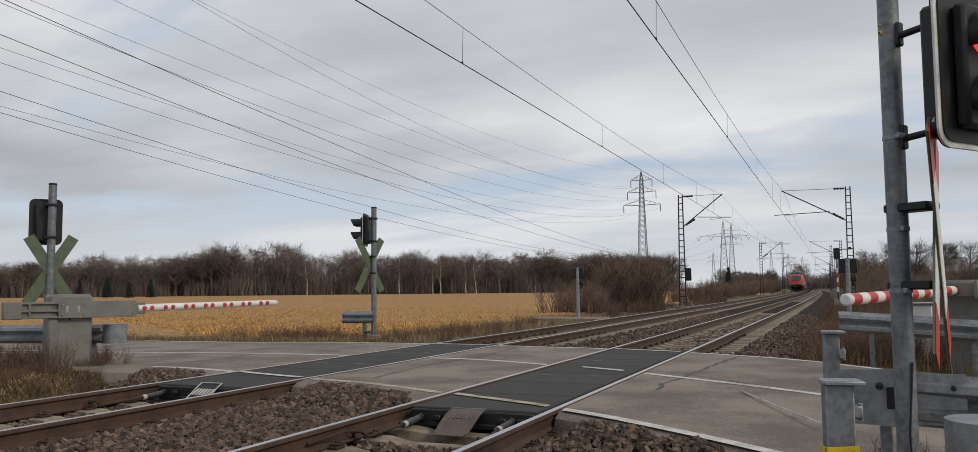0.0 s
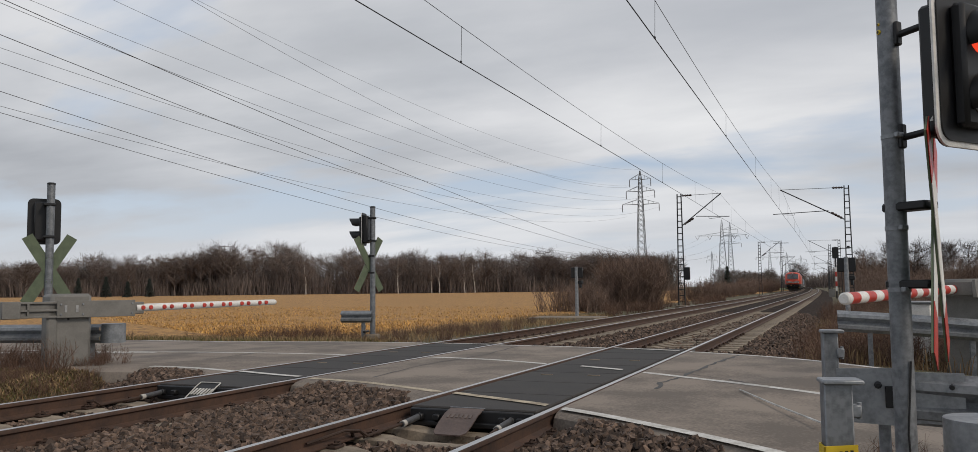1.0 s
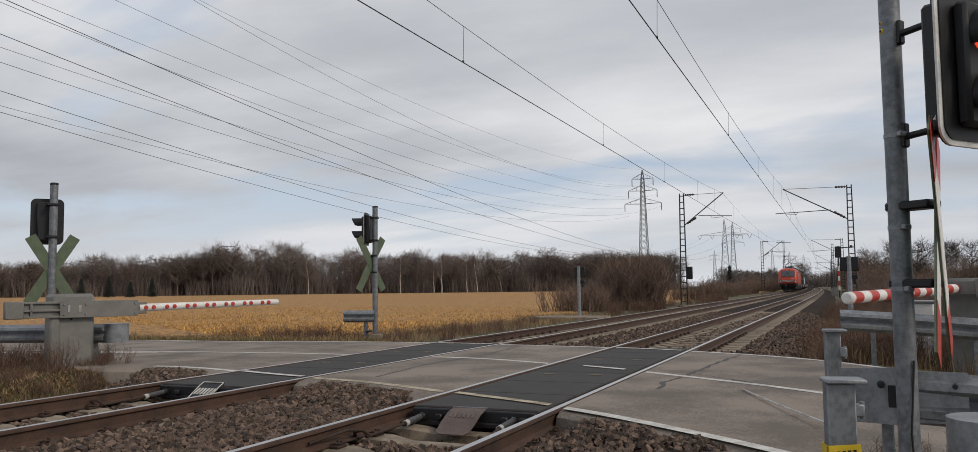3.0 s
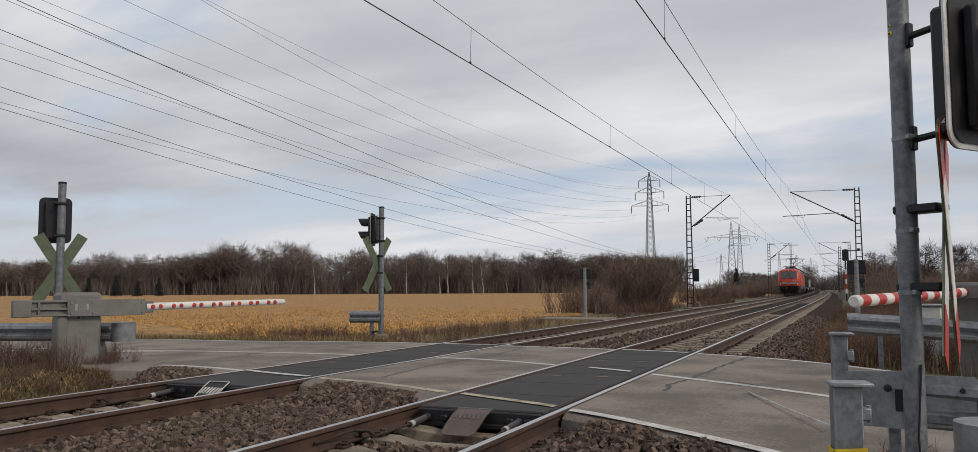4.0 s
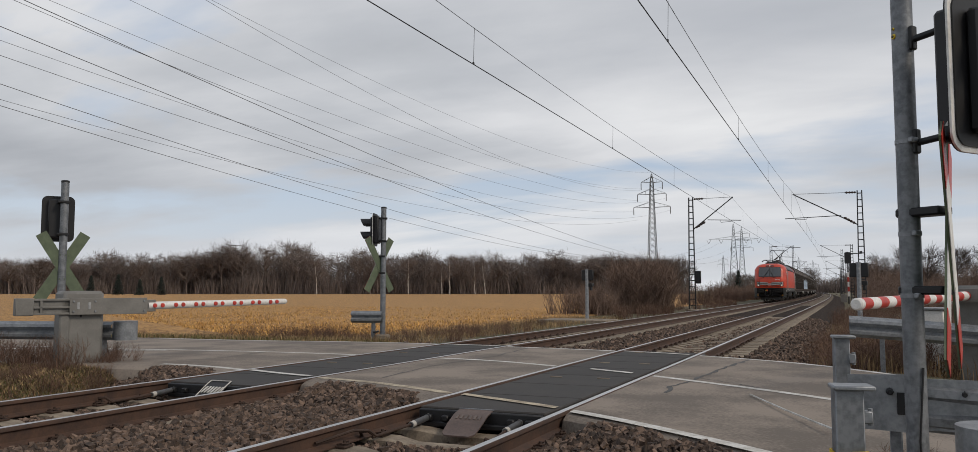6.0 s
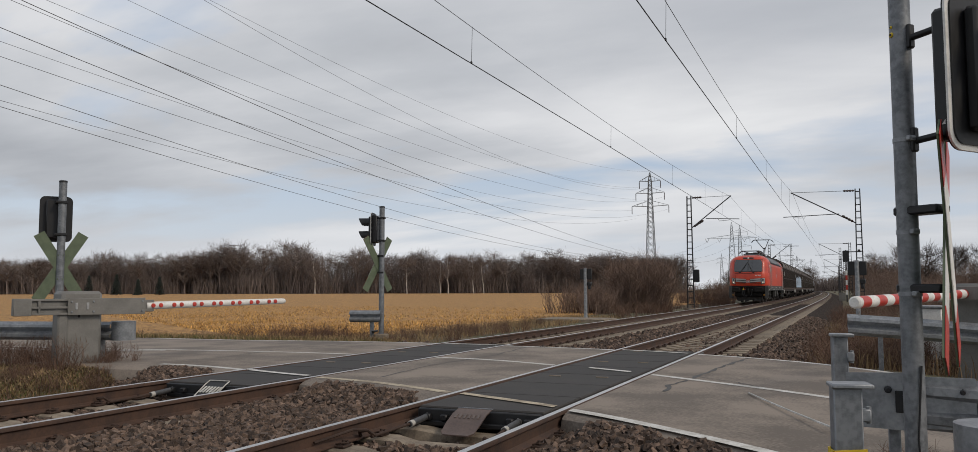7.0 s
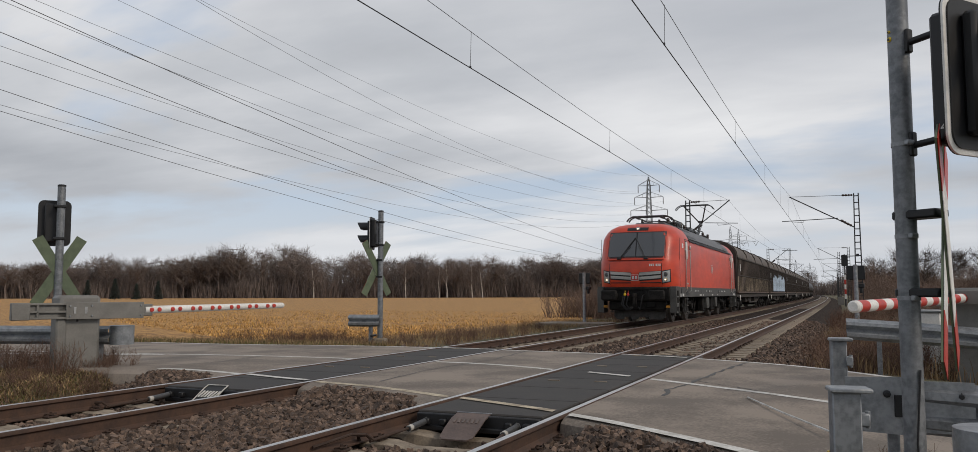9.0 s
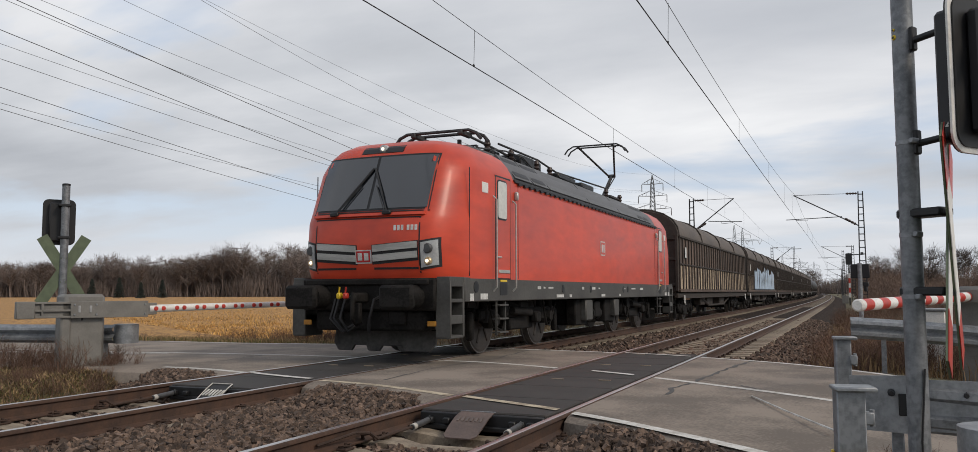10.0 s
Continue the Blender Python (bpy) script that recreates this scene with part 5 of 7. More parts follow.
# ---- trees, bushes, grass ----
def branching(rng, height, spread, levels, kids, r0, up=0.55, lean=0.0):
    """Tapered limbs as a list of (start, end, radius, radius)."""
    segs = []

    def grow(p, d, length, r, level):
        n = 3 if level == 0 else 2
        q = p
        for i in range(n):
            d = (d + Vector((rng.uniform(-1, 1), rng.uniform(-1, 1), rng.uniform(-0.2, 0.6))) * (0.10 + 0.06 * level)).normalized()
            e = q + d * length / n
            r1 = r * (1 - 0.28 * (i + 1) / n)
            segs.append((q, e, r * (1 - 0.28 * i / n), r1, level))
            if level < levels:
                for k in range(kids if (level or i) else max(1, kids - 2)):
                    a = rng.uniform(0, 2 * math.pi)
                    side = Vector((math.cos(a), math.sin(a), 0))
                    kd = (d * up + side * spread + Vector((0, 0, 0.25))).normalized()
                    grow(q.lerp(e, rng.uniform(0.25, 1.0)), kd, length * rng.uniform(0.45, 0.68), r1 * 0.55, level + 1)
            q = e

    grow(Vector((0, 0, 0)), Vector((lean, 0, 1)).normalized(), height * 0.62, r0, 0)
    return segs


def limb_arrays(segs, sides=3, fat=1.0, ribbon=2):
    """Round limbs; the finest twigs are narrow blades."""
    v, f = [], []
    k_turn = 0
    for a, b, r0, r1, level in segs:
        if level >= ribbon:
            d = (b - a).normalized()
            s = d.orthogonal().normalized()
            w = (k_turn * 2.4) % 6.28
            k_turn += 1
            s = (s * math.cos(w) + d.cross(s) * math.sin(w)) * fat
            k = len(v)
            for q in (a - s * r0, a + s * r0, b + s * r1, b - s * r1):
                v.append((q.x, q.y, q.z))
            f.append((k, k + 1, k + 2, k + 3))
            continue
        n = sides + (2 if level == 0 else 0)
        d = (b - a).normalized()
        s = d.orthogonal().normalized()
        t = d.cross(s)
        k = len(v)
        for p, r in ((a, r0), (b, r1)):
            for i in range(n):
                w = 2 * math.pi * i / n
                q = p + (s * math.cos(w) + t * math.sin(w)) * max(r, 0.0) * fat
                v.append((q.x, q.y, q.z))
        f += [(k + i, k + (i + 1) % n, k + n + (i + 1) % n, k + n + i) for i in range(n)]
    return np.array(v), np.array(f)


def scatter(name, variants, spots, mat, label, category, kind="stuff"):
    """One mesh of many copies: spots of (variant, x, y, z, turn, scale)."""
    vs, fs, k = [], [], 0
    for i, x, y, z, a, s in spots:
        v, f = variants[i]
        c, n = math.cos(a), math.sin(a)
        sx, sz = s if isinstance(s, tuple) else (s, s)
        w = np.empty_like(v)
        w[:, 0] = (v[:, 0] * c - v[:, 1] * n) * sx + x
        w[:, 1] = (v[:, 0] * n + v[:, 1] * c) * sx + y
        w[:, 2] = v[:, 2] * sz + z
        vs.append(w)
        fs.append(f + k)
        k += len(v)
    d = bpy.data.meshes.new(name)
    d.from_pydata(np.concatenate(vs).tolist(), [], np.concatenate(fs).tolist())
    d.materials.append(mat)
    return tagged(new(name, d), label, category, kind=kind)


def crowned(seed, h, limbs, twigs, tw, wide=0.27):
    """A leafless tree with a round crown: trunk, limbs and a haze of fine twigs."""
    q = random.Random(seed)
    segs = []
    p = Vector((0, 0, 0))
    r = h * 0.016
    spine = [p]
    for i in range(5):
        e = p + Vector((q.uniform(-0.02, 0.02) * h, q.uniform(-0.02, 0.02) * h, h * 0.165))
        segs.append((p, e, r, r * 0.78, 0))
        p, r = e, r * 0.78
        spine.append(p)
    c, rx, rz = Vector((0, 0, h * 0.60)), h * wide * q.uniform(0.8, 1.2), h * 0.40
    ends = []
    for i in range(limbs):
        t = q.uniform(1.6, 4.9)
        k = int(t)
        s0 = spine[k].lerp(spine[min(k + 1, 5)], t - k)
        a = q.uniform(0, 6.28)
        zz = (t / 5) * 1.3 - 0.62
        w = math.sqrt(max(0.05, 1 - zz * zz))
        e = c + Vector((math.cos(a) * rx * w, math.sin(a) * rx * w, zz * rz)) * q.uniform(0.7, 0.98)
        m = s0.lerp(e, 0.5) + Vector((q.uniform(-0.03, 0.03) * h, q.uniform(-0.03, 0.03) * h, -0.02 * h))
        segs += [(s0, m, h * 0.006, h * 0.0042, 1), (m, e, h * 0.0042, h * 0.0015, 1)]
        ends += [(m, e)]
    for i in range(twigs):
        m, e = q.choice(ends)
        b = m.lerp(e, q.uniform(0.1, 1.0)) + Vector((q.gauss(0, 1), q.gauss(0, 1), q.gauss(0, 1))) * h * 0.034
        d = (b - c).normalized() * 0.6 + Vector((q.uniform(-0.7, 0.7), q.uniform(-0.7, 0.7), q.uniform(-0.1, 0.9)))
        segs.append((b, b + d.normalized() * h * q.uniform(0.04, 0.10), tw, tw * 0.3, 2))
    return segs


rng = random.Random(21)
FAR_TREES = [limb_arrays(crowned(300 + i, 15, 40, 1050, 0.026), 3, 1.0) for i in range(6)]
wood_edge = [(-420, 150), (-330, 190), (-278, 210), (-237, 227), (-175, 253), (-97, 286), (-70, 297), (-53, 304)]


def edge_at(s):
    k = min(int(s * (len(wood_edge) - 1)), len(wood_edge) - 2)
    t = s * (len(wood_edge) - 1) - k
    (x0, y0), (x1, y1) = wood_edge[k], wood_edge[k + 1]
    return x0 + (x1 - x0) * t, y0 + (y1 - y0) * t


def WOOD_TOP(s):
    rows = [(0.0, 0.85), (0.286, 0.90), (0.43, 0.98), (0.47, 1.05), (0.50, 1.30), (0.57, 1.18), (0.65, 1.06), (0.714, 0.92), (1.0, 0.9)]
    for (s0, t0), (s1, t1) in zip(rows, rows[1:]):
        if s <= s1:
            return 1.14 * (t0 + (t1 - t0) * (s - s0) / (s1 - s0))
    return rows[-1][1]


spots, low = [], []
for i in range(560):
    s = rng.random()
    x, y = edge_at(s)
    depth = rng.random() ** 1.5 * 55 + 4
    x, y = x - depth * 0.55 + rng.uniform(-3, 3), y + depth * 0.85
    # heights along the wood: low in the west, a tall stand, then even
    top = WOOD_TOP(s)
    top *= 0.95 + 0.22 * noise.noise((s * 30, 0, 0))
    h = top * rng.uniform(0.72, 1.1)
    spots.append((rng.randrange(6), x, y, -0.4, rng.uniform(0, 6.28), (h * rng.uniform(0.85, 1.15), h)))
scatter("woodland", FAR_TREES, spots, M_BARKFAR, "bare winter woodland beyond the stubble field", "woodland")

# brush under the trees, dense thin stems
THICKET = []
for _ in range(4):
    segs = []
    for k in range(46):
        a, r = rng.uniform(0, 6.28), rng.random() ** 0.5 * 3.2
        p = Vector((math.cos(a) * r, math.sin(a) * r, 0))
        e = p + Vector((rng.uniform(-1.2, 1.2), rng.uniform(-1.2, 1.2), rng.uniform(2.5, 6.5)))
        m = p.lerp(e, 0.55) + Vector((rng.uniform(-0.3, 0.3), rng.uniform(-0.3, 0.3), 0))
        segs += [(p, m, 0.085, 0.06, 1), (m, e, 0.06, 0.015, 1)]
        for q in range(3):
            t = m.lerp(e, rng.random())
            segs.append((t, t + Vector((rng.uniform(-0.9, 0.9), rng.uniform(-0.9, 0.9), rng.uniform(0.4, 1.3))), 0.035, 0.012, 2))
    THICKET.append(limb_arrays(segs, 3))
spots = []
for i in range(900):
    s = rng.random()
    x, y = edge_at(s)
    depth = rng.random() * 45 + 3
    k = rng.uniform(0.75, 1.2) * (1.0 + 0.5 * depth / 48)
    spots.append((rng.randrange(4), x - depth * 0.5 + rng.uniform(-2, 2), y + depth * 0.85, -0.4, rng.uniform(0, 6.28), (k * 1.3, k * 1.15)))
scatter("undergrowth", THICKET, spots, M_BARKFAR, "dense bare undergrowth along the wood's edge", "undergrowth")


spots, low = [], []
for i in range(110):
    x, y = rng.uniform(-70, 170), rng.uniform(520, 700)
    if x < -30 or x > -10 or i % 3:
        k = rng.uniform(0.6, 1.0)
        spots.append((rng.randrange(6), x, y, -0.4, rng.uniform(0, 6.28), (k * 1.6, k)))
# the haze on this line is only the paled bark colour
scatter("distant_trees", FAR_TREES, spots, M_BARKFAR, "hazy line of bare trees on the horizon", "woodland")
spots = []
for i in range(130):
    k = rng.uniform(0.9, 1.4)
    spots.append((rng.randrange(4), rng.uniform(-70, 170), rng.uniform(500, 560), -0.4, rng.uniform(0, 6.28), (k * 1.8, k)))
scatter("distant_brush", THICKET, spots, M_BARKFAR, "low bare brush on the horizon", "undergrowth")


def build_tree(label, x, y, height, seed, mat, spread=0.6, r0=0.22, levels=4, kids=3, name="tree"):
    r = random.Random(seed)
    segs = crowned(seed, height, 34, 1500, 0.022, 0.20 + 0.12 * spread)
    t = thing(name, label, "tree", pose(x, y, -0.45))
    for nm, sel in (("trunk", [s for s in segs if s[4] == 0]), ("crown", [s for s in segs if s[4] > 0])):
        v, f = limb_arrays(sel, 4 if nm == "trunk" else 3)
        d = bpy.data.meshes.new(nm)
        d.from_pydata(v.tolist(), [], f.tolist())
        d.materials.append(mat if nm == "trunk" or mat is not M_BIRCH else M_BARKFAR)
        part(nm, d, None, t)
    return t


build_tree("lone bare deciduous tree at the field's edge", -162, 128, 9.6, 5, M_BARK, 0.75, 0.24)
for i, (x, y, hh) in enumerate(((-128, 262, 15.5), (-142, 258, 15.0), (-132, 264, 14.5), (-121, 268, 13.5), (-172, 246, 14.0), (-118, 270, 14.5))):
    build_tree("slim pale-barked birch before the wood", x, y, hh, 40 + i, M_BIRCH, 0.42, 0.15, 3, 3)


def conifer(label, x, y, height, seed):
    r = random.Random(seed)
    t = thing("conifer", label, "tree", pose(x, y, -0.4), "dark conifers")
    part("trunk", Mesh().tube((0, 0, 0), (0, 0, height), 0.16, 0.02, 7), M_BARK, t)
    g = Mesh()
    for k in range(700):
        z = height * (0.06 + 0.94 * r.random() ** 1.3)
        w = (1 - z / height) * height * 0.26 + 0.12
        a, rr = r.uniform(0, 6.28), w * r.uniform(0.25, 1.05)
        p = Vector((math.cos(a) * rr, math.sin(a) * rr, z))
        d = Vector((math.cos(a), math.sin(a), -0.35)) * r.uniform(0.25, 0.5)
        s = Vector((-math.sin(a), math.cos(a), 0)) * r.uniform(0.10, 0.2)
        u = Vector((0, 0, r.uniform(0.05, 0.12)))
        g.add([p - d * 0.5 - s, p - d * 0.5 + s, p + d + s * 0.2, p + d - s * 0.2, p + u], [(0, 1, 4), (1, 2, 4), (2, 3, 4), (3, 0, 4)])
    part("crown", g, M_PINE, t, smooth=False)


for i, (x, y, hh) in enumerate(((-196, 172, 5.6), (-190, 176, 6.0), (-185, 179, 4.6), (-181, 183, 5.4), (-200, 170, 4.8), (-28.6, 240, 7.0))):
    conifer("small dark green conifer before the wood", x, y, hh, 60 + i)


def bush_variant(seed, w, h, stems, twigs, r=0.012):
    q = random.Random(seed)
    segs = []
    for k in range(stems):
        a, rr = q.uniform(0, 6.28), q.random() ** 0.5 * w * 0.35
        p = Vector((math.cos(a) * rr, math.sin(a) * rr, 0))
        out = Vector((math.cos(a), math.sin(a), 0)) * q.uniform(0.1, 0.6) * w * 0.5
        ht = h * q.uniform(0.55, 1.0)
        m = p + out * 0.45 + Vector((q.uniform(-0.1, 0.1), q.uniform(-0.1, 0.1), ht * 0.5))
        e = p + out + Vector((q.uniform(-0.15, 0.15), q.uniform(-0.15, 0.15), ht))
        segs += [(p, m, r * 1.8, r * 1.2, 1), (m, e, r * 1.2, r * 0.4, 1)]
        for t in range(twigs):
            b = p.lerp(m, q.uniform(0.3, 1)) if q.random() < 0.4 else m.lerp(e, q.random())
            ln = q.uniform(0.12, 0.34) * h
            d = Vector((q.uniform(-1, 1), q.uniform(-1, 1), q.uniform(0.3, 1.4))).normalized() * ln
            segs.append((b, b + d, r * 0.7, r * 0.25, 2))
            if q.random() < 0.6:
                c = b + d * q.uniform(0.4, 0.8)
                d2 = Vector((q.uniform(-1, 1), q.uniform(-1, 1), q.uniform(0.2, 1.2))).normalized() * ln * 0.6
                segs.append((c, c + d2, r * 0.5, r * 0.2, 2))
    return limb_arrays(segs, 3)


BUSH = [bush_variant(70 + i, 2.6, 2.4, 60, 16, 0.011) for i in range(3)]
LOWBUSH = [bush_variant(80 + i, 1.2, 1.0, 22, 8, 0.006) for i in range(3)]


def add_bushes(name, label, rows, seed, variants=BUSH, mat=M_TWIG):
    q = random.Random(seed)
    spots = []
    for x0, x1, y0, y1, n, s0, s1 in rows:
        for i in range(n):
            s = q.uniform(s0, s1)
            x, y = q.uniform(x0, x1), q.uniform(y0, y1)
            spots.append((q.randrange(len(variants)), x + bend(y), y, ground_height(x, y) - 0.03 if y < 60 else -0.45, q.uniform(0, 6.28), s))
    scatter(name, variants, spots, mat, label, "bushes")


add_bushes("bush_group", "dense bare brown bushes beside the railway", [(-13.6, -12.0, 53, 57, 16, 1.1, 1.5), (-15.4, -13.4, 48, 54, 7, 0.4, 0.75), (-14.2, -13.4, 47, 50, 2, 0.5, 0.7)], 91)
add_bushes("bush_group", "thin wispy bare bushes at the field corner", [(-16.6, -13.8, 46, 54, 10, 1.4, 2.2)], 99, LOWBUSH)
add_bushes("hedge", "bare brown hedge along the far track", [(-15.5, -12.6, 84, 150, 30, 0.6, 0.9), (-17, -12.5, 150, 260, 30, 0.8, 1.3)], 92)
add_bushes("bush_group", "bare scrub on the low bank east of the tracks", [(1.2, 4.0, 40, 80, 14, 0.5, 0.8), (1.6, 9, 70, 140, 34, 0.8, 1.2)], 93)
add_bushes("brush", "reddish dead weeds and brambles on the verge", [(-0.2, 3.4, 14.6, 17.5, 60, 0.45, 0.75), (-1.0, 2.6, 17, 30, 70, 0.4, 0.8), (-0.6, 4.5, 26, 55, 70, 0.5, 0.9), (-13.6, -10.8, 17.6, 20.5, 26, 0.25, 0.6), (-12.8, -10.6, 20.5, 34, 40, 0.25, 0.55), (-11.9, -10.4, 40, 90, 60, 0.5, 0.9)], 94, LOWBUSH, M_DEADWEED)
add_bushes("brush", "dead brown weeds at the field edge", [(-15.5, -11.8, 17.3, 19.2, 26, 0.25, 0.5), (-24, -15, 17.2, 18.6, 20, 0.15, 0.3)], 98, LOWBUSH, M_DEADWEED)
add_bushes("brush", "dry reddish stalks round the grey barrier machine", [(-12.9, -11.0, 9.3, 10.8, 34, 0.3, 0.62), (-14.5, -12.4, 8.6, 10.2, 18, 0.35, 0.6), (-11.6, -9.4, 8.3, 9.6, 30, 0.12, 0.32), (-0.55, 0.35, 5.2, 6.2, 12, 0.25, 0.42)], 95, LOWBUSH, M_DEADWEED)
add_bushes("brush", "reddish dead weed stalks at the asphalt edge", [(-1.4, -0.5, 5.95, 6.4, 14, 0.8, 1.2)], 96, [bush_variant(86 + i, 0.45, 0.42, 16, 7, 0.004) for i in range(2)], M_DEADWEED)
for i, (x, y, hh) in enumerate(((9, 165, 10.5), (13, 172, 11), (17, 168, 10), (22, 175, 10.5), (26, 168, 9.5), (30, 178, 11), (36, 172, 10), (5, 180, 9.5), (11, 185, 10.5), (19, 186, 11), (28, 188, 11), (41, 182, 11), (47, 176, 10), (2.5, 190, 8.5))):
    build_tree("bare deciduous tree east of the railway", x, y, hh, 120 + i, M_BARK, 0.62, 0.20, 4, 3)
for i, (x, y, hh) in enumerate(((-24, 330, 9), (-18, 350, 9), (-31, 320, 8), (-20.5, 300, 7), (-25, 290, 7), (-13.5, 330, 11), (-38, 345, 9), (-45, 350, 10), (-16, 420, 12))):
    build_tree("bare tree by the distant track", x, y, hh, 160 + i, M_BARKFAR, 0.62, 0.22, 3, 3)
add_bushes("scrub", "bare scrub below the trees east of the railway", [(3, 60, 158, 200, 90, 1.5, 2.8)], 97)


def blades(name, count, place, hmin, hmax, mat, label, seed, lean=0.5, lift=0.0, wide=1.0):
    """Single curved blades of grass, each two narrow faces."""
    q = random.Random(seed)
    v, f = [], []
    n = 0
    tries = 0
    while n < count and tries < count * 6:
        tries += 1
        x, y, ok = place(q)
        if not ok:
            continue
        z = ground_height(x, y) - 0.02 + lift
        h, a = q.uniform(hmin, hmax), q.uniform(0, 6.28)
        w = q.uniform(0.004, 0.009) * wide
        dx, dy = math.cos(a) * h * lean * q.random(), math.sin(a) * h * lean * q.random()
        px, py = -math.sin(a) * w, math.cos(a) * w
        k = len(v)
        v += [(x - px, y - py, z), (x + px, y + py, z), (x + dx * 0.4 + px * 0.8, y + dy * 0.4 + py * 0.8, z + h * 0.6), (x + dx * 0.4 - px * 0.8, y + dy * 0.4 - py * 0.8, z + h * 0.6), (x + dx, y + dy, z + h * q.uniform(0.75, 1))]
        f += [(k, k + 1, k + 2, k + 3), (k + 3, k + 2, k + 4)]
        n += 1
    d = bpy.data.meshes.new(name)
    d.from_pydata(v, [], f)
    d.materials.append(mat)
    tagged(new(name, d), label, "grass", kind="stuff")


def verge_west(q):
    x, y = q.uniform(-15, -8.8), q.uniform(7.2, 10.4)
    return x, y, y < smooth_line(ROAD_NEAR, x) - 0.35 and x < -10.0 + 0.9 * q.random() - 0.25 * (9.5 - y)


def verge_field(q):
    x, y = q.uniform(-24, -9.8), 16.4 + 3.4 * q.random() ** 1.3
    return x, y, y > smooth_line(ROAD_FAR, x) + 0.3


def verge_line(q):
    x, y = q.uniform(-14.5, -10.9), q.uniform(17, 44)
    return x, y, True


def verge_east(q):
    x, y = q.uniform(-0.9, 4.5), q.uniform(13.6, 40)
    return x, y, y > smooth_line(ROAD_FAR, x) + 0.35


def verge_near(q):
    x, y = q.uniform(-1.7, 0.8), q.uniform(4.2, 6.6)
    return x, y, y < smooth_line(ROAD_NEAR, x) - 0.3


def field_near(q):
    y = 19.5 + 42 * q.random() ** 1.7
    x = q.uniform(-14.5 - (y - 19) * 1.5, -14.4)
    return x, y, True


blades("stubble", 26000, field_near, 0.06, 0.15, M_STUBBLE, "cut straw stubble and clods on the field", 21, 0.9, 0.06, 2.4)
blades("stubble", 5000, field_near, 0.05, 0.12, M_DRY, "dark weathered straw on the field", 22, 0.9, 0.06, 2.4)
blades("grass", 20000, verge_west, 0.03, 0.12, M_DRYPALE, "dry yellowish grass on the verge", 11, 1.4)
blades("grass", 7000, verge_west, 0.03, 0.13, M_DEADWEED, "brown dead grass and leaves on the verge", 18, 1.6)
blades("grass", 8000, verge_west, 0.03, 0.10, M_GRASS, "short green grass on the verge", 12, 0.9)
blades("grass", 9000, verge_field, 0.04, 0.14, M_GRASS, "green grass at the field's edge", 13, 0.8)
blades("grass", 11000, verge_field, 0.05, 0.20, M_DRYPALE, "dry grass at the field's edge", 14, 0.8)
blades("grass", 13000, verge_line, 0.06, 0.26, M_DRYPALE, "tall dry grass along the track", 15, 0.7)
blades("grass", 15000, verge_east, 0.12, 0.5, M_DRY, "tall dry grass east of the track", 16, 0.7)
blades("grass", 2600, verge_near, 0.04, 0.16, M_DRY, "sparse dry grass beside the posts", 17, 0.9)

# ---- the train ----
SPEED, NOSE_AT_END = 19.05, 11.11
TRAIN = []          # (thing, metres from the nose back to its middle, wheelsets)
M_LOCORED = material("weathered_traffic_red_paint", (0.70, 0.070, 0.025), (0.42, 0.040, 0.018), 0.42, scale=0.35, fine=3, bump=0.03, bump_dist=0.003, coat=0.08, contrast=0.45, stretch=(1, 0.5, 1.6))
M_LOCOGREY = material("dusty_dark_grey_paint", (0.085, 0.084, 0.078), (0.045, 0.043, 0.04), 0.6, scale=1.5, fine=20, bump=0.05, bump_dist=0.003)
M_LOCOROOF = material("grey_roof_paint", (0.115, 0.118, 0.125), (0.07, 0.07, 0.073), 0.5, scale=1.2, fine=14, bump=0.05, bump_dist=0.003)
M_PLOUGH = material("dirty_grey_plough", (0.085, 0.080, 0.074), (0.030, 0.028, 0.026), 0.7, scale=3, fine=20, bump=0.1, bump_dist=0.004)
M_ORANGE = material("dusty_orange_mark", (0.50, 0.23, 0.02), (0.36, 0.16, 0.02), 0.6, scale=9, fine=40)
M_GLASS = material("dark_windscreen_glass", (0.012, 0.016, 0.022), (0.010, 0.012, 0.016), 0.03, scale=1, fine=4, bump=0, spec=0.45, coat=0.1)
M_GLASS.node_tree.nodes["Principled BSDF"].inputs["IOR"].default_value = 2.1
M_UNDER = material("sooty_running_gear", (0.016, 0.0145, 0.0135), (0.005, 0.0045, 0.004), 0.8, 0.0, scale=4, fine=30, bump=0.2, bump_dist=0.006, spec=0.25, contrast=0.9)
M_WHEEL = material("brown_wheel_steel", (0.065, 0.056, 0.05), (0.035, 0.03, 0.028), 0.6, 0.35, scale=5, fine=40)
M_TREAD = material("bright_wheel_tread", (0.20, 0.19, 0.18), (0.11, 0.105, 0.10), 0.4, 0.7, scale=5, fine=40)
M_SILVER = material("silver_grille_slat", (0.52, 0.52, 0.50), (0.36, 0.36, 0.345), 0.45, 0.35, scale=3, fine=30, stretch=(0.5, 1, 3))
M_LETTER = material("pale_lettering", (0.68, 0.68, 0.66), None, 0.6, scale=9, fine=40, bump=0)
M_LOGORED = material("logo_red", (0.55, 0.02, 0.02), None, 0.5, scale=9, fine=40, bump=0)
M_BLIND = material("pale_window_blind", (0.66, 0.66, 0.60), (0.5, 0.5, 0.46), 0.35, scale=2, fine=20, bump=0, coat=0.5)
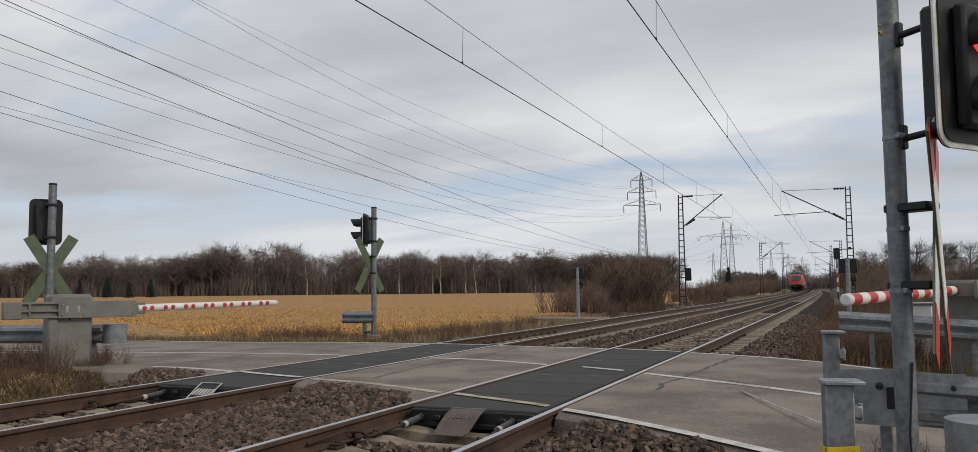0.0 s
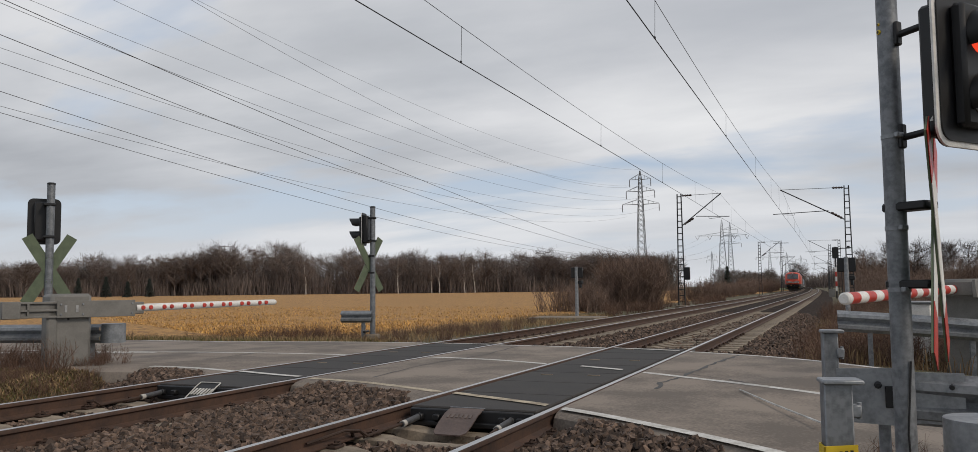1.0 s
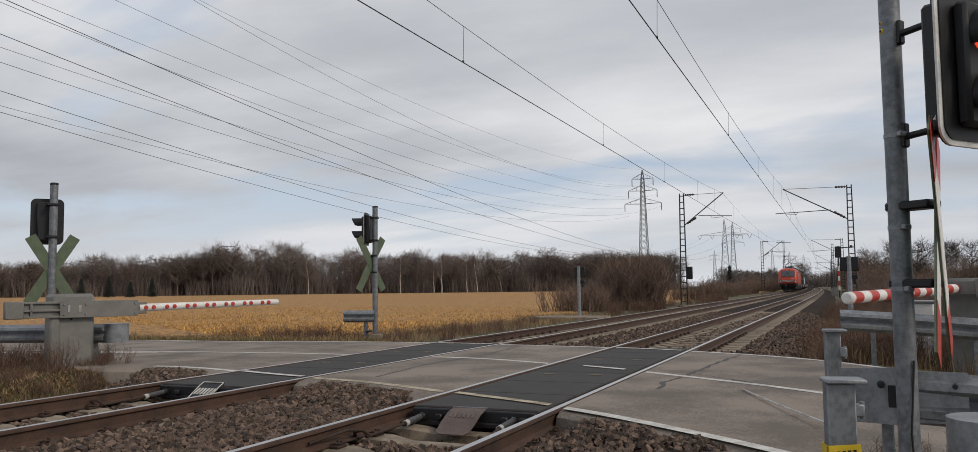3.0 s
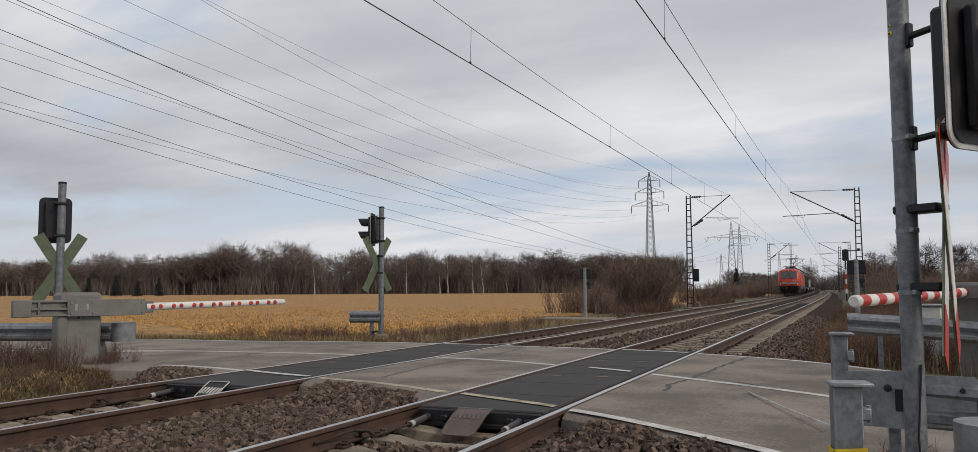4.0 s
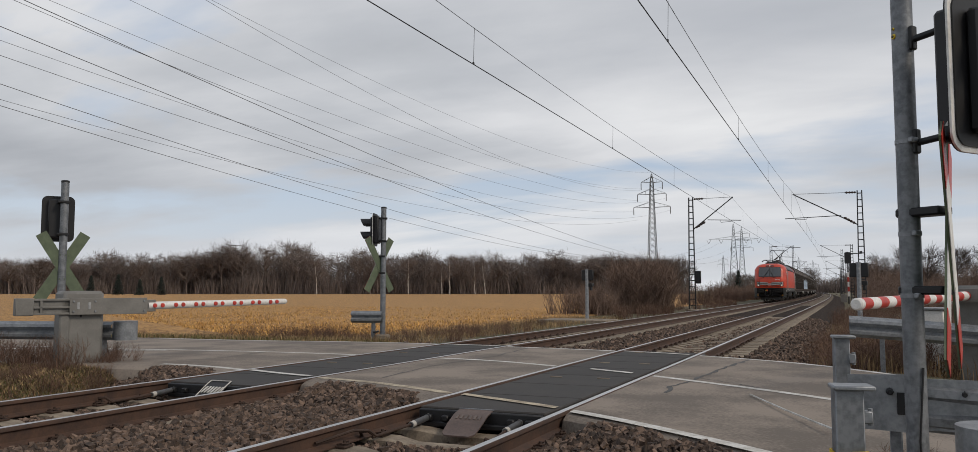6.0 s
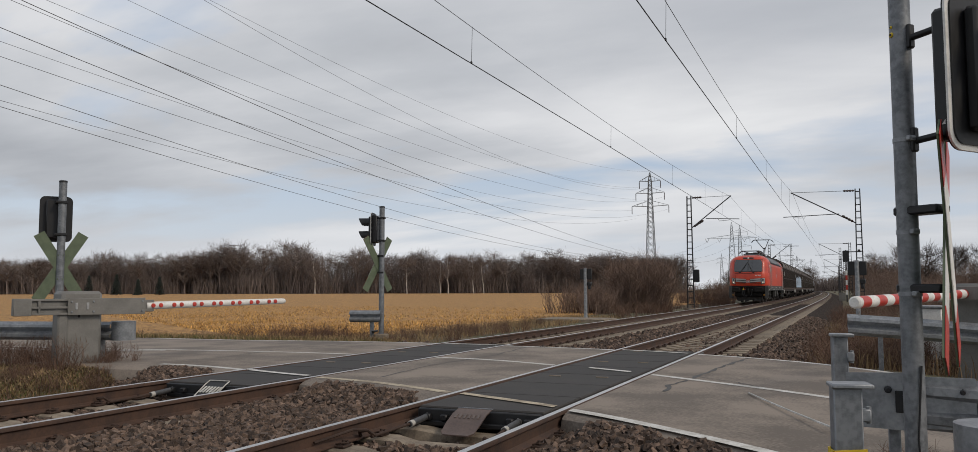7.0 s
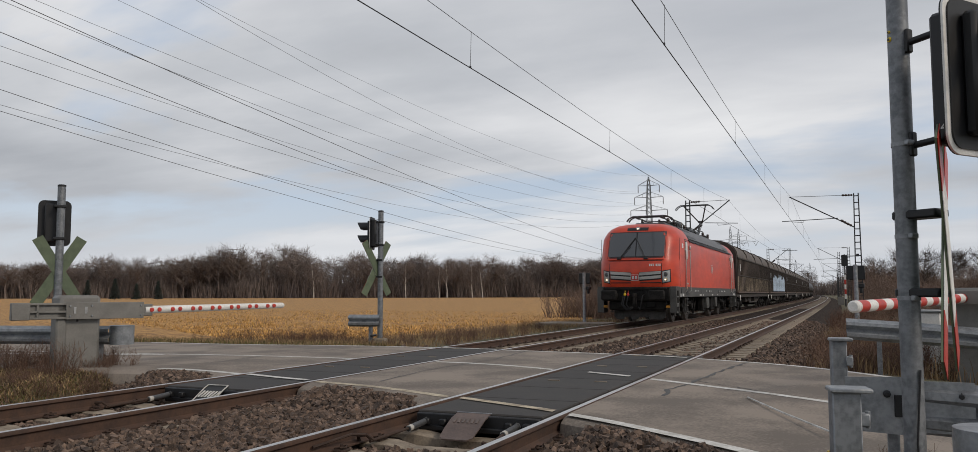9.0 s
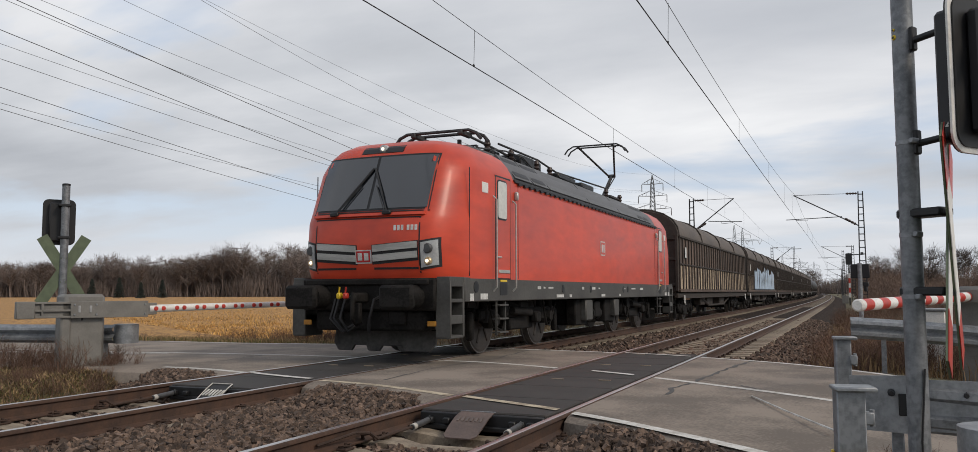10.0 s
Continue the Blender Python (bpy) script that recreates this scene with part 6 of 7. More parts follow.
M_LAMP = glow("lit_headlamp", (0.9, 0.78, 0.58), 1.6)
M_REFLECT = material("amber_lamp_reflector", (0.62, 0.48, 0.30), (0.36, 0.26, 0.15), 0.3, 0.4, scale=30, fine=90, bump=0.4, bump_dist=0.004, contrast=0.9)
M_LENS = material("headlamp_glass", (0.42, 0.44, 0.45), (0.30, 0.31, 0.32), 0.12, scale=6, fine=30, bump=0.05, coat=0.6)
M_WAGBROWN = material("sooty_brown_wagon_wall", (0.145, 0.100, 0.076), (0.060, 0.044, 0.036), 0.75, scale=0.8, fine=7, bump=0.1, bump_dist=0.005, stretch=(1, 1.2, 0.35), spread=0.2)
M_WAGROOF = material("grimy_brown_wagon_roof", (0.135, 0.110, 0.092), (0.075, 0.062, 0.053), 0.7, scale=0.9, fine=7, bump=0.06, bump_dist=0.004, stretch=(1, 0.5, 1))
M_WAGPALE = material("rubbed_pale_wagon_paint", (0.46, 0.37, 0.26), (0.11, 0.078, 0.058), 0.8, scale=1.6, fine=9, bump=0.05, bump_dist=0.003, stretch=(1, 2.2, 0.5), contrast=0.95)
M_WAGDARK = material("dark_wagon_frame", (0.055, 0.044, 0.037), (0.028, 0.023, 0.02), 0.8, 0.1, scale=3, fine=20, bump=0.1, bump_dist=0.004)
M_SPRAY = material("pale_blue_spray_paint", (0.50, 0.60, 0.70), (0.30, 0.40, 0.52), 0.6, scale=2, fine=20, bump=0)
M_SPRAYDARK = material("dark_spray_outline", (0.03, 0.04, 0.06), None, 0.6, scale=2, fine=20, bump=0)
M_TANK = material("black_tank_shell", (0.045, 0.044, 0.046), (0.026, 0.025, 0.026), 0.5, 0.1, scale=0.8, fine=8, bump=0.05)


def table(z, rows):
    for (z0, a0), (z1, a1) in zip(rows, rows[1:]):
        if z <= z1:
            return a0 + (a1 - a0) * max(0.0, (z - z0) / (z1 - z0))
    return rows[-1][1]


NOSE = [(1.36, 0.64), (1.5, 0.58), (1.9, 0.53), (2.3, 0.56), (2.45, 0.63), (3.46, 1.06), (3.6, 1.18), (3.72, 1.42), (3.8, 1.9), (3.84, 2.7)]
WIDTH = [(1.36, 1.5), (3.18, 1.5), (3.30, 1.45), (3.46, 1.36), (3.6, 1.24), (3.72, 1.05), (3.8, 0.8), (3.84, 0.4)]


def cab_plan(z):
    b, w = table(z, NOSE), table(z, WIDTH) / 1.5
    pts = [(0, b), (0.4, b + 0.006), (0.8, b + 0.03), (1.05, b + 0.075), (1.2, b + 0.17), (1.30, b + 0.30), (1.42, max(b + 0.50, 1.02)), (1.5, max(b + 0.78, 1.36)), (1.5, 3.35)]
    return [(x * w, y) for x, y in pts]


def nose_y(x, z):
    pts = cab_plan(z)
    x = abs(x)
    for (x0, y0), (x1, y1) in zip(pts, pts[1:]):
        if x <= x1:
            return y0 + (y1 - y0) * (x - x0) / max(x1 - x0, 1e-6)
    return pts[-1][1]


def nose_patch(g, x0, x1, z0, z1, proud, thick, nx=8, nz=5, slot=0, skew=0.0, flip=False):
    """A plate that follows the cab's face."""
    sg = -1 if flip else 1
    v = []
    for d in (0, 1):
        for j in range(nz + 1):
            for i in range(nx + 1):
                z = z0 + (z1 - z0) * j / nz
                x = x0 + (x1 - x0) * i / nx
                z2 = z + skew * (i / nx)
                v.append((sg * x, nose_y(x, z2) - proud + d * thick, z2))
    k = (nx + 1) * (nz + 1)
    f = []
    for j in range(nz):
        for i in range(nx):
            a = j * (nx + 1) + i
            q = (a, a + 1, a + nx + 2, a + nx + 1)
            f += [q, tuple(p + k for p in q[::-1])]
    edge = [i for i in range(nx + 1)] + [(j + 1) * (nx + 1) + nx for j in range(nz)] + [nz * (nx + 1) + i for i in range(nx - 1, -1, -1)] + [j * (nx + 1) for j in range(nz - 1, 0, -1)]
    f += [(edge[i], edge[(i + 1) % len(edge)], edge[(i + 1) % len(edge)] + k, edge[i] + k) for i in range(len(edge))]
    return g.add(v, f, slot)


def loco_shell():
    g = Mesh()
    zs = [1.36, 1.5, 1.7, 1.9, 2.1, 2.3, 2.38, 2.45, 2.7, 2.95, 3.18, 3.30, 3.46, 3.53, 3.6, 3.66, 3.72, 3.76, 3.8, 3.84]
    rings = []
    for z in zs:
        p = cab_plan(z)
        rear = [(x, 18.98 - y) for x, y in p[::-1]]
        ring = p + rear + [(-x, y) for x, y in rear[::-1]][1:] + [(-x, y) for x, y in p[::-1]][:-1]
        rings.append([(x, y, z) for x, y in ring])
    n = len(rings[0])
    g.v = [q for r in rings for q in r]
    for j in range(len(zs) - 1):
        for i in range(n):
            q = (j * n + i, j * n + (i + 1) % n, (j + 1) * n + (i + 1) % n, (j + 1) * n + i)
            ys = [g.v[k][1] for k in q]
            mid = min(ys) > 3.2 and max(ys) < 15.8 and zs[j] >= 3.17
            g.f.append(q)
            g.s.append(1 if mid else 0)
    g.f += [tuple(range(n))[::-1], tuple(range(len(g.v) - n, len(g.v)))]
    g.s += [0, 1]
    return g


def wheelset_mesh(r, gauge=0.72):
    g = Mesh()
    g.tube((-0.95, 0, 0), (0.95, 0, 0), 0.09, None, 10)
    for sx in (-1, 1):
        a, b = sx * gauge, sx * (gauge + 0.135)
        g.lathe((a - sx * 0.02, 0, 0), (b, 0, 0), [(0, 0.2), (0.0, r + 0.03), (0.18, r + 0.028), (0.25, r), (1.0, r - 0.004)], 28, 1)
        g.lathe((b - sx * 0.005, 0, 0), (b + sx * 0.012, 0, 0), [(0, r - 0.01), (1, r - 0.065)], 28, 0)
        g.lathe((b - sx * 0.05, 0, 0), (b + sx * 0.06, 0, 0), [(0, 0.16), (1, 0.13)], 16, 0)
        # holes and ribs of the disc, so that its turning can be seen
        for k in range(6):
            w = math.pi * k / 3
            c, s = math.cos(w), math.sin(w)
            g.tube((b + sx * 0.006, c * r * 0.32, s * r * 0.32), (b + sx * 0.012, c * r * 0.75, s * r * 0.75), 0.035, 0.03, 6, 0)
    return g


def bogie_mesh(base, r):
    g = Mesh()
    h = base / 2
    for sx in (-1, 1):
        x = sx * 1.04
        g.box((x, 0, r + 0.10), (0.12, base + 1.1, 0.20), 0.03)
        g.box((x, 0, r - 0.10), (0.12, base * 0.42, 0.26), 0.03)
        for sy in (-1, 1):
            g.box((x, sy * h, r), (0.2, 0.34, 0.32), 0.05)
            g.tube((x + sx * 0.09, sy * h, r), (x + sx * 0.17, sy * h, r), 0.13, 0.11, 12)
            for q in (-0.28, 0.28):
                g.tube((x, sy * h + q, r - 0.05), (x, sy * h + q, r + 0.34), 0.085, None, 10)
            g.box((x - sx * 0.05, sy * (h + 0.78), r - 0.1), (0.12, 0.14, 0.5), 0.03)
        g.tube((x + sx * 0.04, -h * 0.5, r + 0.30), (x + sx * 0.04, h * 0.42, r + 0.12), 0.05, None, 8)
        g.box((x + sx * 0.02, 0, r + 0.26), (0.2, 0.5, 0.18), 0.04)
    g.box((0, 0, r), (1.4, 0.5, 0.4), 0.05)
    for sy in (-1, 1):
        g.box((0, sy * h * 0.55, r + 0.04), (1.26, h * 0.75, r * 1.05), 0.08)
        g.box((0, sy * (h + 0.55), r + 0.12), (2.0, 0.12, 0.2), 0.03)
    return g


def buffer_mesh(sign):
    g = Mesh()
    g.box((0, sign * 0.07, 0), (0.60, 0.13, 0.38), 0.05)
    g.lathe((0, sign * 0.12, 0), (0, sign * 0.62, 0), [(0, 0.13), (0.35, 0.13), (0.36, 0.19), (1, 0.2)], 16)
    return g


def build_loco():
    lo = thing("locomotive", "red electric locomotive with grey roof and frame, dusty, headlamps lit", "locomotive")
    part("body_shell", loco_shell(), [M_LOCORED, M_LOCOROOF], lo, "weathered red body with dark grey roof slopes")
    # windscreen, wipers, face
    for flip in (False, True):
        ws = part("windscreen", nose_patch(Mesh(), 0.025, 1.05, 2.50, 3.41, 0.012, 0.03, 10, 6, flip=flip), M_GLASS, lo, "dark windscreen half")
        sg = -1 if flip else 1
        wp = Mesh()
        a, b = (-0.60 if flip else 0.40, 2.42), (-0.16 if flip else 0.06, 3.05)
        pa = Vector((a[0], nose_y(a[0], a[1]) - 0.06, a[1]))
        pb = Vector((b[0], nose_y(b[0], b[1]) - 0.04, b[1]))
        wp.path([pa, pb], 0.014, 6)
        wp.path([pa + Vector((-sg * 0.05, 0, 0.03)), pa.lerp(pb, 0.75) + Vector((-sg * 0.06, 0, 0))], 0.010, 6)
        wp.path([pa.lerp(pb, 0.45), pa.lerp(pb, 1.25)], 0.02, 6)
        wp.box(pa, (0.16, 0.07, 0.07), 0.015)
        part("wiper", wp, M_BLACK, lo)
        part("windscreen_seal", nose_patch(Mesh(), 0.0, 1.08, 2.465, 3.44, 0.006, 0.02, 10, 6, flip=flip), M_BLACK, lo)
        # grille with silver slats
        gr = part("grille", nose_patch(Mesh(), 0.14, 0.955, 1.58, 1.90, 0.006, 0.03, 6, 3, skew=0.06, flip=flip), M_BLACK, lo)
        for z in (1.63, 1.785):
            sl = Mesh()
            nose_patch(sl, 0.16, 0.94, z, z + 0.105, 0.03, 0.035, 6, 1, skew=0.055, flip=flip)
            part("grille_slat", sl, M_SILVER, gr, "silver slat")
        nose_patch_low = nose_patch(Mesh(), 0.17, 0.95, 1.50, 1.535, 0.006, 0.02, 6, 1, skew=0.0, flip=flip)
        part("face_slot", nose_patch_low, M_BLACK, lo)
        hl = part("headlamp_unit", nose_patch(Mesh(), 0.975, 1.27, 1.48, 1.95, 0.012, 0.05, 6, 4, skew=0.06, flip=flip), M_BLACK, lo)
        part("lamp_glass", nose_patch(Mesh(), 1.0, 1.24, 1.52, 1.92, 0.02, 0.02, 6, 4, skew=0.05, flip=flip), M_LENS, hl, "clear lamp cover")
        for z, r, mat, nm in ((1.63, 0.066, M_REFLECT, "lower_lamp"), (1.83, 0.082, M_LOCKGREY, "upper_lamp")):
            x = 1.10
            y = nose_y(x, z)
            g = Mesh().lathe((sg * x, y - 0.045, z), (sg * x, y + 0.02, z), [(0, r * 0.8), (0.3, r), (1, r)], 16)
            part(nm, g, mat, hl)
            if nm == "lower_lamp":
                part("lamp_core", Mesh().lathe((sg * x, y - 0.052, z), (sg * x, y - 0.03, z), [(0, 0.026), (1, 0.034)], 14), M_LAMP, hl, "lit lamp core")
    # dark outline of the front panel
    ol = Mesh()
    for a in (nose_patch(Mesh(), -0.99, 0.99, 2.325, 2.345, 0.005, 0.02, 12, 1), nose_patch(Mesh(), -1.1, 1.1, 2.435, 2.455, 0.012, 0.03, 12, 1),
              nose_patch(Mesh(), 0.965, 0.985, 1.44, 2.33, 0.005, 0.02, 1, 6), nose_patch(Mesh(), 0.965, 0.985, 1.44, 2.33, 0.005, 0.02, 1, 6, flip=True)):
        ol.add(a.v, a.f)
    part("panel_gap", ol, M_BLACK, lo)
    part("ledge", nose_patch(Mesh(), -1.05, 1.05, 2.375, 2.42, 0.05, 0.08, 12, 1), M_LOCORED, lo)
    lg = part("emblem", nose_patch(Mesh(), -0.17, 0.13, 1.60, 1.82, 0.012, 0.02, 2, 2), M_LETTER, lo, "white emblem plate with red blocks")
    part("emblem_field", nose_patch(Mesh(), -0.15, 0.11, 1.62, 1.80, 0.016, 0.02, 2, 2), M_LOGORED, lg)
    for x in (-0.12, 0.0):
        part("emblem_block", nose_patch(Mesh(), x, x + 0.08, 1.65, 1.77, 0.02, 0.02, 2, 2), M_LETTER, lg)
    for i, x in enumerate((0.53, 0.595, 0.66, 0.765, 0.83, 0.895)):
        part("number_bar", nose_patch(Mesh(), x, x + 0.042, 2.125, 2.21, 0.006, 0.012, 1, 1), M_LETTER, lo)
    tl = part("top_lamp_housing", nose_patch(Mesh(), -0.40, 0.40, 3.49, 3.62, 0.012, 0.06, 8, 3), M_BLACK, lo)
    g = Mesh().lathe((0, nose_y(0, 3.57) - 0.05, 3.565), (0, nose_y(0, 3.57) + 0.05, 3.565), [(0, 0.05), (0.2, 0.075), (1, 0.08)], 16)
    part("top_lamp", g, M_LENS, tl, "round lamp with lit core")
    part("top_lamp_core", Mesh().lathe((0, nose_y(0, 3.57) - 0.062, 3.565), (0, nose_y(0, 3.57) - 0.03, 3.565), [(0, 0.026), (1, 0.03)], 14), M_LAMP, tl, "lit lamp core")
    # frame band, steps, beam
    g = Mesh().box((0, 9.49, 1.175), (3.0, 16.6, 0.40), 0.015)
    part("frame_band", g, M_LOCOGREY, lo, "dusty dark grey frame band")
    for e, y in ((1, 0.0), (-1, 18.98)):
        b = Mesh()
        b.box((0, y + e * 0.86, 1.1), (2.5, 0.5, 0.52), 0.03)
        b.box((0, y + e * 0.66, 1.30), (2.3, 0.2, 0.1), 0.02)
        part("buffer_beam", b, M_UNDER, lo)
        for sx in (-1, 1):
            part("buffer", buffer_mesh(e), M_UNDER, lo, "black rectangular buffer", m=pose(sx * 0.875, y, 1.06))
            stp = part("corner_step", Mesh().box((sx * 1.25, y + e * 0.94, 0.86), (0.02, 0.5, 0.86), 0.005), M_LOCOGREY, lo, "grey corner step with two footholds")
            for z, hh in ((1.30, 0.16), (1.0, 0.06), (0.70, 0.14), (0.43, 0.05)):
                part("foothold", Mesh().box((sx * 1.36, y + e * 0.94, z), (0.24, 0.52, hh), 0.01), M_LOCOGREY, stp)
            for q, w in ((1.17, 0.06), (0.70, 0.05)):
                part("step_upright", Mesh().box((sx * 1.36, y + e * q, 0.86), (0.26, w, 0.88), 0.01), M_LOCOGREY, stp)
            part("warning_mark", Mesh().box((sx * 1.17, y + e * 0.665, 0.64), (0.15, 0.02, 0.08), 0.003), M_ORANGE, stp, "orange mark")
        pl = Mesh()
        outl = [(-1.25, 0.52), (-1.25, 0.30), (-1.12, 0.17), (-0.78, 0.17), (-0.72, 0.26), (-0.42, 0.26), (-0.36, 0.17), (-0.08, 0.17), (-0.02, 0.26), (0.48, 0.26), (0.54, 0.17), (1.12, 0.17), (1.25, 0.30), (1.25, 0.52)]
        outl = [(a * 0.78, b) for a, b in outl]
        pl.slab(outl, 0.05, Matrix.Translation((0, y + e * 1.22 - 0.025, 0)) @ pose(0, 0.10 * -e, 0, 14 * -e))
        pl.box((0, y + e * 1.45, 0.55), (1.9, 0.45, 0.06), 0.01)
        part("front_skirt", Mesh().box((0, y + e * 0.86, 0.68), (2.1, 0.3, 0.34), 0.04).box((0.55, y + e * 0.70, 0.72), (0.3, 0.1, 0.22), 0.02).box((-0.6, y + e * 0.70, 0.70), (0.24, 0.1, 0.2), 0.02), M_UNDER, lo)
        part("snow_plough", pl, M_PLOUGH, lo, "notched grey rail guard")
        hk = Mesh()
        hk.box((0, y + e * 0.42, 1.05), (0.10, 0.42, 0.16), 0.03)
        hk.path([(0, y + e * 0.22, 1.12), (0.03, y + e * 0.16, 1.0), (0.0, y + e * 0.2, 0.72), (0.0, y + e * 0.34, 0.62)], 0.035, 8)
        hk.box((0.05, y + e * 0.3, 0.8), (0.1, 0.1, 0.34), 0.02)
        part("coupling_hook", hk, M_UNDER, lo)
        for x, col in ((-0.36, M_YELLOW), (-0.24, M_RED), (0.3, M_BLACK), (-0.42, M_BLACK)):
            hz = Mesh().path([(x, y + e * 0.6, 1.08), (x, y + e * 0.36, 1.02), (x - 0.05, y + e * 0.30, 0.72), (x * 0.7, y + e * 0.36, 0.52), (x * 0.4, y + e * 0.52, 0.62)], 0.024, 6)
            ho = part("brake_hose", hz, M_BLACK, lo)
            if col is not M_BLACK:
                part("hose_tap", Mesh().box((x, y + e * 0.38, 1.08), (0.08, 0.10, 0.10), 0.02).tube((x, y + e * 0.36, 1.1), (x + 0.03, y + e * 0.34, 1.22), 0.014), col, ho)
    # side doors, rails, seams, lettering, vents
    for sx in (-1, 1):
        X = sx * 1.5
        for y0, e in ((0.0, 1), (18.98, -1)):
            d = Mesh().box((X, y0 + e * 2.80, 2.28), (0.02, 0.66, 1.80), 0.006)
            door = part("cab_door", d, M_LOCORED, lo, "red cab door with pale window")
            part("door_gap", Mesh().box((X - sx * 0.004, y0 + e * 2.80, 2.28), (0.018, 0.72, 1.86), 0.004), M_BLACK, door)
            part("door_window", Mesh().slab(rounded(0.40, 0.66, 0.06), 0.03, Matrix.Translation((X + sx * 0.015, y0 + e * 2.74, 2.78)) @ pose(0, 0, 0, 0, 0, 90 * sx) @ pose(0, -0.01, 0)), M_BLIND, door, "pale door window")
            part("window_frame", Mesh().slab(rounded(0.46, 0.72, 0.08), 0.012, Matrix.Translation((X + sx * 0.012, y0 + e * 2.74, 2.78)) @ pose(0, 0, 0, 0, 0, 90 * sx) @ pose(0, -0.004, 0)), M_BLACK, door)
            part("door_handle", Mesh().box((X + sx * 0.03, y0 + e * 2.58, 1.75), (0.04, 0.16, 0.03), 0.01), M_SILVER, door)
            part("sill_plate", Mesh().box((X + sx * 0.012, y0 + e * 2.82, 1.50), (0.03, 0.5, 0.06), 0.005), M_SILVER, door)
            for q in (2.36, 3.27):
                hr = Mesh().path([(X, y0 + e * q, 2.82), (X + sx * 0.07, y0 + e * q, 2.76), (X + sx * 0.07, y0 + e * q, 1.22), (X, y0 + e * q, 1.15)], 0.016, 8)
                part("handrail", hr, M_SILVER, lo, "pale steel handrail")
            part("seam", Mesh().box((X - sx * 0.002, y0 + e * 1.37, 2.30), (0.012, 0.014, 1.8), 0).box((X - sx * 0.002, y0 + e * 3.55, 2.27), (0.012, 0.012, 1.78), 0), M_BLACK, lo)
            part("notice_plate", Mesh().box((X + sx * 0.002, y0 + e * 2.0, 2.93), (0.012, 0.26, 0.18), 0.003), M_WHITE, lo)
            part("side_lamp", Mesh().box((X + sx * 0.03, y0 + e * 3.40, 2.92), (0.08, 0.07, 0.16), 0.02), M_SILVER, lo)
            la = Mesh()
            for q in (2.62, 3.02):
                la.box((sx * 1.44, y0 + e * q, 0.80), (0.04, 0.03, 0.86), 0.006)
            for z in (0.42, 0.66, 0.90):
                la.box((sx * 1.44, y0 + e * 2.82, z), (0.16, 0.4, 0.03), 0.006)
            part("cab_ladder", la, M_LOCOGREY, lo)
            part("step_recess", Mesh().box((X + sx * 0.003, y0 + e * 2.82, 1.19), (0.012, 0.34, 0.22), 0.003), M_BLACK, lo)
            part("step_mark", Mesh().box((X + sx * 0.004, y0 + e * 2.82, 1.335), (0.012, 0.3, 0.035), 0.002), M_YELLOW, lo)
            rc = Mesh().lathe((X - sx * 0.01, y0 + e * 1.62, 1.22), (X + sx * 0.012, y0 + e * 1.62, 1.22), [(0, 0.1), (1, 0.095)], 16)
            part("fuse_cover", rc, M_BLACK, lo)
            for k, (q, z, w, hh) in enumerate(((1.45, 0.99, 0.14, 0.12), (1.95, 1.0, 0.3, 0.10))):
                part("marking_plate", Mesh().box((X + sx * 0.003, y0 + e * q, z + 0.06), (0.010, w, hh), 0.002), M_LETTER, lo)
        rnd = random.Random(4)
        y = 4.6
        while y < 15.0:
            w = rnd.uniform(0.08, 0.5)
            if rnd.random() < 0.62:
                part("marking_bar", Mesh().box((X + sx * 0.003, y + w / 2, rnd.choice((1.22, 1.22, 1.05))), (0.008, w, rnd.choice((0.035, 0.06))), 0), M_LETTER, lo)
            y += w + rnd.uniform(0.1, 0.5)
        for y in (6.2, 8.3, 11.4, 11.9):
            part("round_plug", Mesh().lathe((X - sx * 0.01, y, 1.2), (X + sx * 0.008, y, 1.2), [(0, 0.09), (1, 0.085)], 14), M_BLACK, lo)
        sg = part("side_emblem", Mesh().slab(rounded(0.42, 0.36, 0.05), 0.01, Matrix.Translation((X + sx * 0.009, 9.38, 2.22)) @ pose(0, 0, 0, 0, 0, 90 * sx)), M_LETTER, lo, "pale outlined emblem")
        part("emblem_field", Mesh().slab(rounded(0.36, 0.30, 0.04), 0.01, Matrix.Translation((X + sx * 0.012, 9.38, 2.22)) @ pose(0, 0, 0, 0, 0, 90 * sx)), M_LOCORED, sg)
        for q in (-0.08, 0.08):
            part("emblem_block", Mesh().slab(rounded(0.11, 0.2, 0.02), 0.01, Matrix.Translation((X + sx * 0.015, 9.38 + q, 2.22)) @ pose(0, 0, 0, 0, 0, 90 * sx)), M_LETTER, sg)
        part("gutter", Mesh().box((sx * 1.505, 9.49, 3.20), (0.05, 12.3, 0.06), 0.01), M_BLACK, lo)
        vt = Mesh()
        for i in range(40):
            vt.box((sx * 1.53, 3.6 + i * 0.305, 3.155), (0.03, 0.17, 0.035), 0)
        part("vent_row", vt, M_BLACK, lo, smooth=False)
        # roof slope panels
        y = 3.42
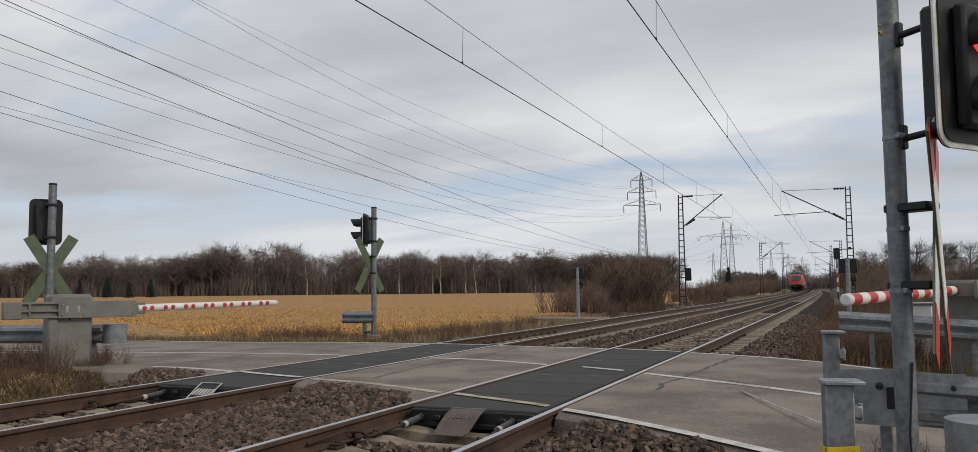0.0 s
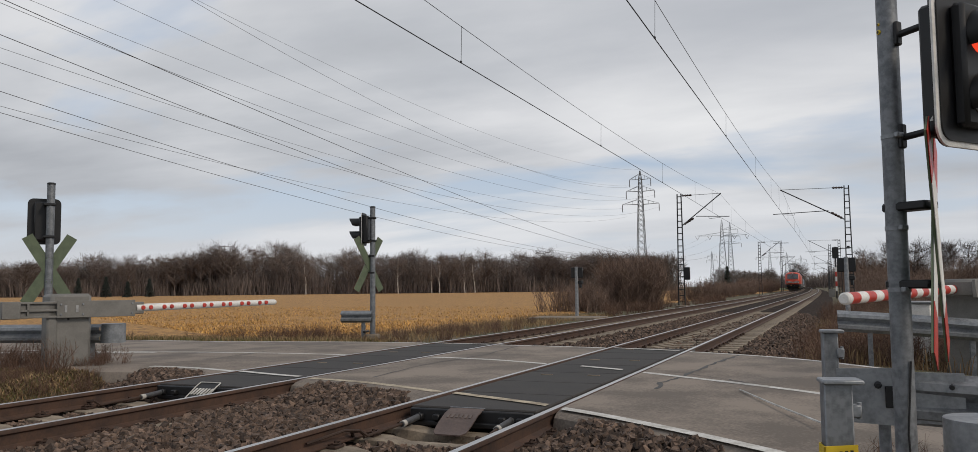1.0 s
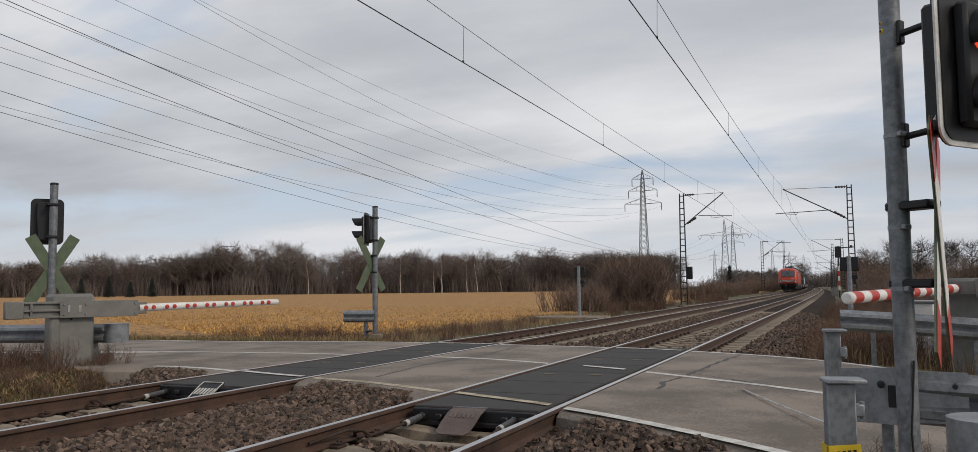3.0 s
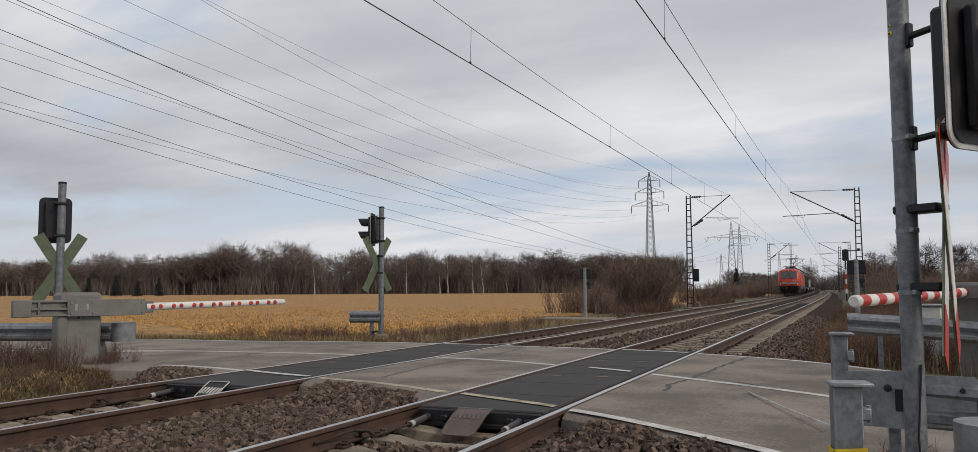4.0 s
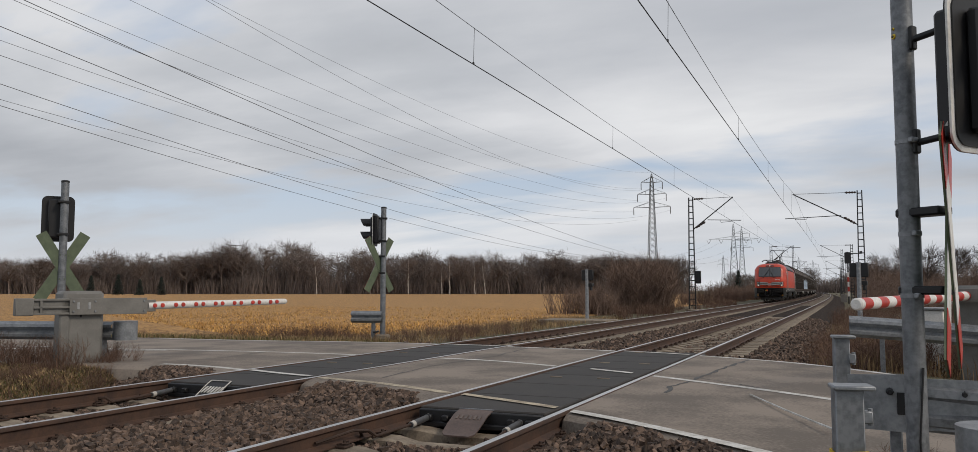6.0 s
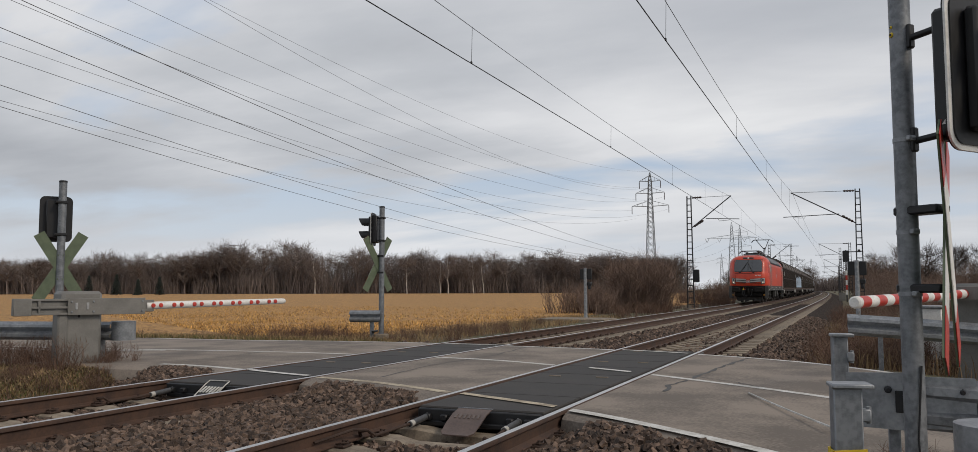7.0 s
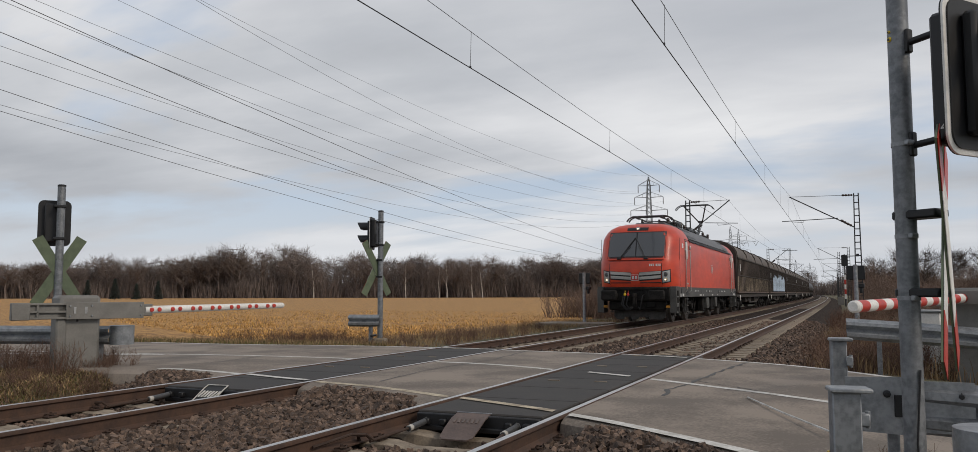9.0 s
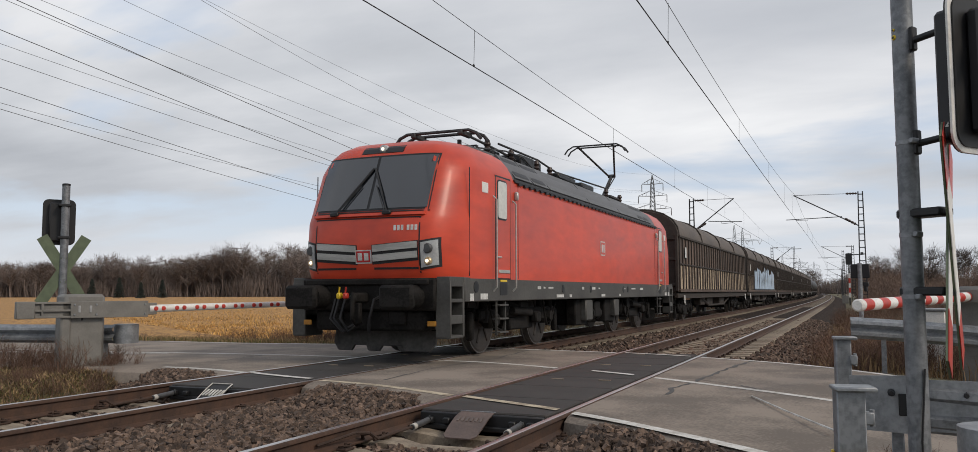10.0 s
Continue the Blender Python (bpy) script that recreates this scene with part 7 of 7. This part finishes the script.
        for w in (1.0, 1.0, 2.9, 2.9, 2.3, 0.75, 0.75):
            pn = Mesh()
            a, b = (sx * 1.475, 3.26), (sx * 1.06, 3.74)
            n = Vector((sx * 0.757, 0, 0.653)) * 0.03
            lo4 = [Vector((a[0], y + 0.03, a[1])), Vector((a[0], y + w - 0.03, a[1])), Vector((b[0], y + w - 0.03, b[1])), Vector((b[0], y + 0.03, b[1]))]
            pn.add([p + n for p in lo4] + [p - n for p in lo4], [(0, 1, 2, 3), (7, 6, 5, 4), (0, 4, 5, 1), (1, 5, 6, 2), (2, 6, 7, 3), (3, 7, 4, 0)])
            rp = part("roof_panel", pn, M_LOCOROOF, lo, smooth=False)
            if w < 1.5:
                i4 = [p.lerp((lo4[0] + lo4[2]) / 2, 0.22) + n * 1.25 for p in lo4]
                part("air_intake", Mesh().add(i4, [(0, 1, 2, 3)]), M_BLACK, rp, smooth=False)
            y += w
    # underframe
    for sx in (-1, 1):
        for y, l, z, hh, mat in ((8.1, 0.9, 0.66, 0.62, M_UNDER), (8.35, 0.55, 0.70, 0.5, M_LOCOGREY), (10.6, 0.9, 0.66, 0.6, M_UNDER), (10.9, 0.45, 0.72, 0.46, M_LOCOGREY), (9.5, 0.5, 0.7, 0.4, M_UNDER)):
            part("equipment_box", Mesh().box((sx * (1.33 if mat is M_LOCOGREY else 1.2), y, z), (0.24, l, hh), 0.03), mat, lo)
        for y in (9.3, 9.75):
            part("air_tank", Mesh().lathe((sx * 1.15, y - 0.18, 0.6), (sx * 1.15, y + 0.18, 0.6), [(0, 0.1), (0.1, 0.17), (0.9, 0.17), (1, 0.1)], 14), M_UNDER, lo)
    part("transformer", Mesh().box((0, 9.49, 0.66), (2.1, 3.4, 0.62), 0.05), M_UNDER, lo)
    wsets = []
    wm, bm_ = wheelset_mesh(0.625).data("wheelset", [M_WHEEL, M_TREAD], True), bogie_mesh(3.0, 0.625).data("bogie_frame", M_UNDER, True)
    for c in (4.75, 14.24):
        bg = part("bogie_frame", bm_, None, lo, m=pose(0, c, 0))
        for q in (-1.5, 1.5):
            w = part("wheelset", wm, None, bg, m=pose(0, q, 0.625))
            wsets.append((w, (0, q, 0.625), 0.625))
        for sx in (-1, 1):
            gg = Mesh().box((sx * 1.12, c - 1.1, 0.82), (0.16, 0.36, 0.3), 0.03).tube((sx * 1.2, c - 0.8, 0.78), (sx * 1.2, c + 0.2, 0.72), 0.075, None, 12).box((sx * 1.2, c + 0.55, 0.62), (0.14, 0.3, 0.22), 0.03)
            gg.path([(sx * 1.22, c - 2.0, 0.95), (sx * 1.26, c - 1.75, 0.5), (sx * 1.2, c - 1.3, 0.42), (sx * 1.2, c - 0.9, 0.9)], 0.02, 6)
            gg.path([(sx * 1.22, c + 0.9, 0.95), (sx * 1.26, c + 1.05, 0.45), (sx * 1.2, c + 1.4, 0.42), (sx * 1.2, c + 1.8, 0.9)], 0.02, 6)
            part("brake_gear", gg, M_UNDER, lo)
    # roof gear
    rf = Mesh().box((0, 9.49, 3.90), (1.2, 12.4, 0.12), 0.03)
    part("roof_deck", rf, M_LOCOROOF, lo)
    for y, l, w, hh in ((6.6, 0.9, 0.7, 0.26), (5.2, 0.5, 0.3, 0.2), (11.2, 1.1, 0.8, 0.16), (9.2, 1.4, 0.9, 0.14), (8.0, 0.25, 0.25, 0.34)):
        part("roof_box", Mesh().box((0.2, y, 3.95 + hh / 2), (w, l, hh), 0.03), M_BLACK, lo)
    for x, y in ((0.5, 5.7), (0.5, 7.3), (0.45, 8.4), (0.5, 4.4), (-0.5, 5.7), (-0.5, 7.3), (0.5, 13.4), (0.5, 15.0), (-0.5, 13.4), (-0.5, 15.0)):
        part("roof_insulator", Mesh().lathe((x, y, 3.9), (x, y, 4.22), [(0, 0.05), (0.15, 0.08), (0.3, 0.05), (0.45, 0.08), (0.6, 0.05), (0.75, 0.08), (1, 0.05)], 10), M_INSUL, lo)
    part("busbar", Mesh().path([(0.5, 5.0, 4.25), (0.5, 7.4, 4.25), (0.4, 9.0, 4.18), (0.5, 13.4, 4.25)], 0.025, 6), M_MASTDARK, lo)
    # folded collector at the front
    fp = Mesh()
    for sx in (-0.5, 0.5):
        fp.path([(sx, 3.3, 4.17), (sx * 0.9, 5.2, 4.12), (sx * 0.8, 7.0, 4.04)], 0.028, 6)
    for y in (3.15, 3.5):
        fp.path([(-0.92, y, 4.02), (-0.82, y, 4.14), (-0.66, y, 4.21), (0.66, y, 4.21), (0.82, y, 4.14), (0.92, y, 4.02)], 0.034, 6)
    for sx in (-0.5, 0.5):
        fp.box((sx, 3.32, 4.17), (0.10, 0.5, 0.10), 0.02)
    for y in (4.0, 4.8, 5.6, 6.4):
        fp.path([(-0.45, y, 4.06), (0.45, y, 4.06)], 0.02, 6)
        for sx in (-0.45, 0.45):
            fp.tube((sx, y, 3.78), (sx, y, 4.06), 0.032, None, 8)
    for sx in (-0.58, 0.58):
        fp.path([(sx, 3.8, 3.97), (sx, 5.2, 4.12), (sx, 6.2, 4.13), (sx, 6.9, 3.95)], 0.018, 6)
        fp.tube((sx * 0.6, 3.4, 3.76), (sx * 0.6, 3.4, 4.08), 0.045, None, 8)
    part("folded_pantograph", fp, M_MASTDARK, lo, "dark folded current collector")
    # raised collector at the rear, touching the wire
    rp = Mesh()
    rp.path([(0, 14.8, 4.15), (0, 15.95, 4.98)], 0.055, 8)
    rp.path([(0.12, 14.5, 4.15), (0.1, 15.9, 4.90)], 0.02, 6)
    for sx in (-1, 1):
        rp.path([(sx * 0.1, 15.95, 4.98), (sx * 0.55, 14.15, 5.66)], 0.032, 6)
    rp.path([(-0.12, 15.95, 4.98), (0.12, 15.95, 4.98)], 0.06, 8)
    for y in (13.95, 14.3):
        rp.path([(-0.98, y, 5.46), (-0.88, y, 5.60), (-0.70, y, 5.70), (0.70, y, 5.70), (0.88, y, 5.60), (0.98, y, 5.46)], 0.026, 6)
    for sx in (-0.55, 0.55):
        rp.path([(sx, 13.9, 5.68), (sx, 14.35, 5.68)], 0.03, 6)
    rp.box((0, 14.6, 4.08), (1.0, 1.3, 0.08), 0.02)
    part("raised_pantograph", rp, M_MASTDARK, lo, "dark raised current collector")
    TRAIN.append((lo, 0.0, wsets))
    return lo


def wagon_roof():
    g = Mesh()
    prof = [(-1.42, 3.18), (-1.42, 3.28), (-1.36, 3.50), (-1.18, 3.78), (-0.85, 4.0), (-0.45, 4.13), (0, 4.17), (0.45, 4.13), (0.85, 4.0), (1.18, 3.78), (1.36, 3.50), (1.42, 3.28), (1.42, 3.18)]
    return g.sweep(prof, [pose(0, y, 0) for y in (0.05, 5.2, 10.55, 15.9, 21.05)])


def build_covered_wagon(first, sprayed=False):
    """A bogie wagon with sliding walls; its front end at y = 0, 21.1 m long."""
    L = 21.1
    wg = thing("covered_wagon", "sooty brown covered goods wagon with ribbed " + ("walls, pale blue spray paint" if sprayed else "sliding walls"), "goods wagon", group="covered goods wagons of the train")
    part("roof", wagon_roof(), M_WAGROOF, wg, "grimy rounded roof")
    for y in (0.12, 5.3, 10.55, 15.8, 20.98):
        prof = [(-1.44, 3.2), (-1.38, 3.53), (-1.2, 3.81), (-0.86, 4.03), (-0.45, 4.16), (0, 4.2), (0.45, 4.16), (0.86, 4.03), (1.2, 3.81), (1.38, 3.53), (1.44, 3.2)]
        part("roof_hoop", Mesh().path([(a, y, b) for a, b in prof], 0.03, 6), M_WAGDARK, wg)
    for y, e in ((0.0, 1), (L, -1)):
        en = Mesh().slab([(-1.40, 1.12), (1.40, 1.12), (1.40, 3.3), (1.3, 3.6), (1.1, 3.83), (0.8, 4.0), (0.4, 4.11), (0, 4.15), (-0.4, 4.11), (-0.8, 4.0), (-1.1, 3.83), (-1.3, 3.6), (-1.40, 3.3)], 0.08, Matrix.Translation((0, y + (0 if e > 0 else -0.08), 0)))
        for x in (-1.36, -0.5, 0.5, 1.36):
            en.box((x, y - e * 0.05, 2.2), (0.1, 0.1, 2.1), 0.01)
        for z in (1.4, 2.35, 3.1):
            en.box((0, y - e * 0.04, z), (2.7, 0.08, 0.1), 0.01)
        part("end_wall", en, M_WAGDARK, wg)
        for sx in (-1, 1):
            bu = Mesh().lathe((0, 0, 0), (0, e * 0.60, 0), [(0, 0.2), (0.08, 0.22), (0.1, 0.1), (0.5, 0.1), (0.52, 0.14), (1, 0.16)], 16)
            part("buffer", bu, M_UNDER, wg, m=pose(sx * 0.875, y - e * 0.64, 1.06))
    for sx in (-1, 1):
        for k in range(2):
            y0 = 0.12 + k * 10.46
            sw = part("sliding_wall", Mesh().box((sx * 1.37, y0 + 5.2, 2.18), (0.06, 10.36, 2.06), 0.01), M_WAGBROWN, wg, "sooty brown ribbed wall")
            for i in range(17):
                y = y0 + 0.08 + i * 0.64
                part("rib", Mesh().box((sx * 1.415, y, 2.2), (0.06, 0.07, 2.0), 0.008), M_WAGDARK, sw)
            for i in range(16):
                part("wall_panel", Mesh().box((sx * 1.402, y0 + 0.40 + i * 0.64, 1.67), (0.012, 0.54, 0.86), 0), M_WAGPALE, sw, smooth=False)
            part("wall_rail", Mesh().box((sx * 1.43, y0 + 5.2, 2.16), (0.05, 10.3, 0.05), 0.008), M_WAGDARK, sw)
            part("top_rail", Mesh().box((sx * 1.43, y0 + 5.2, 3.18), (0.07, 10.4, 0.08), 0.008), M_WAGDARK, sw)
            part("bottom_rail", Mesh().box((sx * 1.43, y0 + 5.2, 1.17), (0.08, 10.4, 0.10), 0.008), M_WAGBROWN, sw)
        part("sole_bar", Mesh().box((sx * 1.3, L / 2, 1.0), (0.14, L - 0.1, 0.20), 0.02).box((sx * 1.42, L / 2, 0.90), (0.05, L - 1.5, 0.05), 0.01), M_WAGDARK, wg)
        for y in (0.9, L - 0.9):
            part("corner_lever", Mesh().path([(sx * 1.45, y, 1.0), (sx * 1.47, y - 0.1, 0.72), (sx * 1.47, y + 0.06, 0.66)], 0.028, 6), M_WHITE, wg)
        for y, w in ((6.6, 1.2), (8.6, 1.6), (12.4, 1.6)):
            part("brake_box", Mesh().box((sx * 1.05, y, 0.72), (0.3, w, 0.34), 0.03), M_WAGDARK, wg)
        part("truss", Mesh().path([(sx * 1.2, 5.6, 0.95), (sx * 1.2, 8.2, 0.52), (sx * 1.2, 12.9, 0.52), (sx * 1.2, 15.5, 0.95)], 0.05, 6), M_WAGDARK, wg)
        part("data_plate", Mesh().box((sx * 1.455, 1.3, 2.62), (0.01, 0.3, 0.4), 0), M_LETTER, wg)
    part("floor_frame", Mesh().box((0, L / 2, 1.05), (2.5, L - 0.1, 0.16), 0.02), M_WAGDARK, wg)
    ws = []
    for c in (2.9, L - 2.9):
        bg = part("bogie_frame", WAGON_BOGIE, None, wg, m=pose(0, c, 0))
        for q in (-0.9, 0.9):
            w = part("wheelset", WAGON_WHEELS, None, bg, m=pose(0, q, 0.46))
            ws.append((w, (0, q, 0.46), 0.46))
    if sprayed:
        rnd = random.Random(8)
        y = 4.0
        while y < 18.5:
            w = rnd.uniform(0.7, 1.3)
            a, t = rnd.uniform(-0.15, 0.25), rnd.uniform(2.3, 2.75)
            for mat, gr, xo in ((M_SPRAYDARK, 0.07, 1.450), (M_SPRAY, 0.0, 1.456)):
                ol = [(-w / 2 - gr, 1.35 - gr), (w / 2 + gr, 1.28 - gr), (w / 2 - 0.12 + gr, 1.9), (w / 2 + a + gr, t + gr), (-w / 2 + 0.1 - gr, t + 0.1 + gr), (-w / 2 + 0.2 - gr, 1.85)]
                part("spray_letter", Mesh().slab(ol, 0.003, Matrix.Translation((xo, y, 0)) @ pose(0, 0, 0, 0, 0, 90)), mat, wg, "pale blue spray paint" if gr == 0 else "")
            y += w * 1.02
    return wg, ws


def build_tank_wagon():
    L = 14.0
    wg = thing("tank_wagon", "black cylindrical tank wagon, grimy", "goods wagon", group="tank wagons of the train")
    part("tank", Mesh().lathe((0, 0.5, 2.55), (0, L - 0.5, 2.55), [(0, 0.8), (0.012, 1.15), (0.03, 1.32), (0.06, 1.42), (0.94, 1.42), (0.97, 1.32), (0.988, 1.15), (1, 0.8)], 28), M_TANK, wg)
    part("dome", Mesh().lathe((0, L / 2, 3.9), (0, L / 2, 4.2), [(0, 0.35), (0.8, 0.35), (1, 0.25)], 16), M_TANK, wg)
    part("walkway", Mesh().box((0, L / 2, 4.02), (0.6, 4.5, 0.05), 0.01), M_WAGDARK, wg)
    part("frame", Mesh().box((0, L / 2, 1.08), (2.4, L, 0.22), 0.03), M_WAGDARK, wg)
    for q in (2.0, L - 2.0):
        part("saddle", Mesh().box((0, q, 1.4), (2.2, 0.5, 0.6), 0.05), M_WAGDARK, wg)
        bg = part("bogie_frame", WAGON_BOGIE, None, wg, m=pose(0, q, 0))
        for s in (-0.9, 0.9):
            part("wheelset", WAGON_WHEELS, None, bg, m=pose(0, s, 0.46))
    for y, e in ((0.0, 1), (L, -1)):
        for sx in (-1, 1):
            bu = Mesh().lathe((0, 0, 0), (0, e * 0.60, 0), [(0, 0.2), (0.08, 0.22), (0.1, 0.1), (0.5, 0.1), (1, 0.16)], 12)
            part("buffer", bu, M_UNDER, wg, m=pose(sx * 0.875, y - e * 0.62, 1.06))
        part("ladder", Mesh().box((1.1, y + e * 0.3, 2.2), (0.3, 0.04, 2.0), 0.01), M_WAGDARK, wg)
    return wg


WAGON_WHEELS = wheelset_mesh(0.46).data("wheelset", [M_WHEEL, M_TREAD], True)
WAGON_BOGIE = bogie_mesh(1.8, 0.46).data("bogie_frame", M_UNDER, True)
build_loco()
place = 19.86
w_first, ws = build_covered_wagon(True)
TRAIN.append((w_first, place, ws))
place += 22.4
w_spray, ws = build_covered_wagon(False, True)
TRAIN.append((w_spray, place, ws))
place += 22.4
for i in range(4):
    TRAIN.append((copy_thing(w_first, pose(0, 0, 0)), place, []))
    place += 22.4
w_tank = build_tank_wagon()
TRAIN.append((w_tank, place, []))
place += 15.3
for i in range(6):
    TRAIN.append((copy_thing(w_tank, pose(0, 0, 0)), place, []))
    place += 15.3

# ---- tracks, deck and loose stone ----
build_track(NEAR_TRACK, "railway track on concrete sleepers, nearer of the two", PANEL_SPAN["near"])
build_track(FAR_TRACK, "railway track on concrete sleepers that the train runs on", PANEL_SPAN["far"])
build_panels(NEAR_TRACK, PANEL_SPAN["near"], "dark rubber crossing panels between the nearer rails")
build_panels(FAR_TRACK, PANEL_SPAN["far"], "dark rubber crossing panels between the further rails")
stones("ballast_stones", 62000, -11.0, -0.6, 1.8, 10.0, 0.058, 3, "broken brown-grey ballast stones by the crossing", stone_place)
stones("ballast_stones", 26000, -11.0, 0.0, 15.0, 42.0, 0.078, 4, "broken brown-grey ballast stones beyond the road", stone_place)


# ---- movement ----
def train_pose(back, t):
    """A vehicle whose front end is so far behind the nose, t seconds into the run."""
    y = NOSE_AT_END + back + SPEED * (10.0 - t)
    return pose(FAR_TRACK + bend(y + 8), y, 0, 0, 0, heading(y + 8))


def motions():
    for vehicle, back, wheels in TRAIN:
        walk(vehicle, [(k * 0.5, train_pose(back, k * 0.5)) for k in range(21)])
        for wheel, (x, y, z), r in wheels:
            walk(wheel, [(k / FPS, pose(x, y, z, math.degrees(SPEED * k / FPS / r) % 360)) for k in range(10 * FPS + 1)])


motions()
